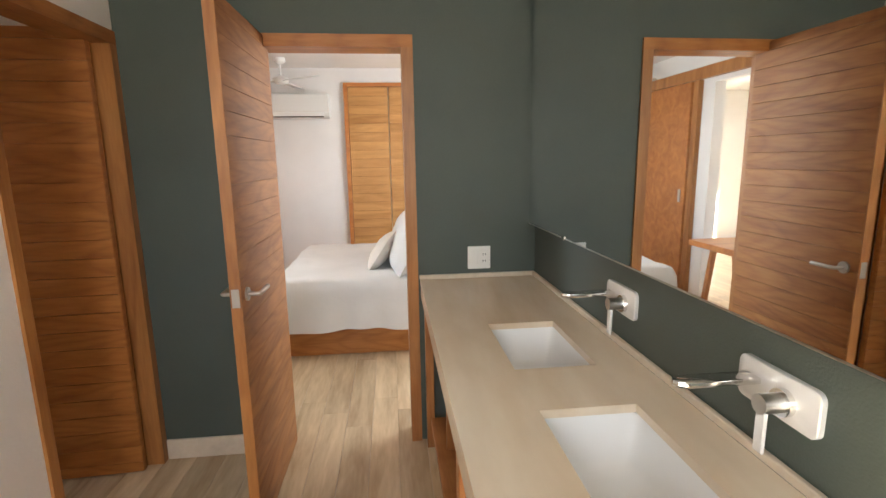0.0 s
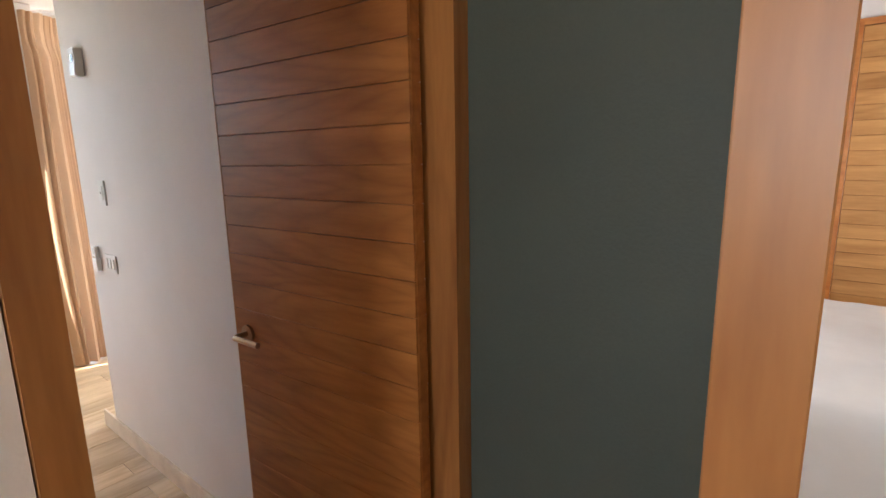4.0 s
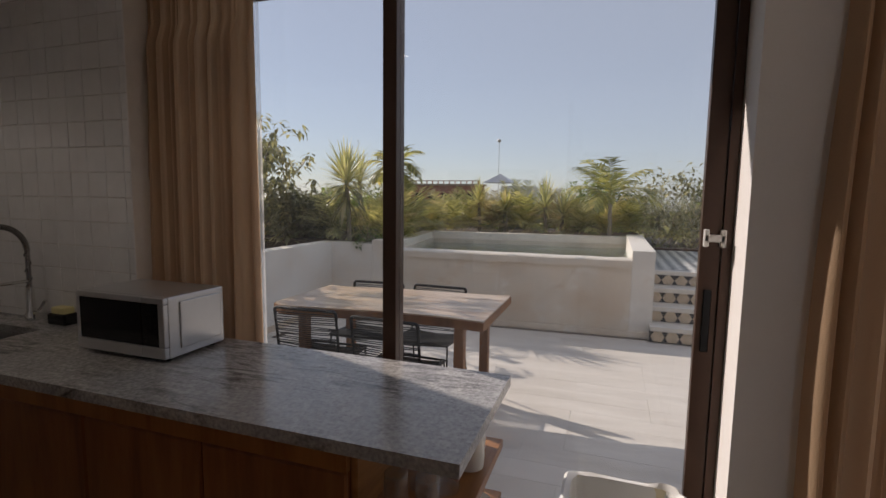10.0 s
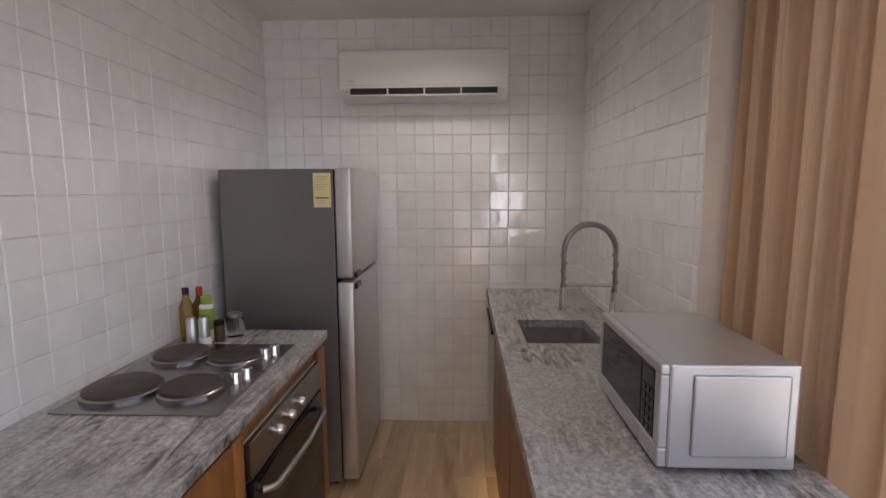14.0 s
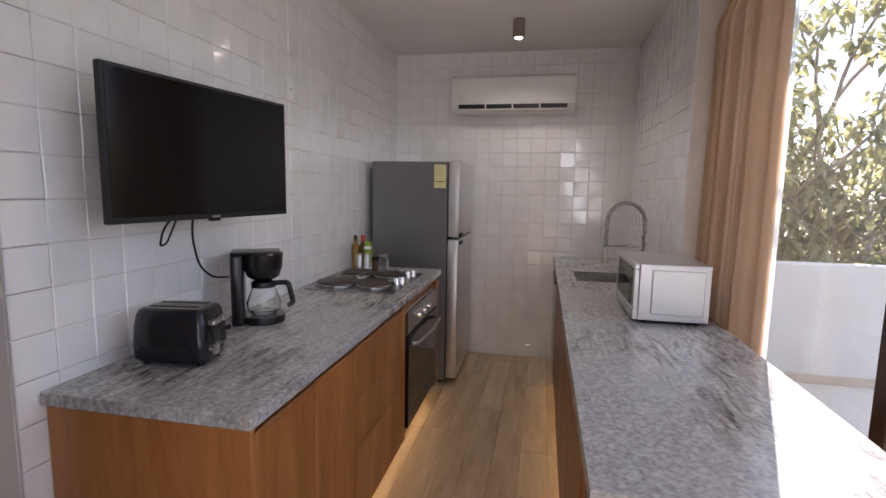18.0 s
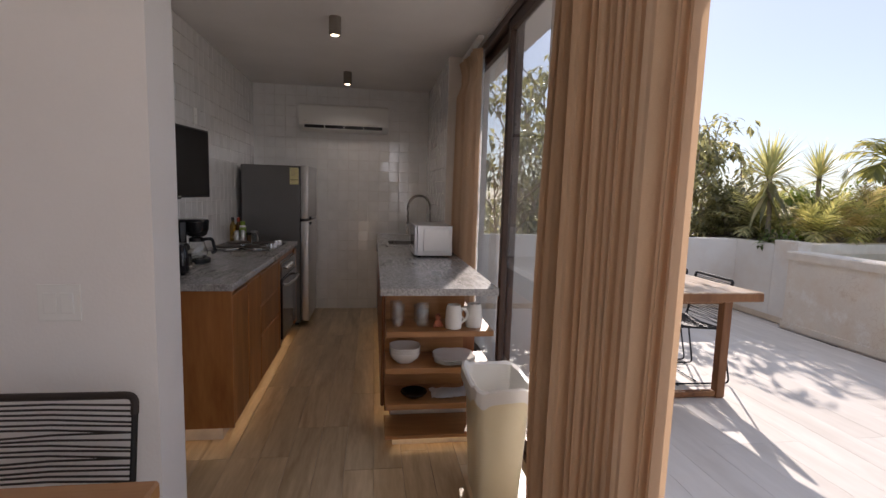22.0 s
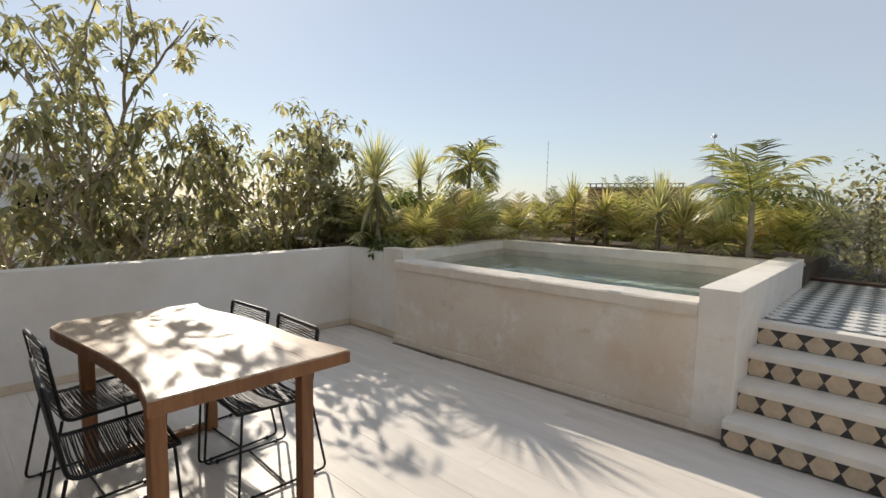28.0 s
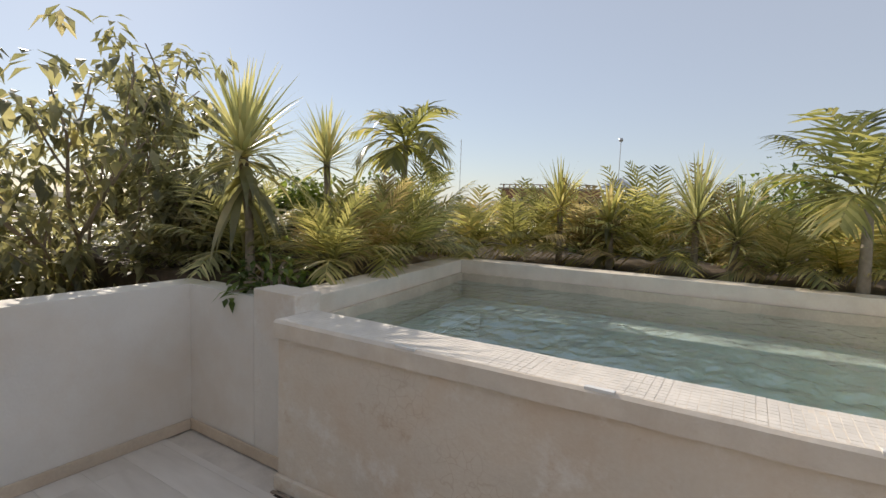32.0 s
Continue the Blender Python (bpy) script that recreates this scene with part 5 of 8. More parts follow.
part("plinth", boxes((4.115, 0.21, 0.0, 4.58, 0.46, 0.045)), M_TRAVX, shelf, "pale stone plinth")
for nm, r in (("plinth", (4.11, 0.465, 0, 4.6, 2.86, 0.099)),):
    structure("plinth_sink_side", boxes(r), M_TRAVX, "pale plinth under the sink side cabinets", "plinth")
structure("plinth_cooking_side", boxes((XK, 0.35, 0, XF - 0.06, 2.5, 0.099)), M_TRAVX, "pale plinth under the cooking side cabinets", "plinth")
led1 = thing("led_strip", (3.2, 1.4, 0.095), "glowing warm light strip under the cooking side cabinets", "light strip", "plinth lights")
part("strip", boxes((XF - 0.058, 0.36, 0.088, XF - 0.048, 2.48, 0.098)), M_LED, led1)
part("strip", boxes((XK + 0.03, 0.335, 0.088, XF - 0.06, 0.345, 0.098)), M_LED, led1)
led2 = thing("led_strip", (4.1, 1.6, 0.095), "glowing warm light strip under the sink side cabinets", "light strip", "plinth lights")
part("strip", boxes((4.095, 0.48, 0.088, 4.105, 2.85, 0.098)), M_LED, led2)
part("strip", boxes((4.10, 0.20, 0.036, 4.58, 0.208, 0.044)), M_LED, led2)

# things on the shelf


def tumbler(x, y, z, r=0.036, h=0.105, label="clear drinking glass on the wooden shelf"):
    prof = [(0, 0.012), (r * 0.93, 0.012), (r * 0.96, 0.02), (r, h), (r * 0.985, h + 0.001), (r * 0.985, h - 0.004)]
    return solo("drinking_glass", lathe(prof, 20, (x, y, z)), M_TUMBLER, label, "glass", "drinking glasses", True)


tumbler(4.14, 0.27, 0.66, 0.034, 0.125, "tall clear drinking glass on the wooden shelf")
tumbler(4.13, 0.36, 0.66, 0.034, 0.125, "tall clear drinking glass on the wooden shelf")
tumbler(4.275, 0.255, 0.66)
tumbler(4.265, 0.34, 0.66)
tumbler(4.275, 0.255, 0.735, 0.034, 0.06)


def mug(x, y, ang, label):
    m = thing("mug", (x, y, 0.66), label, "mug", "white mugs")
    part("body", lathe([(0, 0.006), (0.038, 0.006), (0.034, 0.132), (0.037, 0.134), (0.043, 0.11), (0.048, 0.04), (0.045, 0.003), (0.0, 0.0)][::-1], 28, (x, y, 0.66)), M_MUG, m, "", True)
    c, s = math.cos(radians(ang)), math.sin(radians(ang))
    pts = [(x + c * d, y + s * d, 0.66 + z) for d, z in ((0.036, 0.115), (0.072, 0.105), (0.078, 0.06), (0.04, 0.03))]
    part("handle", tube(round_path(pts, 0.03), 0.007, 8), M_MUG, m, "", True)


mug(4.445, 0.235, -10, "tall white glazed mug on the shelf")
mug(4.565, 0.26, 175, "tall white glazed mug on the shelf")
M_TERRA = mat("terracotta", (0.30, 0.09, 0.045), 0.6, vary=0.2, scale=30)
bm = lathe([(0, 0), (0.018, 0.004), (0.023, 0.02), (0.018, 0.04), (0.012, 0.046), (0.016, 0.055), (0.016, 0.066), (0.008, 0.076), (0, 0.078)], 16, (4.36, 0.26, 0.66))
for sx in (-0.02, 0.02):
    lathe([(0, 0), (0.008, 0.004), (0.009, 0.02), (0, 0.026)], 10, (4.36 + sx, 0.25, 0.66), bm)
solo("clay_figurine", bm, M_TERRA, "small reddish clay figurine on the shelf", "figurine", "", True)


def dish(name, x, y, z, r, h, label, group, square=0.0, material=None):
    bm = bmesh.new()
    prof = [(0.0, 0.004), (r * 0.5, 0.004), (r * 0.85, h * 0.55), (r, h), (r * 1.01, h - 0.002), (r * 0.86, h * 0.45), (r * 0.5, 0.0), (0.0, 0.0)]
    lathe(prof[::-1], 32, (0, 0, 0), bm)
    for v in bm.verts:
        a = math.atan2(v.co.y, v.co.x)
        k = 1 + square * (abs(math.sin(2 * a)) - 0.4)
        v.co = (x + v.co.x * k, y + v.co.y * k, z + v.co.z)
    return solo(name, bm, material or M_MUG, label, name, group, True)


for i in range(3):
    dish("bowl", 4.18, 0.29, 0.455 + 0.016 * i, 0.088, 0.062, "white square-lipped bowl in a stack", "stack of bowls", 0.12)
    dish("plate", 4.46, 0.28, 0.455 + 0.011 * i, 0.118, 0.018, "white rounded square plate in a stack", "stack of plates", 0.2)
dish("ashtray", 4.235, 0.27, 0.252, 0.075, 0.034, "round black glass ashtray on the shelf", "", 0.0, M_BLACKGLASS)


def crumpled():
    bm = bmesh.new()
    rows = []
    for i in range(15):
        row = []
        for j in range(9):
            u, v = i / 14, j / 8
            x, y = 4.33 + 0.24 * u, 0.20 + 0.14 * v
            z = 0.262 + 0.02 * abs(noise.noise(Vector((u * 4, v * 3, 2)))) + 0.012 * noise.noise(Vector((u * 9, v * 8, 5))) + 0.008
            row.append(bm.verts.new((x + 0.012 * noise.noise(Vector((u * 3, v * 3, 9))), y + 0.012 * noise.noise(Vector((u * 3, v * 3, 7))), max(0.2535, z))))
        rows.append(row)
    for i in range(14):
        for j in range(8):
            bm.faces.new((rows[i][j], rows[i + 1][j], rows[i + 1][j + 1], rows[i][j + 1]))
    bmesh.ops.solidify(bm, geom=bm.faces[:], thickness=0.0012)
    return bm


solo("plastic_bag", crumpled(), M_CLOTH, "crumpled white plastic bag on the shelf", "bag", "", True)

# microwave
M_MWCASE = mat("silver_grey_enamel", (0.60, 0.60, 0.605), 0.3, 0.7, vary=0.03, scale=3, bump=0.03)
M_SINK = mat("satin_sink_steel", (0.36, 0.35, 0.34), 0.32, 0.8, vary=0.06, scale=20, bump=0.05, fine=200)
M_TAPMETAL = simple("darker_chrome", (0.42, 0.41, 0.40), 0.2, 1.0)
mw = thing("microwave", (4.46, 1.62, 0.9), "silver-white microwave with a black door on the worktop", "microwave")
part("casing", boxes((4.335, 1.392, 0.915, 4.612, 1.855, 1.153), bevel=0.005, seg=2), M_MWCASE, mw)
part("door", boxes((4.317, 1.512, 0.962, 4.334, 1.84, 1.128), bevel=0.002), M_BLACKGLASS, mw, "black glass door")
for r in ((4.314, 1.508, 0.917, 4.3345, 1.856, 0.961), (4.314, 1.508, 1.129, 4.3345, 1.856, 1.152), (4.314, 1.841, 0.9615, 4.3345, 1.856, 1.1285)):
    part("door_frame", boxes(r, bevel=0.004, seg=2), M_MWCASE, mw, "silver-grey door edge")
part("control_panel", boxes((4.317, 1.424, 0.962, 4.334, 1.508, 1.128), bevel=0.002), M_BLACKGLASS, mw, "black control panel")
for r in ((4.314, 1.393, 0.917, 4.3345, 1.5075, 0.961), (4.314, 1.393, 1.129, 4.3345, 1.5075, 1.152), (4.314, 1.393, 0.9615, 4.3345, 1.423, 1.1285)):
    part("panel_edge", boxes(r, bevel=0.004, seg=2), M_MWCASE, mw, "silver-grey panel edge")
for i in range(5):
    for j in range(3):
        part("button", boxes((4.3155, 1.43 + j * 0.025, 0.97 + i * 0.023, 4.317, 1.446 + j * 0.025, 0.985 + i * 0.023)), M_BLACKPL, mw)
part("display", boxes((4.3155, 1.43, 1.095, 4.317, 1.50, 1.12)), M_SCREEN, mw)
part("side_panel", boxes((4.385, 1.3865, 0.945, 4.59, 1.3919, 1.13), bevel=0.004, seg=2), M_MWCASE, mw, "embossed side panel")
for x in (4.36, 4.58):
    for y in (1.43, 1.81):
        part("foot", lathe([(0.012, 0), (0.012, 0.016)], 10, (x, y, 0.9)), M_BLACKPL, mw)

# sink and tap
snk = thing("kitchen_sink", (4.31, 2.5, 0.75), "undermount stainless steel kitchen sink", "sink")
part("bowl", rounded_bowl(4.145, 2.325, 4.475, 2.705, 0.861, 0.69, 0.015, 0.22), M_SINK, snk, "", True)
part("drain", lathe([(0, 0.002), (0.03, 0.002), (0.038, 0.0)], 20, (4.31, 2.52, 0.691)), M_CHROME, snk, "", True)
tap = thing("kitchen_tap", (4.57, 2.56, 0.9), "tall chrome kitchen tap with a sprung arc", "faucet")
part("base", lathe([(0.0, 0.0), (0.028, 0.0), (0.028, 0.03), (0.02, 0.05), (0.018, 0.17), (0, 0.17)], 20, (4.57, 2.56, 0.9)), M_CHROME, tap, "", True)
arc = [(4.57, 2.56, 1.06)] + [(4.57 - 0.115 + 0.115 * math.cos(a), 2.56, 1.25 + 0.125 * math.sin(a)) for a in np.linspace(0, math.pi, 18)] + [(4.34, 2.56, 1.08)]
part("hose", tube(arc, 0.011, 10), M_TAPMETAL, tap, "arched hose", True)
bm = bmesh.new()
turns = 46
crv = []
L = len(arc)
for k in range(turns * 8 + 1):
    f = k / (turns * 8) * (L - 1)
    i = min(int(f), L - 2)
    p = Vector(arc[i]).lerp(Vector(arc[i + 1]), f - i)
    d = (Vector(arc[i + 1]) - Vector(arc[i])).normalized()
    n2 = Vector((0, 1, 0))
    n3 = d.cross(n2)
    a = 2 * math.pi * k / 8
    crv.append(p + 0.0135 * (math.cos(a) * n2 + math.sin(a) * n3))
part("spring", tube(crv, 0.0022, 4), M_TAPMETAL, tap, "coiled chrome spring", True)
part("spray_head", tube([(4.34, 2.56, 1.09), (4.34, 2.56, 1.04), (4.34, 2.56, 0.985)], 0.018, 16, radii=[0.014, 0.017, 0.02]), M_CHROME, tap, "", True)
part("arm", tube([(4.57, 2.56, 1.10), (4.35, 2.56, 1.10)], 0.008, 10), M_CHROME, tap, "", True)
part("lever", tube(round_path([(4.57, 2.56, 0.95), (4.57, 2.50, 0.955), (4.57, 2.45, 1.01)], 0.02), 0.008, 8), M_CHROME, tap, "", True)
spg = thing("dish_caddy", (4.58, 2.35, 0.9), "small black dish caddy with a yellow sponge", "caddy")
part("tray", boxes((4.545, 2.29, 0.9, 4.62, 2.41, 0.955), bevel=0.008, seg=2), M_BLACKPL, spg)
part("sponge", boxes((4.555, 2.305, 0.945, 4.61, 2.395, 0.985), bevel=0.006, seg=2), M_STICKER, spg, "yellow sponge")

split_ac((3.658, YB - 0.001, 2.055), 0.97, 0, "white split air conditioner on the tiled kitchen wall")


M_HOUSING = simple("bronze_lamp_housing", (0.26, 0.22, 0.18), 0.45, 0.4)


def downlight(x, y):
    d = thing("ceiling_spotlight", (x, y, CEIL - 0.12), "surface-mounted cylindrical ceiling spotlight, lit", "spotlight", "kitchen spotlights")
    part("housing", lathe([(0.034, 0.0), (0.04, 0.0), (0.04, 0.119), (0, 0.119), (0.0, 0.1), (0.034, 0.03)][::-1], 24, (x, y, CEIL - 0.12)), M_HOUSING, d, "", True)
    part("lamp", lathe([(0, -0.004), (0.02, -0.003), (0.033, 0.003)], 24, (x, y, CEIL - 0.12)), M_LAMP, d, "glowing lamp face")
    spot = new("spotlight_bulb", bpy.data.lights.new("spotlight_bulb", "SPOT"))
    spot.data.energy, spot.data.color, spot.data.spot_size, spot.data.spot_blend, spot.data.shadow_soft_size = 3.2, (1.0, 0.92, 0.79), radians(150), 0.6, 0.03
    spot.location = (x, y, CEIL - 0.16)


M_LAMP = simple("lamp_glow", (1.0, 0.85, 0.62), 0.5, emit=5.0)
downlight(3.725, 2.70)
downlight(3.72, 1.14)
socket_plate("light_switch", (XK + 0.003, 1.60, 1.93), (1, 0, 0), 0.07, 0.118, "button", "blank white plate high on the tiled wall")

# waste bin
M_BIN = mat("cream_plastic", (0.80, 0.71, 0.50), 0.4, vary=0.03, scale=3, bump=0.05)
M_BAG = simple("bin_liner", (0.80, 0.79, 0.76), 0.3)


def bin_shell(x, y, w0, d0, w1, d1, h, z0=0.0, t=0.004):
    bm = bmesh.new()
    prof = [(w0, d0, z0), (w1, d1, h), (w1 + 0.012, d1 + 0.012, h), (w1 + 0.012, d1 + 0.012, h + 0.02), (w1 - t, d1 - t, h + 0.02), (w1 - t, d1 - t, h), (w0 - t, d0 - t, z0 + 0.006)]
    rings = []
    for w, d, z in prof:
        ring = []
        for k in range(32):
            a = 2 * math.pi * k / 32
            c, s = math.cos(a), math.sin(a)
            e = 0.36
            ring.append(bm.verts.new((x + w * math.copysign(abs(c) ** e, c), y + d * math.copysign(abs(s) ** e, s), z)))
        rings.append(ring)
    for a, b in zip(rings, rings[1:]):
        for k in range(32):
            bm.faces.new((a[k], a[(k + 1) % 32], b[(k + 1) % 32], b[k]))
    bm.faces.new(rings[0][::-1])
    bm.faces.new(rings[-1])
    return bm


bn = thing("waste_bin", (4.575, -0.25, 0), "cream plastic waste bin with a white liner", "waste bin")
part("bin", bin_shell(4.575, -0.25, 0.10, 0.135, 0.128, 0.18, 0.54), M_BIN, bn, "", True)


def liner():
    bm = bmesh.new()
    rings = []
    for j, (w, d, z) in enumerate(((0.146, 0.198, 0.505), (0.147, 0.199, 0.54), (0.146, 0.198, 0.566), (0.136, 0.188, 0.572), (0.122, 0.172, 0.562), (0.115, 0.16, 0.40), (0.095, 0.13, 0.12))):
        ring = []
        for k in range(64):
            a = 2 * math.pi * k / 64
            c, s = math.cos(a), math.sin(a)
            wob = 0.009 * noise.noise(Vector((c * 4, s * 4, j * 0.8))) if j not in (2, 3) else 0.004 * noise.noise(Vector((c * 5, s * 5, j)))
            dz = (0.035 if j == 0 else 0.016 if j in (2, 3) else 0) * noise.noise(Vector((c * 2.6, s * 2.6, 1.5)))
            ring.append(bm.verts.new((4.575 + (w + wob) * math.copysign(abs(c) ** 0.36, c), -0.25 + (d + wob) * math.copysign(abs(s) ** 0.36, s), z + dz)))
        rings.append(ring)
    for a, b in zip(rings, rings[1:]):
        for k in range(64):
            bm.faces.new((a[k], a[(k + 1) % 64], b[(k + 1) % 64], b[k]))
    return bm


part("liner", liner(), M_BAG, bn, "thin white bag folded over the rim", True)

# ---- sliding doors and curtains ----


def slider_leaf(y0, y1, x, label, lock=False):
    s = thing("sliding_glass_door", (x, (y0 + y1) / 2, 0), label, "glass door", "sliding doors")
    f, t = 0.062, 0.02
    part("stile", boxes((x - t, y0, 0.03, x + t, y0 + f, 2.49), bevel=0.002), M_DARKFRAME, s)
    part("stile", boxes((x - t, y1 - f, 0.03, x + t, y1, 2.49), bevel=0.002), M_DARKFRAME, s)
    part("rail", boxes((x - t, y0 + f, 0.03, x + t, y1 - f, 0.095), bevel=0.002), M_DARKFRAME, s)
    part("rail", boxes((x - t, y0 + f, 2.425, x + t, y1 - f, 2.49), bevel=0.002), M_DARKFRAME, s)
    g = part("pane", boxes((x - 0.003, y0 + f, 0.095, x + 0.003, y1 - f, 2.425)), M_GLASS, s)
    g.visible_shadow = False
    if lock:
        part("pull", boxes((x - t - 0.006, y0 + 0.018, 1.02, x - t, y0 + 0.044, 1.24), bevel=0.003), M_BLACKPL, s, "black recessed pull")
        part("latch", boxes((x - t - 0.02, y0 - 0.01, 1.405, x - t, y0 + 0.055, 1.43), bevel=0.003), M_WHITEPL, s, "white child latch")
        part("latch", boxes((x - t - 0.02, y0 - 0.012, 1.388, x - t, y0 + 0.006, 1.448), bevel=0.003), M_WHITEPL, s)
        part("latch", boxes((x - t - 0.02, y0 + 0.04, 1.388, x - t, y0 + 0.056, 1.448), bevel=0.003), M_WHITEPL, s)
    return s


slider_leaf(-0.525, 0.74, 4.845, "closed bronze-framed sliding glass door of the kitchen", True)
slider_leaf(0.68, 1.885, 4.892, "fixed bronze-framed glass panel of the kitchen")
structure("window_1", boxes((4.815, -0.556, 2.49, 4.925, 1.90, 2.548)), M_DARKFRAME, "bronze aluminium head of the kitchen sliding door", "door frame")
structure("window_1_jamb", boxes((4.815, -0.556, 0, 4.925, -0.527, 2.49)), M_DARKFRAME, "bronze aluminium jamb of the kitchen sliding door", "door frame")
structure("window_1_track", boxes((4.815, -0.556, -0.01, 4.925, 1.90, 0.028)), M_DARKFRAME, "bronze aluminium floor track", "door frame")
structure("window_2", boxes((4.815, -4.6, 2.49, 4.925, -0.925, 2.548)), M_DARKFRAME, "bronze aluminium head of the living room doors", "door frame")
structure("window_2_track", boxes((4.815, -4.6, -0.01, 4.925, -0.905, 0.012)), M_DARKFRAME, "bronze aluminium floor track of the living room", "door frame")
slider_leaf(-4.58, -3.4, 4.845, "bronze-framed sliding glass door pushed open")
slider_leaf(-4.55, -3.35, 4.892, "bronze-framed fixed glass panel of the living room")
structure("baseboard_pier", boxes((4.63, -0.83, 0, 4.641, -0.558, 0.1), bevel=0.002), M_TRAVX, "pale stone baseboard round the pier", "baseboard")


def linen(name, colour, through_light=0.25):
    m = mat(name, colour, 0.85, vary=0.06, scale=3, bump=0.25, fine=220)
    nt = m.node_tree
    n, l = nt.nodes, nt.links
    tr, mx = n.new("ShaderNodeBsdfTranslucent"), n.new("ShaderNodeMixShader")
    tr.inputs[0].default_value = (*colour, 1)
    mx.inputs[0].default_value = through_light
    l.new(n["Principled BSDF"].outputs[0], mx.inputs[1])
    l.new(tr.outputs[0], mx.inputs[2])
    l.new(mx.outputs[0], n["Material Output"].inputs[0])
    return m


M_LINEN = linen("tan_linen", (0.60, 0.415, 0.265), 0.4)


def curtain(path, folds, depth, z0, z1, label, seed, material=None, top_pinch=0.75, name="curtain"):
    """A hanging curtain: pleats along a plan line, tighter at the heading."""
    c = thing(name, (*path[0], z0), label, "curtain")
    p0, p1 = Vector((*path[0], 0)), Vector((*path[1], 0))
    d = (p1 - p0)
    nrm = Vector((-d.y, d.x, 0)).normalized()
    bm = bmesh.new()
    rnd = random.Random(seed)
    per, rows = 12, 26
    wide = [rnd.choice((0.45, 0.6, 0.8, 1.1, 1.7)) for _ in range(folds)]
    wide[-1] = 0.5
    total = sum(wide)
    starts = [sum(wide[:f]) / total for f in range(folds + 1)]
    amp = [0.45 + 0.75 * min(1.2, w) * rnd.uniform(0.6, 1.1) for w in wide]
    lean = [rnd.uniform(-1, 1) for _ in range(folds)]
    grid = []
    for j in range(rows + 1):
        h = j / rows
        env = 1.0 if h < 0.90 else (0.5 if h < 0.965 else 0.85)
        row = []
        for i in range(folds * per + 1):
            f = min(i // per, folds - 1)
            k = (i - f * per) / per
            u = starts[f] + (starts[f + 1] - starts[f]) * k
            ridge = math.sin(math.pi * k) ** 0.75 + 0.16 * math.sin(3 * math.pi * k + lean[f]) * math.sin(math.pi * k)
            swing = 0.010 * math.sin(2.6 * h + 2.1 * f + seed) * (1 - h) + 0.018 * lean[f] * math.sin(math.pi * k) * (0.4 + 0.6 * math.sin(3.1 * h + f))
            flare = 1 + 0.07 * (1 - h) * math.sin(3 * u + seed) + 0.04 * (1 - h)
            belly = 0.07 * math.sin(math.pi * min(1, h * 1.25)) * max(0, 1 - 6 * u)
            pos = p0 + d * (u * flare + swing - belly) + nrm * depth * (0.9 - 1.55 * amp[f] * env * ridge * (0.74 + 0.26 * (1 - h)))
            row.append(bm.verts.new((pos.x, pos.y, z0 + (z1 - z0) * h)))
        grid.append(row)
    n = folds * per
    for j in range(rows):
        for i in range(n):
            bm.faces.new((grid[j][i], grid[j][i + 1], grid[j + 1][i + 1], grid[j + 1][i]))
    part("cloth", bm, material or M_LINEN, c, "", True)
    return c


curtain(((4.712, 1.898), (4.75, 1.345)), 15, 0.05, 0.012, 2.50, "tan linen curtain drawn aside by the kitchen glazing", 3)
curtain(((4.575, -0.77), (4.775, -1.24)), 12, 0.055, 0.012, 2.52, "tan linen curtain drawn aside at the pier", 8)


def sheer(name):
    m = bpy.data.materials.new(name)
    m.use_nodes = True
    n, l = m.node_tree.nodes, m.node_tree.links
    n.remove(n["Principled BSDF"])
    t, d, mx = n.new("ShaderNodeBsdfTransparent"), n.new("ShaderNodeBsdfTranslucent"), n.new("ShaderNodeMixShader")
    t.inputs[0].default_value, d.inputs[0].default_value, mx.inputs[0].default_value = (0.95, 0.95, 0.95, 1), (0.80, 0.79, 0.78, 1), 0.34
    l.new(t.outputs[0], mx.inputs[1])
    l.new(d.outputs[0], mx.inputs[2])
    l.new(mx.outputs[0], n["Material Output"].inputs[0])
    return m


curtain(((4.80, 1.40), (4.80, 1.33)), 2, 0.008, 0.012, 2.50, "sheer white voile behind the tan curtain", 12, sheer("white_voile"), name="sheer_curtain")
for nm, y0, y1 in (("curtain_rail", 1.2, 1.895), ("curtain_rail", -4.5, -0.9)):
    solo(nm, boxes((4.725, y0, 2.52, 4.765, y1, 2.545), bevel=0.004), M_WHITEPL, "white ceiling-mounted curtain rail", "curtain rail")

# ---- living room ----
M_CORD = simple("dark_cord", (0.03, 0.022, 0.018), 0.6)


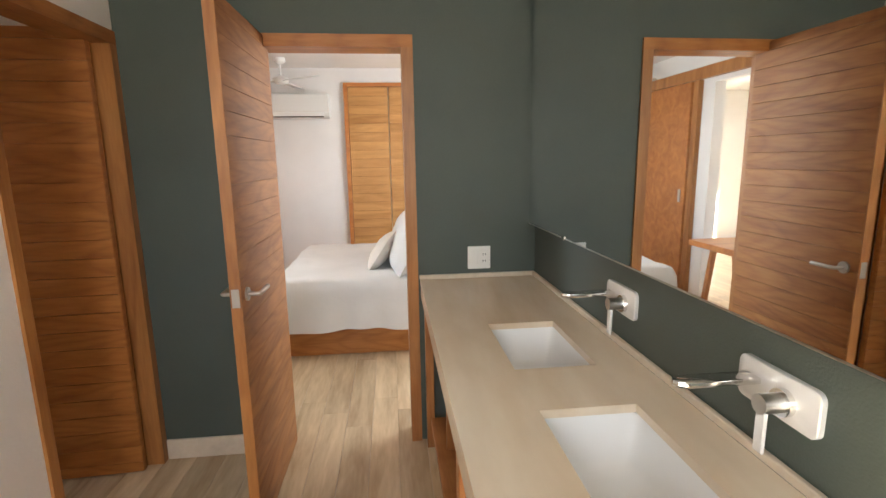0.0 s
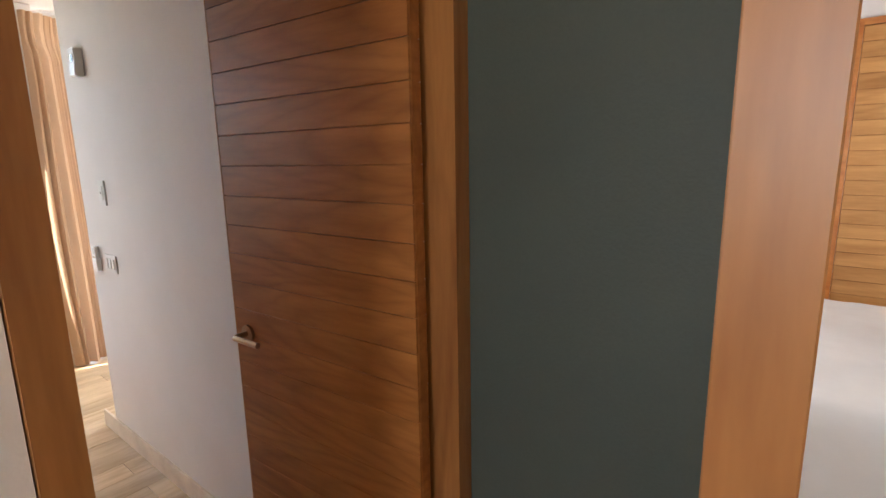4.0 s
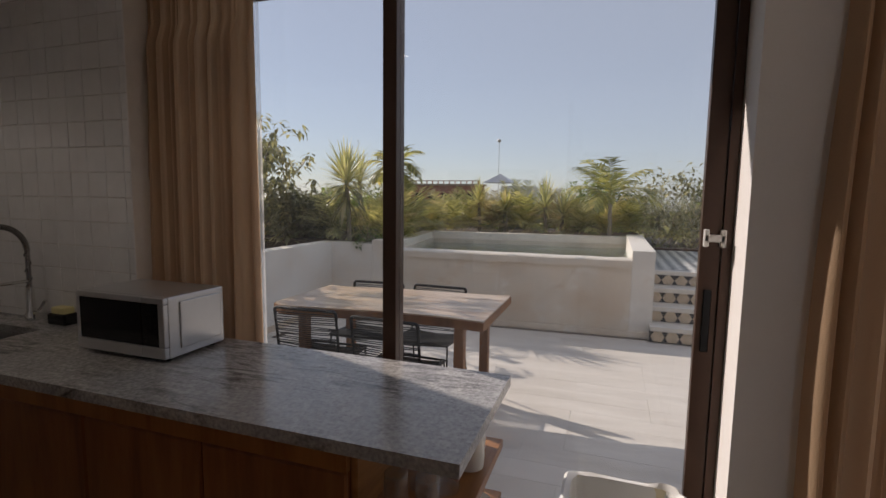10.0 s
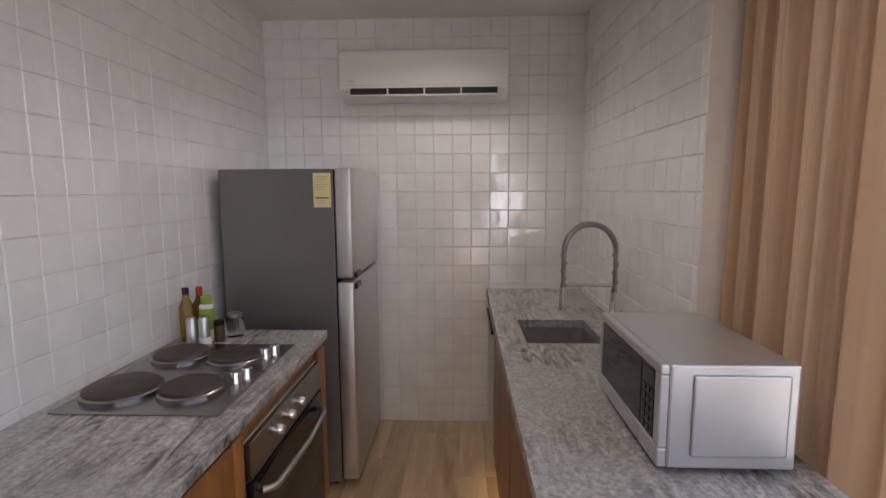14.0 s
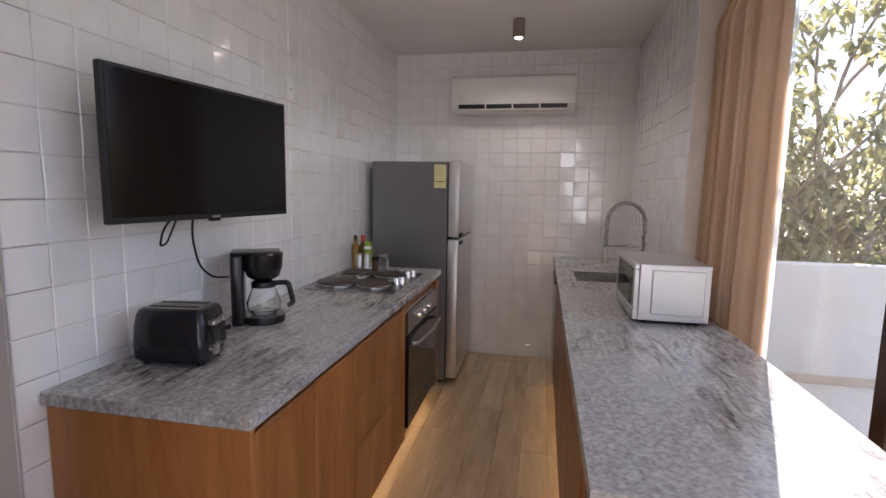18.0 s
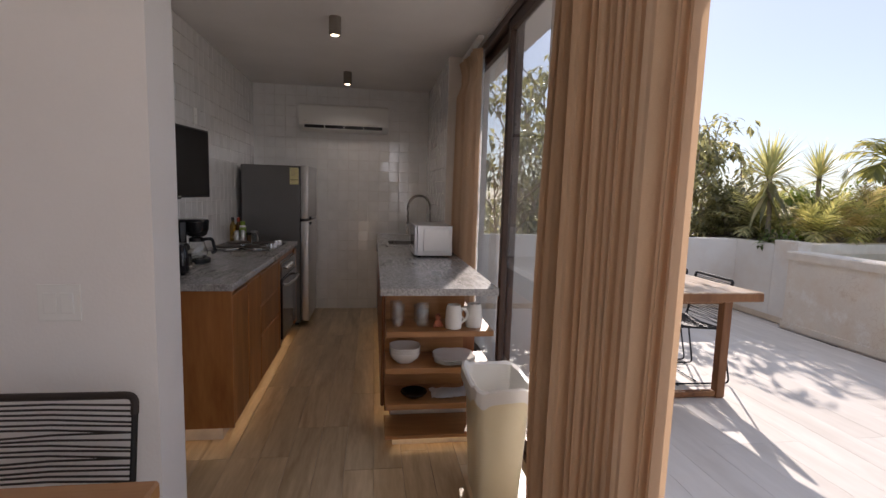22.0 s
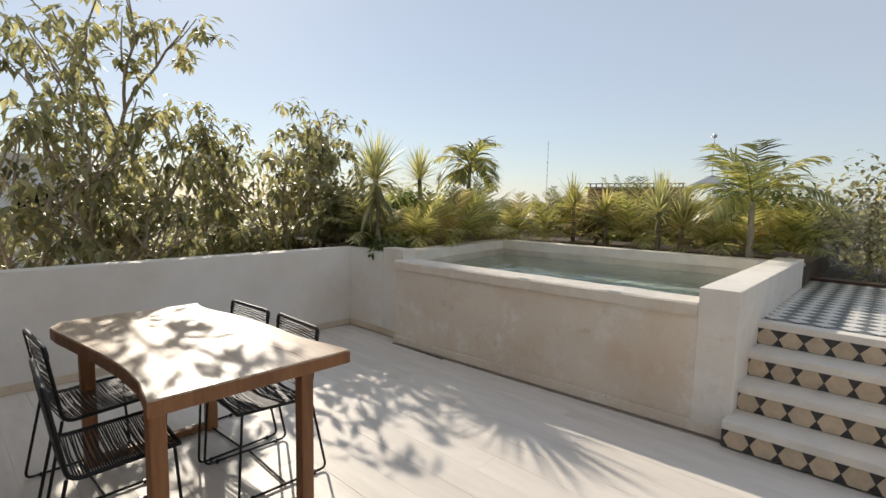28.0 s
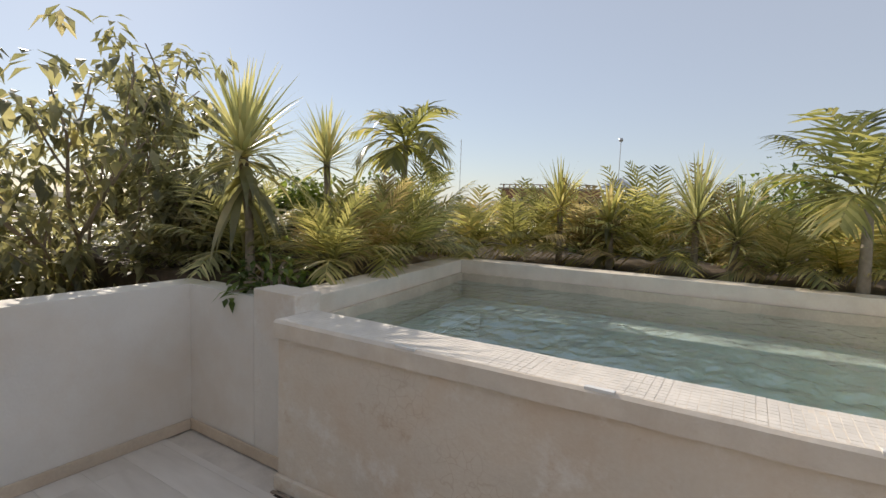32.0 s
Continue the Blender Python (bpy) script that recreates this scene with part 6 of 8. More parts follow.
def cord_chair(label, group, material=None, cord=None):
    """A sled-base chair of round bar wound with cord; its front looks along +x."""
    fm, cm = material or M_BLACKMETAL, cord or M_CORD
    c = thing("cord_chair", (0, 0, 0), label, "chair", group)
    hw = 0.225
    for s in (-1, 1):
        y = s * hw
        pts = round_path([(-0.20, y, 0.80), (-0.145, y, 0.44), (0.24, y, 0.46)], 0.05)
        part("side_rail", tube(pts, 0.009, 8), fm, c, "", True)
        legs = round_path([(0.22, y, 0.455), (0.25, y * 1.04, 0.012), (-0.24, y * 1.04, 0.012), (-0.15, y, 0.45)], 0.04)
        part("sled_leg", tube(legs, 0.007, 8), fm, c, "", True)
        for x in (-0.17, 0.18):
            part("foot", tube([(x, y * 1.04, 0.0), (x, y * 1.04, 0.02)], 0.009, 8), M_BLACKPL, c)
    part("top_rail", tube(round_path([(-0.192, -hw, 0.76), (-0.20, -hw, 0.812), (-0.20, hw, 0.812), (-0.192, hw, 0.76)], 0.035), 0.011, 8), cm, c, "cord-wound top rail", True)
    part("front_rail", tube([(0.24, -hw, 0.46), (0.24, hw, 0.46)], 0.009, 8), fm, c, "", True)
    part("cross_bar", tube([(0.0, -hw * 1.04, 0.012), (0.0, hw * 1.04, 0.012)], 0.006, 8), fm, c, "", True)
    rnd = random.Random(5)
    for i in range(24):
        t = i / 23
        x, z = -0.197 + 0.05 * t, 0.785 - 0.325 * t
        j = rnd.uniform(-0.009, 0.009)
        part("back_cord", tube([(x, -hw, z + j), (x - 0.012, 0, z), (x, hw, z - j)], 0.0034, 5), cm, c)
    for i in range(38):
        x = -0.125 + 0.355 * i / 37
        j = rnd.uniform(-0.005, 0.005)
        part("seat_cord", tube([(x, -hw, 0.452), (x + j, 0, 0.438), (x, hw, 0.452)], 0.0034, 5), cm, c)
    return c


ch0 = cord_chair("black cord chair beside the living room wall", "cord chairs")
ch0.matrix_basis = pose(3.10, -1.15, 0, 0, 0, -91)
dt = thing("dining_table", (2.7, -1.8, 0), "brown wooden dining table in the living room", "table")
part("tabletop", boxes((1.95, -2.25, 0.705, 3.525, -1.285, 0.75), bevel=0.006), M_SHELF, dt)
for x, y in ((2.05, -2.15), (3.38, -2.15), (2.05, -1.40), (3.38, -1.40)):
    part("leg", boxes((x, y, 0, x + 0.06, y + 0.06, 0.705), bevel=0.003), M_FRAME, dt)

# ---- terrace ----
M_SLAB = wood("bleached_table_wood", (0.33, 0.20, 0.12), (0.67, 0.54, 0.41), "y", 0.32, 4.2, 13.0, random_tone=0.05, bump=0.25, coat=0.15)
M_TLEG = wood("table_leg_wood", (0.17, 0.065, 0.022), (0.31, 0.14, 0.052), "z", 0.6, 3.0, 8.0, random_tone=0.06, bump=0.2)

tab = thing("outdoor_table", (6.15, 1.28, 0), "live-edge wooden table on the sunlit terrace", "table")
west = [(5.765, 0.53), (5.80, 0.75), (5.805, 1.0), (5.775, 1.3), (5.735, 1.6), (5.70, 1.85), (5.70, 2.025)]
east = [(6.505, 2.07), (6.47, 1.98), (6.475, 1.80), (6.54, 1.55), (6.57, 1.2), (6.565, 0.9), (6.60, 0.7), (6.625, 0.53)]


def edge_at(pts, y):
    for (xa, ya), (xb, yb) in zip(pts, pts[1:]):
        if min(ya, yb) <= y <= max(ya, yb):
            return xa + (xb - xa) * (y - ya) / (yb - ya)
    return pts[0][0]


ys = [0.53 + 1.5 * i / 14 for i in range(15)]
joints = [lambda y: edge_at(west, y), lambda y: 6.02 + 0.012 * math.sin(y * 2), lambda y: 6.29 - 0.01 * math.sin(y * 3), lambda y: edge_at(east[::-1], y)]
for k in range(3):
    left = [(joints[k](y) + (0.0003 if k else 0), y) for y in ys]
    right = [(joints[k + 1](y) - (0.0003 if k < 2 else 0), y) for y in ys]
    part("plank", prism(left + right[::-1], 0.735, 0.80), M_SLAB, tab)
crack = [(6.33, 1.32), (6.345, 1.18), (6.325, 1.06), (6.37, 0.93), (6.385, 0.80), (6.41, 0.68), (6.40, 0.545)]
part("crack", prism([(x - 0.0022, y) for x, y in crack] + [(x + 0.0022, y) for x, y in crack[::-1]], 0.799, 0.8005), M_TLEG, tab, "dark drying crack in the slab")
rim = [(joints[0](y) - 0.004, y) for y in ys] + [(joints[3](y) + 0.004, y) for y in ys[::-1]]
rim = [(x, 0.53 - 0.004 if y < 0.531 else 2.03 + 0.004 if y > 2.029 else y) for x, y in rim]
part("live_edge", prism(rim, 0.737, 0.791), M_TLEG, tab, "dark reddish live edge")
for y in (0.66, 1.80):
    for x in (5.80, 6.448):
        part("leg", boxes((x, y, 0, x + 0.066, y + 0.066, 0.734), bevel=0.008, seg=2), M_TLEG, tab)
    part("stretcher", boxes((5.867, y + 0.008, 0.008, 6.447, y + 0.058, 0.05), bevel=0.006), M_TLEG, tab)
    part("top_rail", boxes((5.867, y + 0.012, 0.69, 6.447, y + 0.054, 0.734), bevel=0.004), M_TLEG, tab)

chair = cord_chair("black cord chair at the outdoor table", "cord chairs", cord=simple("black_cord", (0.014, 0.014, 0.014), 0.55))
chair.matrix_basis = pose(5.735, 1.07, 0, 0, 0, -3)
copy_thing(chair, pose(5.80, 1.68, 0, 0, 0, 2))
copy_thing(chair, pose(6.505, 1.14, 0, 0, 0, 178))
copy_thing(chair, pose(6.485, 1.67, 0, 0, 0, 183))


def lounge_chair():
    """A low armchair of thin black bar with a woven seat and back; its front looks along -x."""
    c = thing("lounge_chair", (0, 0, 0), "black metal armchair with woven seat on the chequered deck", "chair")
    for s in (-1, 1):
        y = s * 0.255
        part("side_frame", tube(round_path([(-0.27, y, 0.0), (-0.25, y, 0.43), (0.22, y, 0.41), (0.34, y, 0.86)], 0.05), 0.011, 8), M_BLACKMETAL, c, "", True)
        part("rear_leg", tube(round_path([(0.20, y, 0.41), (0.12, y, 0.05), (0.42, y, 0.012)], 0.04), 0.010, 8), M_BLACKMETAL, c, "", True)
        part("armrest", tube(round_path([(0.29, y, 0.66), (0.02, y * 1.04, 0.62), (-0.2, y * 1.04, 0.56), (-0.25, y, 0.43)], 0.08), 0.009, 8), M_BLACKMETAL, c, "", True)
    part("top_rail", tube([(0.34, -0.255, 0.86), (0.34, 0.255, 0.86)], 0.011, 8), M_BLACKMETAL, c, "", True)
    part("front_rail", tube([(-0.25, -0.255, 0.425), (-0.25, 0.255, 0.425)], 0.012, 8), M_BLACKMETAL, c, "", True)
    part("rear_rail", tube([(0.42, -0.255, 0.012), (0.42, 0.255, 0.012)], 0.010, 8), M_BLACKMETAL, c, "", True)
    part("lower_rail", tube([(0.12, -0.255, 0.06), (0.12, 0.255, 0.06)], 0.010, 8), M_BLACKMETAL, c, "", True)
    for i in range(26):
        x = -0.238 + 0.45 * i / 25
        part("seat_band", boxes((x - 0.007, -0.25, 0.417 - 0.02 * i / 25, x + 0.007, 0.25, 0.422 - 0.02 * i / 25)), M_CORD, c)
    for i in range(18):
        t = i / 17
        part("back_band", tube([(0.245 + 0.09 * t, -0.25, 0.49 + 0.35 * t), (0.252 + 0.09 * t, 0, 0.49 + 0.35 * t), (0.245 + 0.09 * t, 0.25, 0.49 + 0.35 * t)], 0.0045, 5), M_CORD, c)
    return c


lounge_chair().matrix_basis = pose(9.70, -2.41, 0.69, 0, 0, -1)

# drain grille
dr = thing("floor_drain", (7.39, 3.23, 0.0), "dark metal drain grille in the terrace floor", "drain")
part("frame", boxes((7.27, 3.20, 0.0, 7.51, 3.265, 0.004)), M_BLACKMETAL, dr)
for i in range(11):
    part("slat", boxes((7.28 + i * 0.021, 3.205, 0.004, 7.29 + i * 0.021, 3.26, 0.006)), M_DARKFRAME, dr)

# pool


def xf(y):
    return 8.70 - 0.04 * (y - 1.0)


M_COPING = mat("worn_coping", (0.72, 0.64, 0.54), 0.7, vary=0.08, scale=5, bump=0.3, fine=90, stain=(0.56, 0.42, 0.29), stain_scale=2.4, stain_amount=0.45)
M_POOLIN = mat("pool_inner_plaster", (0.62, 0.63, 0.56), 0.6, vary=0.08, scale=2.5, bump=0.15, fine=50, stain=(0.62, 0.58, 0.48), stain_scale=1.2, stain_amount=0.5)
M_WATERLINE = mat("stained_waterline_plaster", (0.57, 0.49, 0.385), 0.7, vary=0.14, scale=4, bump=0.3, fine=60, stain=(0.44, 0.345, 0.24), stain_scale=2.2, stain_amount=0.55)
M_POOLFLOOR = mat("pool_floor_plaster", (0.11, 0.42, 0.54), 0.6, vary=0.15, scale=2.5, bump=0.15)


def water_mat():
    m = pane_glass("pool_water", (0.80, 0.93, 0.95))
    n, l = m.node_tree.nodes, m.node_tree.links
    glossy = [k for k in n if k.type == "BSDF_GLOSSY"][0]
    for k in n:
        if k.type == "MATH" and k.operation == "POWER":
            k.inputs[1].default_value = 3.0
        elif k.type == "MATH":
            k.inputs[1].default_value = 1.0
    lwt = [k for k in n if k.type == "LAYER_WEIGHT"][0]
    glossy.inputs["Roughness"].default_value = 0.02
    geo = n.new("ShaderNodeNewGeometry")
    mp = n.new("ShaderNodeMapping")
    mp.inputs["Scale"].default_value = (1.0, 2.2, 1.0)
    l.new(geo.outputs["Position"], mp.inputs[0])
    a = n.new("ShaderNodeTexNoise")
    a.inputs["Scale"].default_value, a.inputs["Detail"].default_value, a.inputs["Distortion"].default_value = 6.5, 5, 1.0
    l.new(mp.outputs[0], a.inputs["Vector"])
    bp = n.new("ShaderNodeBump")
    bp.inputs["Strength"].default_value, bp.inputs["Distance"].default_value = 0.75, 0.02
    l.new(a.outputs[0], bp.inputs["Height"])
    l.new(bp.outputs[0], glossy.inputs["Normal"])
    l.new(bp.outputs[0], lwt.inputs["Normal"])
    return m


pool = thing("plunge_pool", (10.2, 1.2, 0), "raised plunge pool with weathered plaster walls", "pool")
YN, YS = 2.47, -0.415
IN = 0.25
part("front_wall", prism([(xf(YN), YN), (xf(YN) + 0.226, YN), (xf(YS) + 0.226, YS), (xf(YS), YS)][::-1], 0.0, 0.80), M_POOLWALL, pool)
part("plinth", prism([(xf(YN) - 0.028, YN), (xf(YN) - 0.001, YN), (xf(-0.6) - 0.001, -0.64), (xf(-0.6) - 0.028, -0.64)][::-1], 0.0, 0.075, 0.004), M_POOLWALL, pool, "low plaster skirting")
bm = bmesh.new()
n = 40
prev = None
for i in range(n + 1):
    y = YN + (YS - YN) * i / n
    w = 0.004 * noise.noise(Vector((y * 4, 0, 0)))
    x0, x1 = xf(y) - 0.03 + w, xf(y) + IN + 0.004 * noise.noise(Vector((y * 3, 5, 0)))
    ring = [bm.verts.new(c) for c in ((x0 + w, y, 0.788 + w), (x0 - 0.003, y, 0.862), (x0 + 0.01, y, 0.874 + w), (x1 - 0.012, y, 0.874 + w), (x1, y, 0.864), (x1, y, 0.802))]
    if prev:
        for k in range(6):
            bm.faces.new((prev[k], prev[(k + 1) % 6], ring[(k + 1) % 6], ring[k]))
    else:
        bm.faces.new(ring)
    prev = ring
bm.faces.new(prev[::-1])
part("coping", bm, M_COPING, pool, "worn pale coping with chipped edge", True)
mosaic = bmesh.new()
mz = random.Random(8)
for i in range(9):
    for j in range(94):
        y0 = YN - 0.004 - j * 0.0306
        x0 = xf(y0) - 0.012 + i * 0.0282
        if y0 - 0.028 < YS:
            continue
        z = 0.8747 + 0.004 * noise.noise(Vector((y0 * 4, 0, 0))) + mz.uniform(-0.0004, 0.0004)
        hi = [mosaic.verts.new((x0 + a, y0 - b, z)) for a, b in ((0.001, 0.001), (0.0262, 0.001), (0.0262, 0.0285), (0.001, 0.0285))]
        lo = [mosaic.verts.new((x0 + a, y0 - b, z - 0.005)) for a, b in ((0, 0), (0.027, 0), (0.027, 0.0293), (0, 0.0293))]
        mosaic.faces.new(hi)
        for k in range(4):
            mosaic.faces.new((lo[k], lo[(k + 1) % 4], hi[(k + 1) % 4], hi[k]))
mos = part("mosaic", mosaic, mat("pale_mosaic", (0.74, 0.68, 0.60), 0.55, vary=0.1, scale=12, bump=0.15, fine=120), pool, "small worn mosaic tiles on the coping")
mos["kind"] = "stuff"
for y in (1.75, 0.97, 0.2):
    part("coping_inlay", boxes((xf(y) - 0.026, y - 0.1, 0.868, xf(y) - 0.004, y, 0.8795), bevel=0.001), M_MUG, pool, "small white repair tile")
M_ENDW = weathered("white_pool_plaster", (0.75, 0.70, 0.63), (0.62, 0.49, 0.36), (0.80, 0.76, 0.70), (0.55, 0.43, 0.31))
part("end_wall", prism([(xf(YS) - 0.002, YS + 0.001), (xf(-0.6) - 0.004, -0.655), (11.46, -0.655), (11.46, YS + 0.001)], 0.0, 0.98, 0.006), M_ENDW, pool, "white end wall higher than the coping")
part("corner_block", prism([(8.742, 2.80), (8.742, 2.472), (8.92, 2.472), (8.92, 2.80)], 0.0, 0.972, 0.006), M_ENDW, pool, "white corner block")
part("side_wall", prism([(8.921, 2.48), (10.89, 2.735), (10.87, 2.95), (8.921, 2.70)], 0.0, 0.95, 0.005), M_COPING, pool)
part("back_wall", prism([(10.872, 2.95), (10.892, 2.735), (11.22, YS + 0.002), (11.40, YS + 0.002), (11.07, 2.97)], 0.0, 0.955, 0.005), M_COPING, pool)
part("inner_ledge", prism([(10.862, 2.705), (11.195, YS + 0.003), (11.219, YS + 0.003), (10.89, 2.733)][::-1], 0.1, 0.84), M_WATERLINE, pool, "tan stained inner band at the waterline")
part("inner_ledge", prism([(8.96, 2.452), (10.86, 2.70), (10.862, 2.732), (8.96, 2.483)][::-1], 0.1, 0.84), M_WATERLINE, pool, "tan stained inner band at the waterline")
part("inner_lining", prism([(xf(YN) + 0.227, YN - 0.01), (xf(YN) + 0.246, YN - 0.01), (xf(YS) + 0.246, YS + 0.001), (xf(YS) + 0.227, YS + 0.001)][::-1], 0.1, 0.80), M_POOLIN, pool)
part("pool_floor", boxes((8.9, -0.40, 0.04, 11.25, 2.72, 0.1)), M_POOLFLOOR, pool, "teal pool floor")
part("underwater_bench", prism([(10.40, 2.63), (10.855, 2.69), (11.19, YS + 0.003), (10.76, YS + 0.003)][::-1], 0.1, 0.62, 0.008), M_POOLIN, pool, "pale underwater bench along the back")
part("underwater_bench", prism([(8.97, 2.10), (8.97, 2.445), (10.395, 2.625), (10.43, 2.28)][::-1], 0.1, 0.62, 0.008), M_POOLIN, pool, "pale underwater bench along the side")
M_LOUVJ = mat("dirty_joint", (0.30, 0.24, 0.19), 0.9, vary=0.3, scale=9, bump=0.3)


def rippled_water():
    """The water's skin, with small crossing ripples."""
    bm = bmesh.new()
    nu, nv = 120, 150
    a, b, c, d = Vector((xf(YN) + 0.243, 2.462, 0)), Vector((10.864, 2.71, 0)), Vector((11.2, YS + 0.002, 0)), Vector((xf(YS) + 0.243, YS + 0.002, 0))
    rows = []
    for j in range(nv + 1):
        v = j / nv
        row = []
        for i in range(nu + 1):
            p = a.lerp(d, v).lerp(b.lerp(c, v), i / nu)
            z = 0.77 + 0.011 * noise.noise(Vector((p.x * 4.5, p.y * 6.5, 1.0))) + 0.010 * noise.noise(Vector((p.x * 9 + p.y * 3, p.y * 13, 5.0))) + 0.0055 * noise.noise(Vector((p.x * 19, p.y * 24, 9.0)))
            row.append(bm.verts.new((p.x, p.y, z)))
        rows.append(row)
    for j in range(nv):
        for i in range(nu):
            bm.faces.new((rows[j][i], rows[j + 1][i], rows[j + 1][i + 1], rows[j][i + 1]))
    return bm


wat = structure("water", rippled_water(), water_mat(), "rippled blue-green pool water", "water", True)
wat.visible_shadow = False
structure("wall_parapet_return", boxes((8.745, 2.803, 0, 8.90, 3.409, 0.92)), M_TERRWALL, "white parapet return by the pool", "wall")
M_SKIRT = mat("tan_plaster_skirting", (0.62, 0.51, 0.39), 0.8, vary=0.12, scale=4, bump=0.35, fine=60, stain=(0.50, 0.36, 0.24), stain_scale=2.5, stain_amount=0.6)
structure("baseboard_parapet", boxes((4.985, 3.396, 0, 8.73, 3.409, 0.07), bevel=0.004), M_SKIRT, "tan stained plaster skirting of the parapet", "baseboard")
structure("baseboard_return", boxes((8.731, 2.475, 0, 8.7415, 3.409, 0.07), bevel=0.003), M_SKIRT, "tan stained plaster skirting by the pool", "baseboard")
structure("trim_pool_slot", prism([(xf(2.43) - 0.095, 2.43), (xf(2.43) - 0.05, 2.43), (xf(1.75) - 0.05, 1.75), (xf(1.75) - 0.085, 1.75)][::-1], -0.0115, -0.0035), M_BLACKPL, "dark open slot at the pool corner", "trim")
structure("trim_pool_joint", prism([(xf(YN) - 0.05, YN), (xf(YN) - 0.03, YN), (xf(-0.6) - 0.03, -0.64), (xf(-0.6) - 0.05, -0.64)][::-1], -0.011, -0.004), M_LOUVJ, "dark open joint along the pool wall", "trim")

# steps and deck
ST = [(8.665, 0.175), (8.905, 0.35), (9.145, 0.525)]
M_STEP = mat("pale_step_stone", (0.70, 0.65, 0.58), 0.6, vary=0.08, scale=6, bump=0.2, fine=80, stain=(0.58, 0.50, 0.40), stain_scale=3, stain_amount=0.3)
M_CREAM = mat("cream_tile", (0.58, 0.46, 0.33), 0.45, vary=0.12, scale=14, bump=0.1, random_tone=0.08)
M_DARKT = mat("black_tile", (0.045, 0.042, 0.042), 0.4, vary=0.25, scale=18, bump=0.1, random_tone=0.2)
M_WHITET = mat("white_deck_tile", (0.70, 0.68, 0.64), 0.4, vary=0.08, scale=10, bump=0.08, random_tone=0.05)
M_GREYT = mat("grey_deck_tile", (0.13, 0.135, 0.14), 0.4, vary=0.2, scale=10, bump=0.08, random_tone=0.15)
steps = thing("terrace_steps", (9.0, -1.13, 0), "pale stone steps with patterned tile risers", "steps")
YA, YZ = -0.625, -1.66
for i, (x, z) in enumerate(ST):
    part("tread", boxes((x - 0.03, YZ + 0.002, z - 0.055, x + 0.26, YA - 0.002, z), bevel=0.008, seg=2), M_STEP, steps, "")
    part("riser", boxes((x, YZ + 0.002, z - 0.175, x + 0.24, YA - 0.002, z - 0.056)), M_DARKT, steps, "dark riser face")
part("tread", boxes((9.355, YZ + 0.002, 0.645, 9.47, YA - 0.002, 0.695), bevel=0.006, seg=2), M_STEP, steps)
part("riser", boxes((9.385, YZ + 0.002, 0.525, 9.60, YA - 0.002, 0.644)), M_DARKT, steps, "dark riser face")


def lozenge(parent, x, yc, z0, z1, w, top):
    """A cream tile with a cut pointed top and bottom, a hand's breadth wide, on a riser."""
    mid = z0 + (z1 - z0) * 0.45
    pts = [(yc - w / 2, mid), (yc - w * 0.28, z0), (yc + w * 0.28, z0), (yc + w / 2, mid), (yc + w * (0.12 if top else 0.25), z1), (yc - w * (0.12 if top else 0.25), z1)]
    bm = bmesh.new()
    a = [bm.verts.new((x, y, z)) for y, z in pts]
    b = [bm.verts.new((x - 0.004, y, z)) for y, z in pts]
    bm.faces.new(b)
    for k in range(len(pts)):
        j = (k + 1) % len(pts)
        bm.faces.new((a[k], a[j], b[j], b[k]))
    part("tile", bm, M_CREAM, parent)


for x, z in ST + [(9.385, 0.70)]:
    for k in range(7):
        lozenge(steps, x - 0.0005, YA - 0.085 - k * 0.147, z - 0.172, z - 0.058, 0.142, z > 0.6)

deck = thing("raised_deck", (10.5, -3.0, 0), "raised terrace deck with a chequered tile floor", "deck")
DZ = 0.69
part("core", boxes((9.60, YZ, 0, 12.4, -0.62, DZ - 0.012)), M_STEP, deck)
part("core", boxes((8.78, -5.6, 0, 12.4, YZ - 0.004, DZ - 0.012)), M_STEP, deck)
part("edge_band", boxes((8.655, -5.6, 0.555, 8.779, YZ - 0.004, DZ - 0.012), bevel=0.004), M_STEP, deck, "pale stone edge band")
part("side_cheek", boxes((8.70, YZ - 0.19, 0, 8.778, YZ - 0.004, 0.554)), M_TGROUT, deck)
part("side_cheek", boxes((8.70, -3.10, 0, 8.778, -2.86, 0.554)), M_TGROUT, deck)
part("side_cheek", boxes((8.70, -5.6, 0, 8.778, -3.95, 0.554)), M_TGROUT, deck)
# diamonds on the cheeks
for yc0, width in ((YZ - 0.098, 0.18), (-2.98, 0.23)):
    for r in range(8):
        for c in range(-2, 3):
            if (r + c) % 2:
                continue
            yc, zc = yc0 + c * 0.0745, 0.035 + r * 0.0745
            dd = 0.0725
            pts = [(yc - dd, zc), (yc, zc - dd), (yc + dd, zc), (yc, zc + dd)]
            pts = [(min(max(y, yc0 - width / 2), yc0 + width / 2), min(max(z, 0.002), 0.55)) for y, z in pts]
            if len({(round(a, 4), round(b, 4)) for a, b in pts}) < 3:
                continue
            bm = bmesh.new()
            a = [bm.verts.new((8.6995, y, z)) for y, z in pts]
            b = [bm.verts.new((8.6955, y, z)) for y, z in pts]
            try:
                bm.faces.new(b)
                for k in range(4):
                    bm.faces.new((a[k], a[(k + 1) % 4], b[(k + 1) % 4], b[k]))
            except ValueError:
                bm.free()
                continue
            part("tile", bm, M_GREYT if r % 2 else M_WHITET, deck)
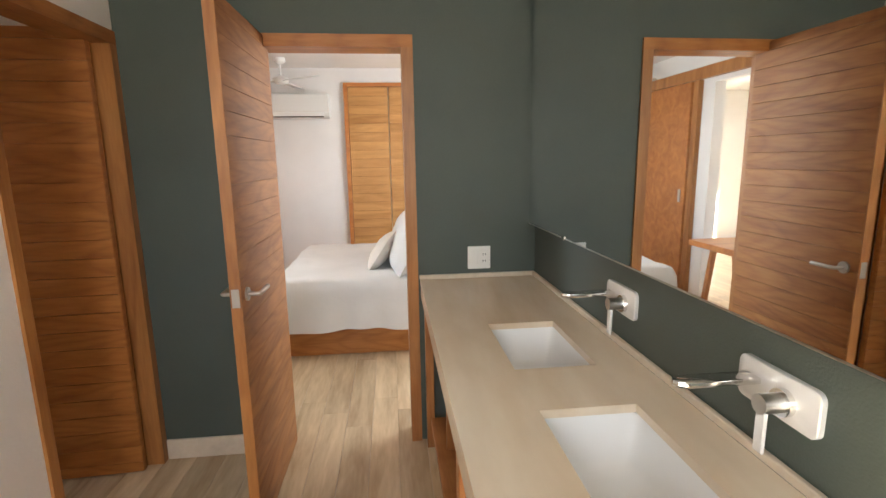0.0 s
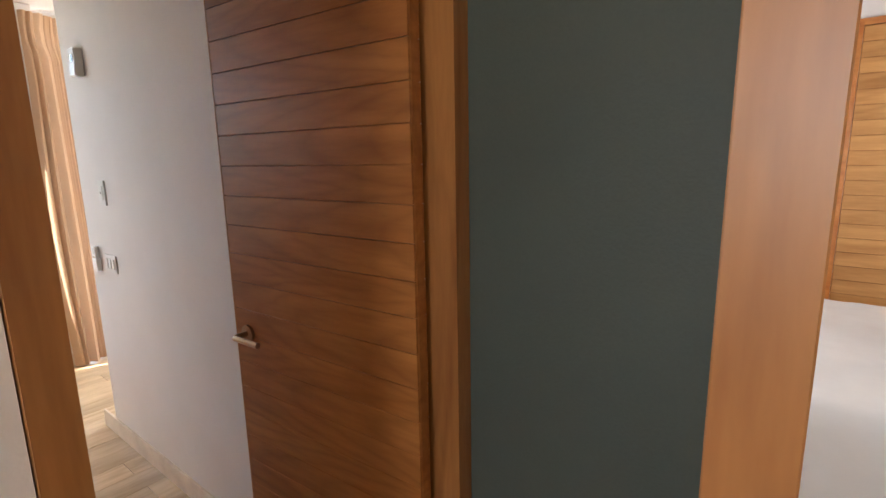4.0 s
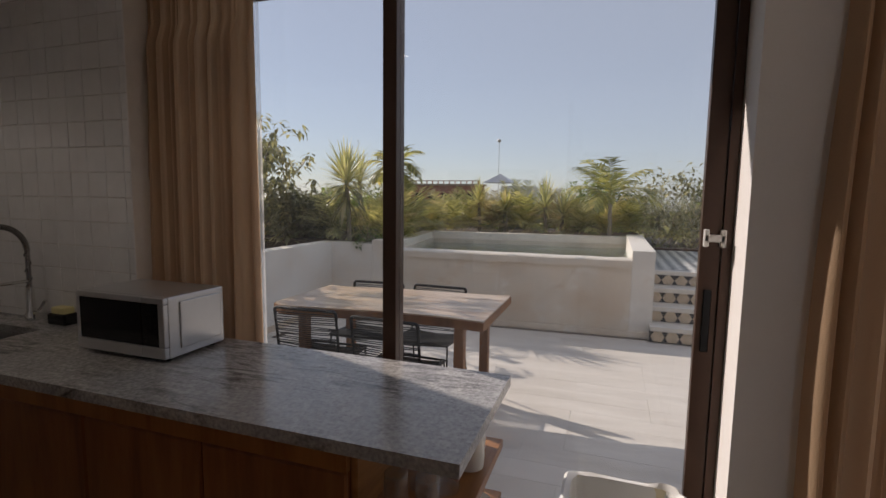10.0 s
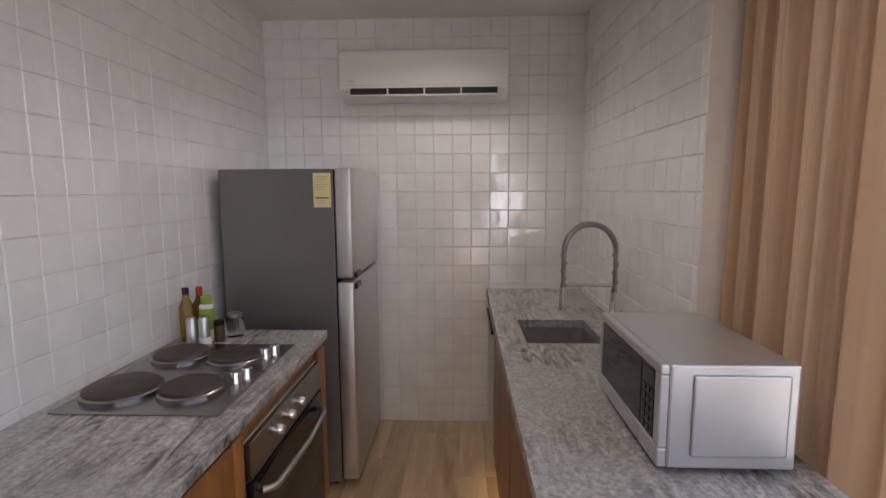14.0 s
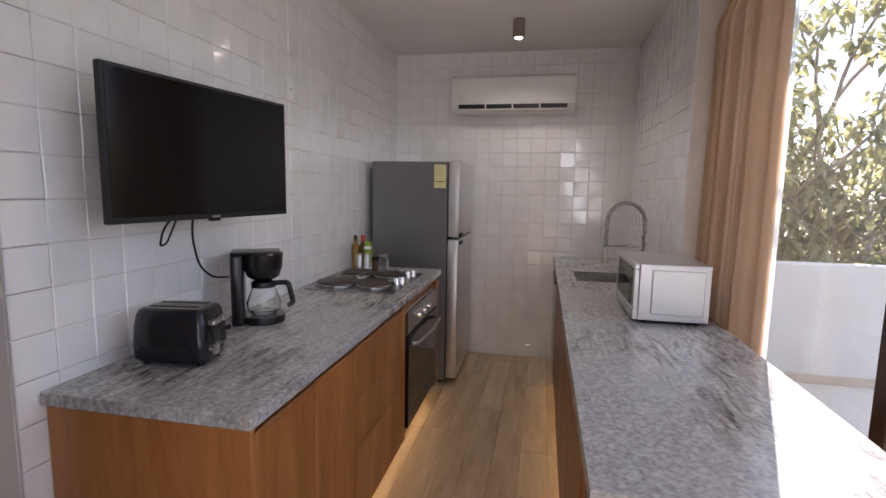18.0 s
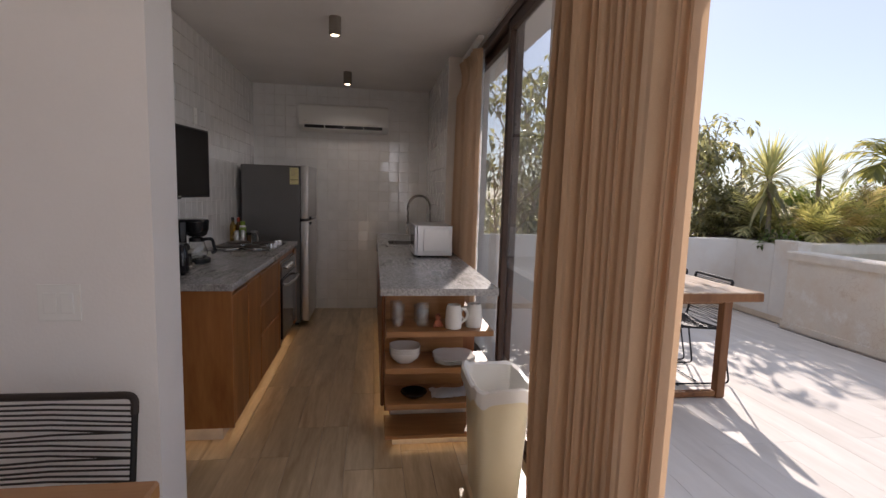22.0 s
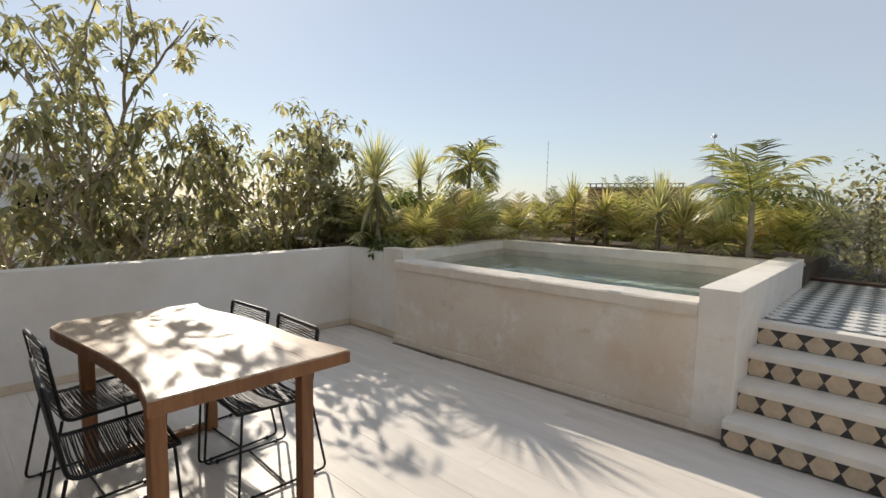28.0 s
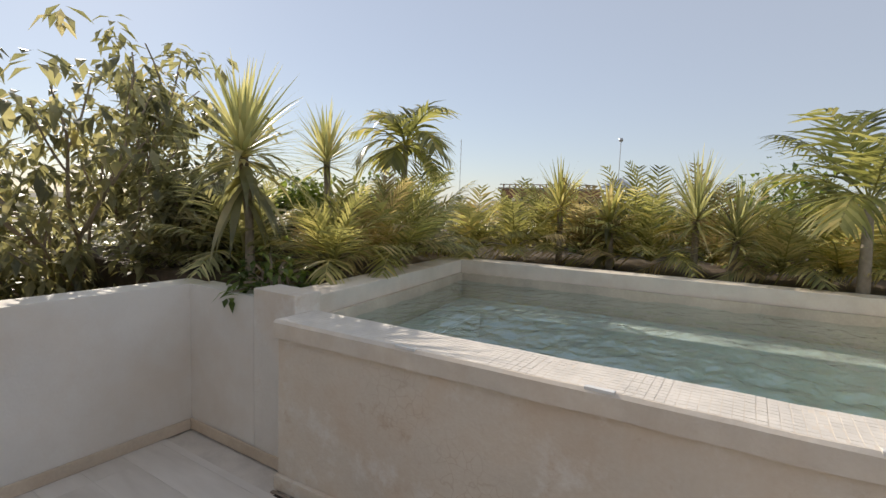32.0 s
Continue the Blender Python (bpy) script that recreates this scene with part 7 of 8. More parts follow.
for k in range(22):
    yc = YZ - 0.15 - k * 0.147
    bm = bmesh.new()
    v = [bm.verts.new(c) for c in ((8.6548, yc - 0.045, 0.562), (8.6548, yc + 0.045, 0.562), (8.6548, yc, 0.60), (8.6515, yc - 0.045, 0.562), (8.6515, yc + 0.045, 0.562), (8.6515, yc, 0.60))]
    bm.faces.new(v[3:])
    for i in range(3):
        bm.faces.new((v[i], v[(i + 1) % 3], v[3 + (i + 1) % 3], v[3 + i]))
    part("tile", bm, M_DARKT, deck)


def deck_tiles():
    """Square tiles laid on the diagonal; the nearest are parts, the rest one mesh for each colour."""
    s = 0.105
    h = s * math.sqrt(2) / 2
    rest = {0: bmesh.new(), 1: bmesh.new()}
    me = {}
    for c, m in ((0, M_WHITET), (1, M_GREYT)):
        bm = bmesh.new()
        w = h - 0.0015
        lo = [bm.verts.new(p) for p in ((-w, 0, 0), (0, -w, 0), (w, 0, 0), (0, w, 0))]
        hi = [bm.verts.new(p) for p in ((-w + 0.001, 0, 0.01), (0, -w + 0.001, 0.01), (w - 0.001, 0, 0.01), (0, w - 0.001, 0.01))]
        bm.faces.new(hi)
        for k in range(4):
            bm.faces.new((lo[k], lo[(k + 1) % 4], hi[(k + 1) % 4], hi[k]))
        me[c] = mesh_of(bm, "tile", m)
    made = 0
    for r in range(-40, 40):
        for c in range(0, 60):
            x, y = 8.73 + c * h, -1.16 + r * h
            if (r + c) % 2:
                continue
            if not ((8.73 <= x <= 12.3 and -5.5 <= y <= YZ - 0.06) or (9.54 <= x <= 12.3 and YZ - 0.06 < y <= -0.70)):
                continue
            col = r % 2
            if x < 10.2 and -3.4 < y and made < 280:
                ob = new("tile", me[col])
                ob.parent = deck
                ob.matrix_parent_inverse = deck.matrix_basis.inverted()
                ob.location = (x, y, DZ - 0.0115)
                made += 1
            else:
                bm = rest[col]
                w = h - 0.0015
                v = [bm.verts.new((x + a, y + b, DZ - 0.0015)) for a, b in ((-w, 0), (0, -w), (w, 0), (0, w))]
                u = [bm.verts.new((x + a, y + b, DZ - 0.0115)) for a, b in ((-w, 0), (0, -w), (w, 0), (0, w))]
                bm.faces.new(v)
                for k in range(4):
                    bm.faces.new((u[k], u[(k + 1) % 4], v[(k + 1) % 4], v[k]))
    for c, m in ((0, M_WHITET), (1, M_GREYT)):
        o = part("tile_field", rest[c], m, deck, "many diagonal deck tiles further back")
        o["kind"] = "stuff"


deck_tiles()

M_LOUV = wood("louvre_wood", (0.12, 0.045, 0.022), (0.24, 0.105, 0.05), "y", 0.55, 3.0, 8.0, random_tone=0.08)
lv = thing("louvre_cupboard", (8.72, -2.35, 0), "pair of brown louvred cupboard doors under the deck", "cupboard")
part("frame", boxes((8.705, -2.858, 0.005, 8.74, -1.853, 0.03)), M_LOUV, lv)
part("frame", boxes((8.705, -2.858, 0.53, 8.74, -1.853, 0.553)), M_LOUV, lv)
for y0, y1 in ((-2.35, -1.868), (-2.842, -2.358)):
    d = part("door", boxes((8.70, y0, 0.032, 8.735, y0 + 0.07, 0.528), bevel=0.003), M_LOUV, lv)
    part("stile", boxes((8.70, y1 - 0.07, 0.032, 8.735, y1, 0.528), bevel=0.003), M_LOUV, d)
    part("rail", boxes((8.702, y0 + 0.07, 0.032, 8.735, y1 - 0.07, 0.10), bevel=0.002), M_LOUV, d)
    part("rail", boxes((8.702, y0 + 0.07, 0.46, 8.735, y1 - 0.07, 0.528), bevel=0.002), M_LOUV, d)
    for i in range(7):
        z = 0.108 + i * 0.05
        bm = bmesh.new()
        v = [bm.verts.new(c) for c in ((8.703, y0 + 0.068, z), (8.709, y0 + 0.068, z - 0.003), (8.733, y0 + 0.068, z + 0.046), (8.727, y0 + 0.068, z + 0.049),
                                       (8.703, y1 - 0.068, z), (8.709, y1 - 0.068, z - 0.003), (8.733, y1 - 0.068, z + 0.046), (8.727, y1 - 0.068, z + 0.049))]
        for q in ((0, 1, 2, 3), (7, 6, 5, 4), (0, 4, 5, 1), (1, 5, 6, 2), (2, 6, 7, 3), (3, 7, 4, 0)):
            bm.faces.new([v[k] for k in q])
        part("slat", bm, M_LOUV, d)
    for z in (0.11, 0.44):
        yh = y1 - 0.004 if y1 > -2 else y0 - 0.004
        part("hinge", boxes((8.695, yh, z, 8.70, yh + 0.012, z + 0.06)), M_BLACKMETAL, d)

# glass rail at the back of the deck
gr = thing("glass_railing", (12.2, -3.0, 0.69), "frameless clear glass railing behind the deck", "railing")
for y0, y1 in ((-1.9, -0.72), (-3.15, -1.95), (-4.4, -3.2), (-5.55, -4.45)):
    g = part("panel", boxes((12.19, y0, DZ, 12.202, y1, 1.62)), M_GLASS, gr)
    g.visible_shadow = False
part("post", boxes((12.25, -1.95, DZ, 12.37, -1.83, 1.72), bevel=0.004), M_STEP, gr, "pale square post")
part("kerb", boxes((12.1, -5.55, DZ, 12.30, -0.62, DZ + 0.03)), M_DARKFRAME, gr, "dark base channel")

# ---- planting ----
M_SOIL = mat("planter_soil", (0.09, 0.065, 0.045), 0.95, vary=0.35, scale=8, bump=0.5, fine=30)
structure("planter_bed_back", boxes((11.47, -0.66, 0.0, 15.5, 6.0, 0.90), (12.42, -7, 0, 15.5, -0.665, 0.66)), M_SOIL, "dark planter soil behind the pool", "planter")
structure("planter_bed_north", prism([(8.95, 2.72), (10.86, 2.965), (11.06, 2.985), (11.08, 2.97), (11.41, -0.40), (11.465, -0.40), (11.465, 6.0), (8.95, 6.0)], 0.0, 0.90), M_SOIL, "dark planter soil beside the pool", "planter")
structure("planter_kerb", prism([(11.405, -0.655), (11.58, -0.655), (11.25, 3.0), (11.075, 2.975)], 0.901, 0.93), M_COPING, "pale kerb behind the pool rim", "kerb")

def nearer(p):
    """Draws a planting spot behind the pool up to the kerb."""
    return (6.4 + (p[0] - 6.4) * 0.915, -0.3 + (p[1] + 0.3) * 0.915, 0.90)


def foliage(name, tones, sun_through=0.45, rough=0.42, patch=2.2):
    """Leaves: four tones that drift from clump to clump and from leaf to leaf, a little light passing through."""
    m = bpy.data.materials.new(name)
    m.use_nodes = True
    nt = m.node_tree
    n, l = nt.nodes, nt.links
    b = n["Principled BSDF"]
    b.inputs["Roughness"].default_value = rough
    geo = n.new("ShaderNodeNewGeometry")
    nz = n.new("ShaderNodeTexNoise")
    nz.inputs["Scale"].default_value, nz.inputs["Detail"].default_value = patch, 3
    l.new(geo.outputs["Position"], nz.inputs["Vector"])
    half = n.new("ShaderNodeMath")
    half.operation, half.inputs[1].default_value = "MULTIPLY_ADD", 1.5
    shift = n.new("ShaderNodeMath")
    shift.operation, shift.inputs[1].default_value, shift.inputs[2].default_value = "MULTIPLY_ADD", 0.55, -0.52
    l.new(geo.outputs["Random Per Island"], shift.inputs[0])
    l.new(nz.outputs[0], half.inputs[0])
    l.new(shift.outputs[0], half.inputs[2])
    r = n.new("ShaderNodeValToRGB")
    e = r.color_ramp.elements
    e[0].position, e[0].color = 0.12, (*tones[0], 1)
    e[1].position, e[1].color = 0.95, (*tones[3], 1)
    for p, c in ((0.42, tones[1]), (0.72, tones[2])):
        r.color_ramp.elements.new(p).color = (*c, 1)
    l.new(half.outputs[0], r.inputs[0])
    l.new(r.outputs[0], b.inputs["Base Color"])
    tr, mx = n.new("ShaderNodeBsdfTranslucent"), n.new("ShaderNodeMixShader")
    br = n.new("ShaderNodeMixRGB")
    br.blend_type, br.inputs[0].default_value = "MULTIPLY", 1.0
    br.inputs[2].default_value = (1.8, 1.75, 1.2, 1)
    l.new(r.outputs[0], br.inputs[1])
    l.new(br.outputs[0], tr.inputs[0])
    mx.inputs[0].default_value = sun_through
    l.new(b.outputs[0], mx.inputs[1])
    l.new(tr.outputs[0], mx.inputs[2])
    l.new(mx.outputs[0], n["Material Output"].inputs[0])
    return m


M_LEAF = foliage("tree_leaf", ((0.115, 0.115, 0.068), (0.225, 0.22, 0.13), (0.37, 0.35, 0.215), (0.53, 0.465, 0.31)), 0.5)
M_PALM = foliage("palm_leaf", ((0.135, 0.14, 0.062), (0.30, 0.295, 0.122), (0.50, 0.455, 0.215), (0.64, 0.52, 0.32)), 0.5, 0.34)
M_YUCCA = foliage("striped_leaf", ((0.168, 0.185, 0.095), (0.358, 0.358, 0.19), (0.582, 0.538, 0.314), (0.694, 0.616, 0.403)), 0.46)
M_HEDGE = foliage("hedge_leaf", ((0.06, 0.09, 0.025), (0.13, 0.185, 0.045), (0.22, 0.27, 0.07), (0.30, 0.32, 0.11)), 0.48)
M_PALMGREEN = foliage("green_palm_leaf", ((0.105, 0.112, 0.045), (0.225, 0.23, 0.083), (0.38, 0.36, 0.15), (0.57, 0.47, 0.20)), 0.5, 0.3)
M_DRYPALM = foliage("half_dry_palm_leaf", ((0.17, 0.13, 0.07), (0.34, 0.265, 0.14), (0.51, 0.415, 0.235), (0.65, 0.53, 0.34)), 0.4, 0.36)
M_BARK = mat("grey_bark", (0.36, 0.28, 0.21), 0.85, vary=0.25, scale=14, bump=0.5, fine=40)
M_PTRUNK = mat("ringed_palm_trunk", (0.30, 0.25, 0.19), 0.8, vary=0.2, scale=18, bump=0.4, fine=30)


class Leaves:
    """Collects leaf blades for one mesh."""

    def __init__(self):
        self.v, self.f = [], []

    def leaf(self, p, d, up, length, width, droop=0.25, fold=0.12):
        """A pointed leaf of two folded halves."""
        d = d.normalized()
        s = d.cross(up)
        s = s.normalized() if s.length > 1e-4 else d.orthogonal().normalized()
        n = s.cross(d)
        k = len(self.v)
        mid = p + d * length * 0.5 - n * length * droop * 0.25
        tip = p + d * length - n * length * droop
        a, b = mid + s * width / 2 + n * width * fold, mid - s * width / 2 + n * width * fold
        self.v += [p[:], a[:], mid[:], b[:], tip[:]]
        self.f += [(k, k + 1, k + 2), (k, k + 2, k + 3), (k + 1, k + 4, k + 2), (k + 2, k + 4, k + 3)]

    def strap(self, p, d, up, length, width, droop, seg=5):
        """A long narrow blade that bends over."""
        d = d.normalized()
        s = d.cross(up)
        s = s.normalized() if s.length > 1e-4 else d.orthogonal().normalized()
        k = len(self.v)
        q = p.copy()
        for i in range(seg + 1):
            t = i / seg
            w = width * (0.55 + 0.9 * t if t < 0.4 else 0.95 * (1 - t) / 0.6 + 0.02)
            self.v += [(q + s * w / 2)[:], (q - s * w / 2)[:]]
            d = (d + Vector((0, 0, -droop / seg * (0.4 + t)))).normalized()
            q = q + d * length / seg
        for i in range(seg):
            a = k + 2 * i
            self.f.append((a, a + 1, a + 3, a + 2))

    def frond(self, p, d, length, pairs, leaf_len, width, droop, rnd, limp=0.45):
        """A feathered palm frond; gives back its rib line."""
        d = d.normalized()
        q = p.copy()
        line = [q.copy()]
        up = Vector((0, 0, 1))
        for i in range(pairs):
            t = i / pairs
            d = (d + Vector((0, 0, -droop / pairs * (0.3 + 1.4 * t)))).normalized()
            q = q + d * length / pairs
            line.append(q.copy())
            s = d.cross(up)
            s = s.normalized() if s.length > 1e-4 else d.orthogonal().normalized()
            if t > 0.12:
                ll = leaf_len * math.sin(math.pi * min(1, 0.15 + 0.85 * t)) ** 0.6
                for sg in (1, -1):
                    w = (s * sg * 0.7 + d * 0.75 + Vector((0, 0, rnd.uniform(-0.3, 0.12)))).normalized()
                    self.strap(q, w, s.cross(d), ll * rnd.uniform(0.85, 1.1), width, limp * rnd.uniform(0.5, 1.6), 3)
        return line

    def mesh(self, name, material):
        me = bpy.data.meshes.new(name)
        me.from_pydata(self.v, [], self.f)
        me.materials.append(material)
        return me


def add_leaves(parent, leaves, material, name="crown", label=""):
    ob = new(name, leaves.mesh(name, material))
    ob.parent = parent
    ob.matrix_parent_inverse = parent.matrix_basis.inverted()
    if label:
        ob["label"] = label
    return ob


def broad_tree(at, height, spread, leaves_n, seed, label, leaf=0.17, lean=(0, 0), clear=0.25, leafmat=None, depth=4, droop=0.5, dense=1.0):
    """A branching tree with clusters of hanging pointed leaves at its twig ends."""
    rnd = random.Random(seed)
    t = thing("tree", at, label, "tree")
    wood_bm = bmesh.new()
    tips = []

    def grow(p, d, length, r, level):
        q = p.copy()
        pts, dd = [q.copy()], d.copy()
        for _ in range(4):
            dd = (dd + Vector((rnd.uniform(-1, 1), rnd.uniform(-1, 1), rnd.uniform(-0.3, 0.6))) * 0.16).normalized()
            if q.y + dd.y * length / 2 < 4.1:
                dd.y = abs(dd.y)
            q = q + dd * length / 4
            pts.append(q.copy())
        tube(pts, r, 6 if level < 2 else 4, wood_bm, radii=[r * (1 - 0.1 * i) for i in range(5)])
        if level >= depth:
            tips.append((q, dd))
            tips.append((pts[2], dd))
            return
        if level >= depth - 1:
            tips.append((q, dd))
        for k in range(3 if level else 4):
            a = rnd.uniform(0, 2 * math.pi)
            side = Vector((math.cos(a), math.sin(a), rnd.uniform(0.0, 0.5)))
            nd = (dd * rnd.uniform(0.5, 0.9) + side * spread * rnd.uniform(0.6, 1.0)).normalized()
            grow(pts[-1] if k < 2 else pts[rnd.choice((2, 3))], nd, length * rnd.uniform(0.58, 0.78), r * 0.58, level + 1)

    base = Vector(at)
    grow(base, Vector((lean[0], lean[1], 1)).normalized(), height * 0.36, height * 0.013 + 0.016, 0)
    part("trunk", wood_bm, M_BARK, t, "grey branching trunk and limbs", True)
    lv_ = Leaves()
    zmin = at[2] + height * clear
    tips = [x for x in tips if x[0].z > zmin and x[0].y > 3.72] or tips
    for k in range(leaves_n // 8):
        p, d = tips[k % len(tips)]
        p = p + Vector((rnd.gauss(0, 1), rnd.gauss(0, 1), rnd.gauss(0, 0.8))) * 0.16 * dense
        turn, hang = rnd.uniform(0, 6.28), rnd.uniform(0.1, 1.3)
        for j in range(8):
            a = turn + j * 2.4 + rnd.uniform(-0.5, 0.5)
            w = Vector((math.cos(a), math.sin(a), -hang * rnd.uniform(-0.3, 1.4)))
            lv_.leaf(p + w * 0.02 + d * (0.018 * (j - 4)), w, Vector((0, 0, 1)), leaf * rnd.uniform(0.7, 1.2), leaf * rnd.uniform(0.34, 0.46), droop * rnd.uniform(0.4, 1.2))
    add_leaves(t, lv_, leafmat or M_LEAF, label="crown of pointed green leaves")
    return t


broad_tree((6.85, 6.15, -3.5), 7.5, 0.62, 3300, 11, "tall airy tree with drooping leaves beyond the parapet", 0.17, (-0.16, 0.0), 0.5)
broad_tree((8.6, 6.1, -3.5), 6.7, 0.5, 3900, 23, "leafy tree with drooping leaves beyond the parapet", 0.165, (0.02, 0.0), 0.5)
broad_tree((9.1, 5.75, -3.5), 6.2, 0.42, 5200, 35, "dense dark green tree beyond the parapet", 0.17, (0.0, 0.0), 0.55, dense=1.2)
broad_tree((4.6, 6.6, -3.5), 7.4, 0.75, 3400, 47, "airy tree with drooping leaves beyond the parapet", 0.14, (0.0, 0.0), 0.5)
broad_tree((7.0, 5.5, -3.5), 5.6, 0.7, 1900, 59, "low bushy tree just beyond the parapet", 0.145, (0, 0), 0.5)
broad_tree((8.2, 5.3, -3.5), 5.0, 0.7, 5200, 61, "low bushy tree just beyond the parapet", 0.145, (0, 0), 0.5)


def yucca(at, stem, n, length, width, seed, label, droop=0.9, material=None, skirt=0):
    """A bare stem with a rosette of strap leaves, and older leaves hanging below."""
    rnd = random.Random(seed)
    t = thing("yucca", at, label, "plant")
    b = Vector(at)
    top = b + Vector((rnd.uniform(-0.05, 0.05), rnd.uniform(-0.05, 0.05), stem))
    part("stem", tube([b - Vector((0, 0, 0.05)), b.lerp(top, 0.5) + Vector((0.02, 0, 0)), top], 0.03, 8, radii=[0.034, 0.028, 0.03]), M_PTRUNK, t, "thin ringed stem", True)
    lv_ = Leaves()
    for k in range(n):
        a, f = k * 2.39996, k / n
        el = radians(86 - 100 * f ** 0.9)
        d = Vector((math.cos(a) * math.cos(el), math.sin(a) * math.cos(el), math.sin(el)))
        lv_.strap(top + Vector((0, 0, -0.1 * f)), d, Vector((0, 0, 1)), length * rnd.uniform(0.75, 1.1), width, droop * rnd.uniform(0.3, 1.0))
    if skirt:
        sk = Leaves()
        for k in range(skirt):
            a, f = k * 2.39996, rnd.random()
            d = Vector((math.cos(a) * (1.0 - 0.5 * f), math.sin(a) * (1.0 - 0.5 * f), 0.45 - 1.1 * f))
            sk.strap(top + Vector((0, 0, -0.04 - 0.28 * f)), d, Vector((0, 0, 1)), length * rnd.uniform(0.75, 1.05), width * 1.75, 1.7, 7)
        add_leaves(t, sk, M_LEAF, "old_leaves", "broad drooping older leaves")
    add_leaves(t, lv_, material or M_YUCCA, label="rosette of striped sword-shaped leaves")
    return t


yucca((9.13, 3.35, 0.84), 0.95, 150, 0.58, 0.036, 1, "tall yucca with a spiky crown beside the pool", 0.7, None, 45)
yucca((10.2, 3.75, 0.84), 1.0, 110, 0.50, 0.03, 2, "yucca with a spiky crown in the planter", 0.6)
yucca(nearer((12.3, 1.05)), 0.55, 120, 0.55, 0.026, 3, "yellowish striped yucca behind the pool", 0.6)
yucca(nearer((12.25, 0.75)), 0.4, 110, 0.5, 0.026, 4, "yellowish striped yucca behind the pool", 0.6)
yucca(nearer((12.25, 2.35)), 0.6, 90, 0.45, 0.03, 5, "young yucca behind the pool", 0.7, M_PALM)
yucca(nearer((12.2, 1.8)), 0.45, 60, 0.45, 0.045, 6, "broad-leaved striped plant behind the pool", 1.0, M_PALM, 10)
yucca((9.75, 3.35, 0.84), 0.25, 90, 0.5, 0.028, 7, "low striped plant in the planter", 0.9, M_PALM)


def palm(at, stem, fronds, length, seed, label, leaf_len=0.32, lean=(0, 0), droop=1.0, material=None, r=0.05, up=75, low=-10, pairs=22, blade=0.021, limp=0.45):
    rnd = random.Random(seed)
    t = thing("palm", at, label, "palm")
    b = Vector(at)
    top = b + Vector((lean[0], lean[1], stem))
    if stem > 0.15:
        pts = [b - Vector((0, 0, 0.05))] + [b.lerp(top, k / 6) for k in range(1, 7)]
        part("trunk", tube(pts, r, 10, radii=[r * (1.15 - 0.06 * k) for k in range(7)]), M_PTRUNK, t, "ringed pale trunk", True)
    lv_ = Leaves()
    ribs = bmesh.new()
    for k in range(fronds):
        a = k * 2.39996 + rnd.uniform(-0.2, 0.2)
        el = radians(up - (up - low) * (k / fronds))
        d = Vector((math.cos(a) * math.cos(el), math.sin(a) * math.cos(el), math.sin(el)))
        line = lv_.frond(top, d, length * rnd.uniform(0.8, 1.1), pairs, leaf_len, blade, droop * rnd.uniform(0.7, 1.3), rnd, limp)
        tube(line[::3], 0.006, 4, ribs, radii=[0.009 - 0.001 * j for j in range(len(line[::3]))])
    part("rib", ribs, M_PALM, t, "bundle of frond ribs")
    add_leaves(t, lv_, material or M_PALM, label="arching feathered fronds")
    return t


palm((11.47, -0.16, 0.90), 0.66, 12, 0.80, 6, "palm with arching fronds behind the pool", 0.42, (0.03, 0.02), 1.25, M_PALMGREEN, r=0.036, up=72, low=4, pairs=22, blade=0.034, limp=0.9)
palm((10.97, 3.50, 0.90), 1.1, 15, 0.62, 5, "small palm with dark drooping fronds in the planter", 0.34, (0.05, 0.0), 1.8, M_PALMGREEN, r=0.035, pairs=15, blade=0.04, limp=0.9)
for k, (x, y) in enumerate(((9.6, 3.05), (10.15, 3.15), (10.6, 3.25), (11.2, 3.55), (11.9, 3.2), (12.3, 2.9), (12.35, 2.1), (12.4, 1.45), (12.4, 0.35), (12.45, -0.05), (12.5, 2.6), (12.7, 0.9), (12.6, -0.45), (9.35, 3.75), (11.5, 3.9), (12.6, 1.7))):
    palm((x, y, 0.90) if x < 10.5 else nearer((x, y)), 0.1, 15, 0.60 + 0.09 * (k % 4), 20 + k, "low clump of feathery areca fronds in the planter", 0.27, (0, 0), 0.9, (M_PALM, M_DRYPALM, M_PALMGREEN, M_YUCCA, M_PALM)[k % 5], up=82, low=8)


def shrub(at, sx, sy, sz, n, seed, label, material, leaf=0.13):
    """A bush: leaves gathered in clumps round many short stems."""
    rnd = random.Random(seed)
    t = thing("shrub", at, label, "shrub")
    b = Vector(at)
    stems = bmesh.new()
    clumps = []
    for k in range(26):
        a, rr = rnd.uniform(0, 6.28), math.sqrt(rnd.random())
        q = b + Vector((math.cos(a) * rr * sx, math.sin(a) * rr * sy, sz * rnd.uniform(0.35, 1.0) * (1 - 0.45 * rr * rr)))
        tube([b + Vector((math.cos(a) * 0.1, math.sin(a) * 0.1, -0.05)), b.lerp(q, 0.55) + Vector((0, 0, 0.05)), q], 0.008, 4, stems)
        clumps.append(q)
    part("stem", stems, M_BARK, t, "bundle of thin brown stems")
    lv_ = Leaves()
    for k in range(n):
        c = clumps[k % len(clumps)]
        o = Vector((rnd.gauss(0, 1) * sx, rnd.gauss(0, 1) * sy, rnd.gauss(0, 0.8) * sz)) * 0.17
        p = c + o
        if p.z < b.z + 0.02:
            p.z = b.z + 0.02 + rnd.random() * 0.1
        a = rnd.uniform(0, 6.28)
        lv_.leaf(p, Vector((math.cos(a), math.sin(a), rnd.uniform(-0.6, 0.6))), Vector((0, 0, 1)), leaf * rnd.uniform(0.7, 1.3), leaf * 0.4, 0.4)
    add_leaves(t, lv_, material, label="mass of small green leaves")
    return t


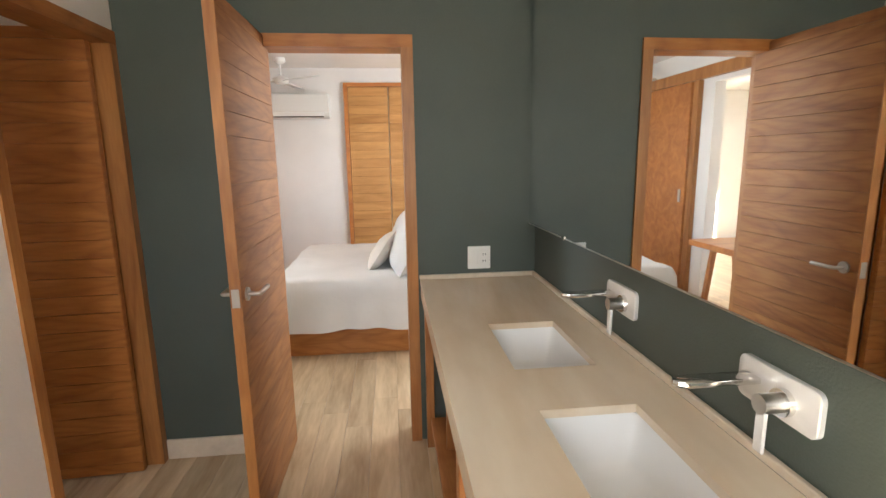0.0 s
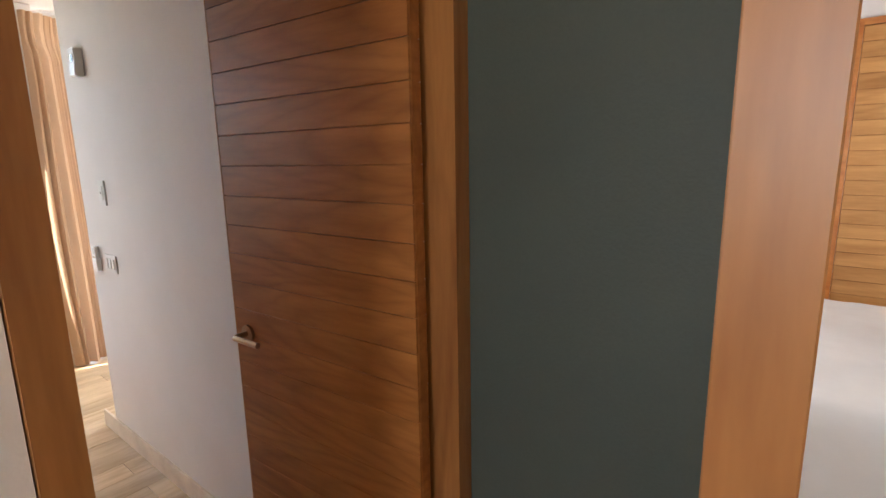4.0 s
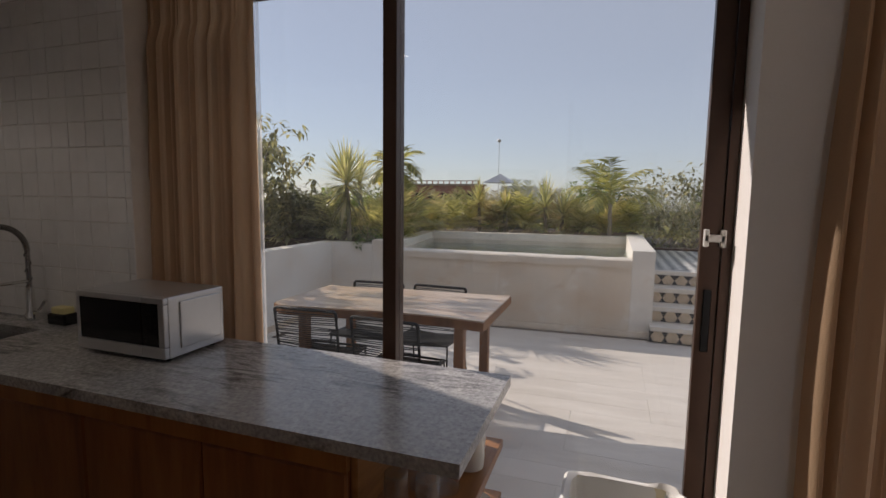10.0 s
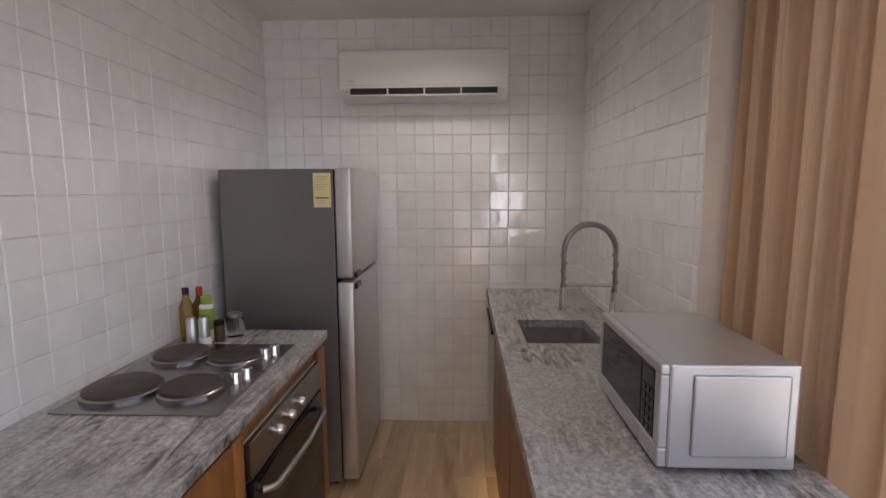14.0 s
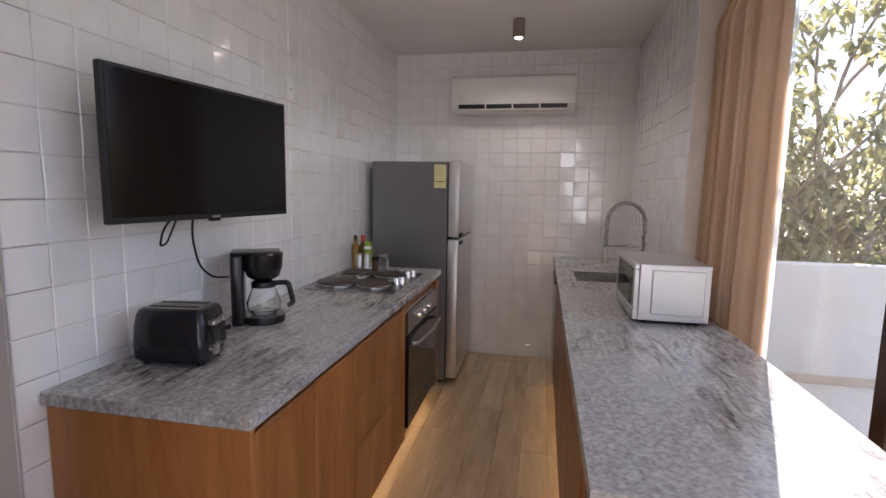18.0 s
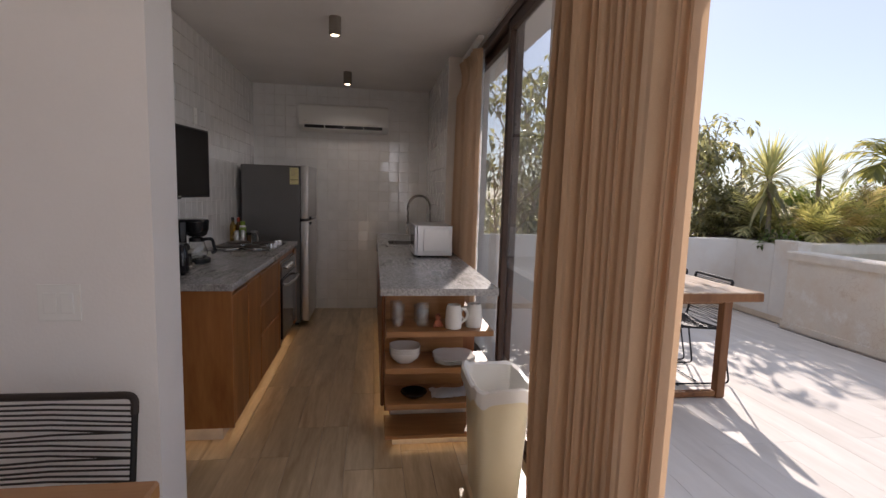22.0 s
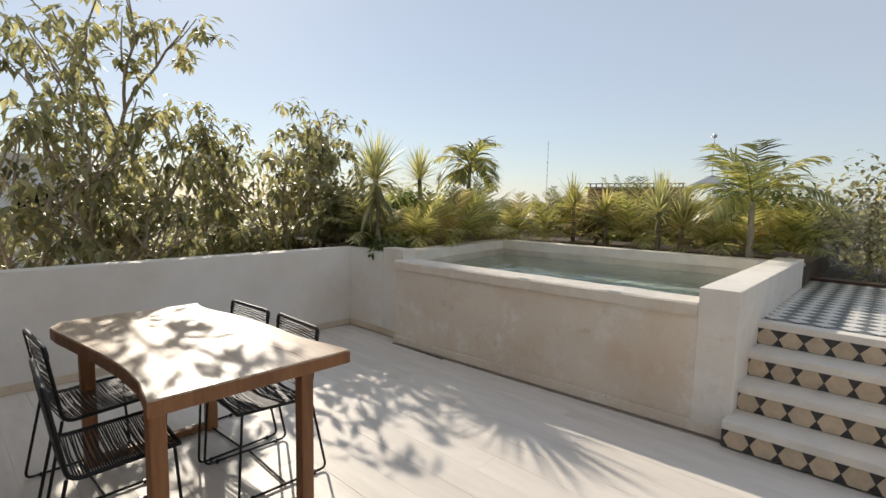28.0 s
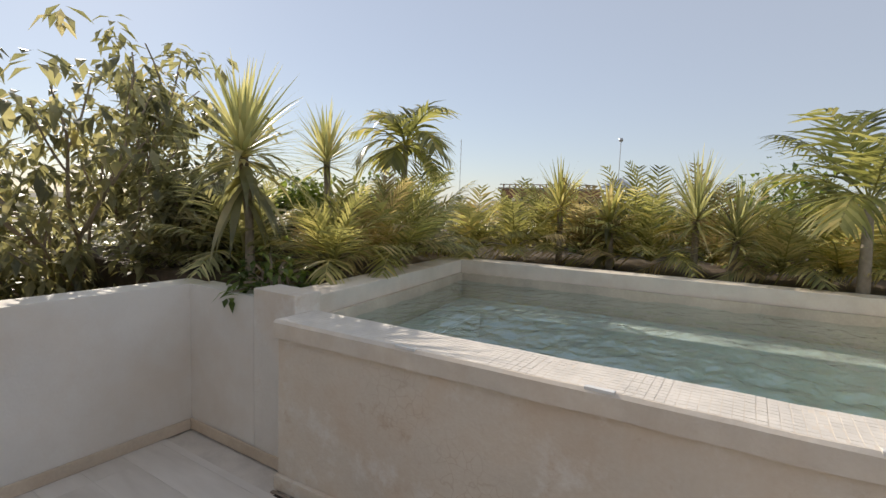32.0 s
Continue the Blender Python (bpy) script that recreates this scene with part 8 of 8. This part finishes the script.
for k, (x, y, z, sx, sy, sz) in enumerate(((13.4, -1.2, 0.64, 0.7, 0.9, 1.35), (13.5, -2.6, 0.64, 0.8, 0.9, 1.3), (13.4, -4.2, 0.64, 0.8, 1.0, 1.25), (13.6, -5.8, 0.64, 0.8, 1.0, 1.2),
                                            (13.6, 0.3, 0.82, 0.8, 0.8, 1.1), (14.0, 1.9, 0.82, 0.9, 0.9, 0.75), (13.8, 3.4, 0.82, 0.9, 0.9, 0.7), (12.0, 4.6, 0.84, 0.8, 0.6, 0.8), (10.6, 4.7, 0.84, 0.8, 0.6, 0.75),
                                            (9.4, 4.3, 0.84, 0.5, 0.5, 0.7))):
    shrub((x, y, z), sx, sy, sz, 2800, 70 + k, "dense leafy green shrub beyond the pool and deck", M_HEDGE if k % 3 else M_LEAF)
shrub((9.02, 2.98, 0.84), 0.28, 0.14, 0.3, 260, 91, "low dark green plant at the pool corner", M_HEDGE, 0.09)
shrub((12.75, -1.5, 0.66), 0.3, 0.5, 0.45, 420, 92, "low bushy plant behind the glass railing", M_PALM, 0.12)
shrub((12.75, -3.0, 0.66), 0.3, 0.6, 0.5, 420, 93, "low bushy plant behind the glass railing", M_PALM, 0.12)


def far_woods():
    """Tree tops of the neighbourhood, too far to count."""
    rnd = random.Random(4)
    lv_ = Leaves()
    for k in range(16000):
        a = radians(rnd.uniform(-75, 120))
        r = rnd.uniform(17, 75)
        p = Vector((8 + r * math.cos(a), r * math.sin(a), 0))
        h = 0.1 + 1.0 * noise.noise(Vector((p.x * 0.13, p.y * 0.13, 0))) + 0.5 * noise.noise(Vector((p.x * 0.5, p.y * 0.5, 3)))
        p.z = h - rnd.random() ** 2 * 2.2
        b = rnd.uniform(0, 6.28)
        lv_.leaf(p, Vector((math.cos(b), math.sin(b), rnd.uniform(-0.4, 0.6))), Vector((0, 0, 1)), 0.35 + 0.013 * r, 0.25 + 0.008 * r, 0.5)
    ob = new("far_trees", lv_.mesh("far_trees", M_LEAF))
    return tagged(ob, "green tree tops of the neighbourhood in the distance", "trees", "", "stuff")


far_woods()

# ---- far buildings and masts ----
M_RUST = mat("rust_brown_wall", (0.36, 0.17, 0.115), 0.85, vary=0.2, scale=0.8, bump=0.1)
fb = thing("far_building", (47, 16, -3.5), "low rust-brown building on the skyline", "building")
part("wall", boxes((46, 11.2, -3.5, 48, 19.2, 2.6)), M_RUST, fb)
part("roof", boxes((45.8, 11.0, 2.6, 48.2, 19.4, 2.76)), M_BARK, fb, "brown flat roof edge")
for k in range(15):
    part("post", boxes((45.9, 11.2 + k * 0.55, 2.76, 46.0, 11.28 + k * 0.55, 3.0)), M_RUST, fb)
part("rail", boxes((45.88, 11.1, 3.0, 46.02, 19.3, 3.07)), M_BARK, fb)
for k in range(6):
    part("window", boxes((45.97, 11.6 + k * 1.25, 0.6, 46.0, 12.3 + k * 1.25, 1.9)), M_BLACKGLASS, fb)
pv = thing("far_pavilion", (48, 9.5, -3.5), "small pale pavilion with a pointed grey roof", "building")
part("wall", boxes((46.5, 6.5, -3.5, 50, 9.3, 2.6)), M_WHITE, pv)
bm = bmesh.new()
c = [bm.verts.new(p) for p in ((46.2, 8.3, 2.9), (49, 8.3, 2.9), (49, 10.9, 2.9), (46.2, 10.9, 2.9))]
tp = bm.verts.new((47.6, 9.6, 3.75))
for k in range(4):
    bm.faces.new((c[k], c[(k + 1) % 4], tp))
bm.faces.new(c[::-1])
part("roof", bm, M_STEEL, pv, "pointed grey roof")
wb = thing("white_house", (5, 22, -3.5), "white neighbouring house behind the trees", "building")
part("wall", boxes((1.5, 20, -3.5, 9.2, 27, 2.5)), M_WHITE, wb)
part("roof", boxes((1.3, 19.8, 2.5, 9.4, 27.2, 2.7)), M_STEP, wb)
for k in range(3):
    w = part("window", boxes((2.6 + k * 2.4, 19.96, 0.2, 3.8 + k * 2.4, 20.0, 1.5)), M_BLACKGLASS, wb)
    part("frame", boxes((2.55 + k * 2.4, 19.95, 0.15, 3.85 + k * 2.4, 19.98, 0.2)), M_WHITE, w)


def mast(x, y, z, ball, label):
    m = thing("antenna_mast", (x, y, -3.5), label, "antenna")
    part("pole", tube([(x, y, -3.5), (x, y, z)], 0.035 if ball else 0.025, 6), M_STEEL, m)
    if ball:
        part("dish", lathe([(0, -0.19), (0.13, -0.13), (0.19, 0), (0.13, 0.13), (0, 0.19)], 14, (x, y, z)), M_STEEL, m, "round antenna head", True)
    else:
        for k in range(9):
            part("rung", boxes((x - 0.03, y - 0.09, 2 + k * 0.6, x + 0.03, y + 0.09, 2.04 + k * 0.6)), M_STEEL, m)
    return m


mast(49.9, 10.3, 7.0, True, "thin far antenna mast with a round head")
mast(46, 23.4, 7.0, False, "thin far lattice antenna mast")

# ---- pieces of floors and walls ----


def piece_mesh(w, l, h, material, name, bevel=0.0012):
    bm = bmesh.new()
    b = bevel
    lo = [bm.verts.new((x, y, 0)) for x, y in ((0, 0), (w, 0), (w, l), (0, l))]
    md = [bm.verts.new((x, y, h - b)) for x, y in ((0, 0), (w, 0), (w, l), (0, l))]
    hi = [bm.verts.new((x, y, h)) for x, y in ((b, b), (w - b, b), (w - b, l - b), (b, l - b))]
    bm.faces.new(hi)
    for a, c in ((lo, md), (md, hi)):
        for k in range(4):
            bm.faces.new((a[k], a[(k + 1) % 4], c[(k + 1) % 4], c[k]))
    return mesh_of(bm, name, material)


def plank_floor(parent, x0, x1, y0, y1, w, length, single, joined, near, limit, seed, gap=0.0025, edge=0.0012):
    """Plank tiles along y with staggered ends; the nearest are parts, the rest one mesh."""
    rnd = random.Random(seed)
    shared, rest, made = {}, bmesh.new(), 0
    x = x0
    while x < x1 - 0.01:
        ww = min(w, x1 - x) - gap
        y = y0 - rnd.choice((0.0, 0.33, 0.5, 0.66)) * length
        while y < y1:
            a, b = max(y, y0), min(y + length, y1) - gap
            y += length
            if b - a < 0.03:
                continue
            if made < limit and near(x + ww / 2, (a + b) / 2):
                key = (round(ww, 3), round(b - a, 3))
                if key not in shared:
                    shared[key] = piece_mesh(ww, b - a, 0.012, single, "plank", edge)
                ob = new("plank", shared[key])
                ob.parent = parent
                ob.location = (x, a, -0.012 + rnd.uniform(-0.0004, 0.0004))
                made += 1
            else:
                box(rest, x, a, -0.012, x + ww, b, 0.0)
        x += w
    if len(rest.verts):
        o = part("plank_field", rest, joined, parent)
        o["kind"] = "stuff"


floor_ob, terr_ob = bpy.data.objects["floor"], bpy.data.objects["terrace_floor"]
plank_floor(floor_ob, -2.5, 4.813, -6.2, 3.46, 0.148, 0.95, M_PLANKO, M_PLANK, lambda x, y: (x > 3.1 and y > -2.6) or (-0.5 < x < 0.9 and -1.9 < y < 1.5) or (0.8 < x < 3.2 and -0.62 < y < 0.3), 300, 2, 0.0016, 0.0008)
plank_floor(terr_ob, 4.928, 8.575, -6.9, 3.41, 0.2, 1.6, M_TPLANKO, M_TPLANK, lambda x, y: y > -5, 300, 3, 0.0011, 0.0005)


def tile_wall(parent, origin, along, n, rows, pitch, near, limit, seed, width):
    """Hand-made square tiles, each a little out of true. along: unit direction in plan; they face along x cross."""
    rnd = random.Random(seed)
    a = Vector((*along, 0))
    out = a.cross(Vector((0, 0, 1)))
    basis = Matrix((a, Vector((0, 0, 1)), out)).transposed().to_4x4()
    full = pitch - 0.0022
    shared, rest, made = {}, bmesh.new(), 0
    for r in range(rows):
        z = r * pitch
        hh = min(full, CEIL - z - 0.002)
        for c in range(n):
            ww = min(full, width - c * pitch)
            if ww < 0.01 or hh < 0.01:
                continue
            key = (round(ww, 3), round(hh, 3))
            if key not in shared:
                shared[key] = piece_mesh(ww, hh, 0.0105, M_TILE, "tile", 0.0022)
            tilt = Euler((radians(rnd.gauss(0, 0.8)), radians(rnd.gauss(0, 0.8)), 0)).to_matrix().to_4x4()
            m = Matrix.Translation(Vector(origin) + a * c * pitch + Vector((0, 0, z)) + out * 0.0016) @ basis @ Matrix.Translation((ww / 2, hh / 2, 0)) @ tilt @ Matrix.Translation((-ww / 2, -hh / 2, 0))
            if made < limit and near(c, z):
                ob = new("tile", shared[key])
                ob.parent = parent
                ob.matrix_basis = m
                made += 1
            else:
                k = len(rest.verts)
                me = shared[key]
                vs = [rest.verts.new(m @ v.co) for v in me.vertices]
                for p in me.polygons:
                    rest.faces.new([vs[i] for i in p.vertices])
    if len(rest.verts):
        o = part("tile_field", rest, M_TILE, parent)
        o["kind"] = "stuff"


PT = 0.117
tile_wall(bpy.data.objects["wall_kitchen_west"], (XK - 0.012, 0.207, 0), (0, 1), 28, 22, PT, lambda c, z: 0.8 < z < 2.1, 300, 5, YB + 0.008 - 0.207)
tile_wall(bpy.data.objects["wall_kitchen_north"], (XK, YB + 0.012, 0), (1, 0), 18, 22, PT, lambda c, z: z < 1.95, 300, 6, 4.632 - XK)
tile_wall(bpy.data.objects["wall_kitchen_east"], (4.632, YB - 0.001, 0), (0, -1), 14, 22, PT, lambda c, z: True, 300, 7, YB - 1.903)
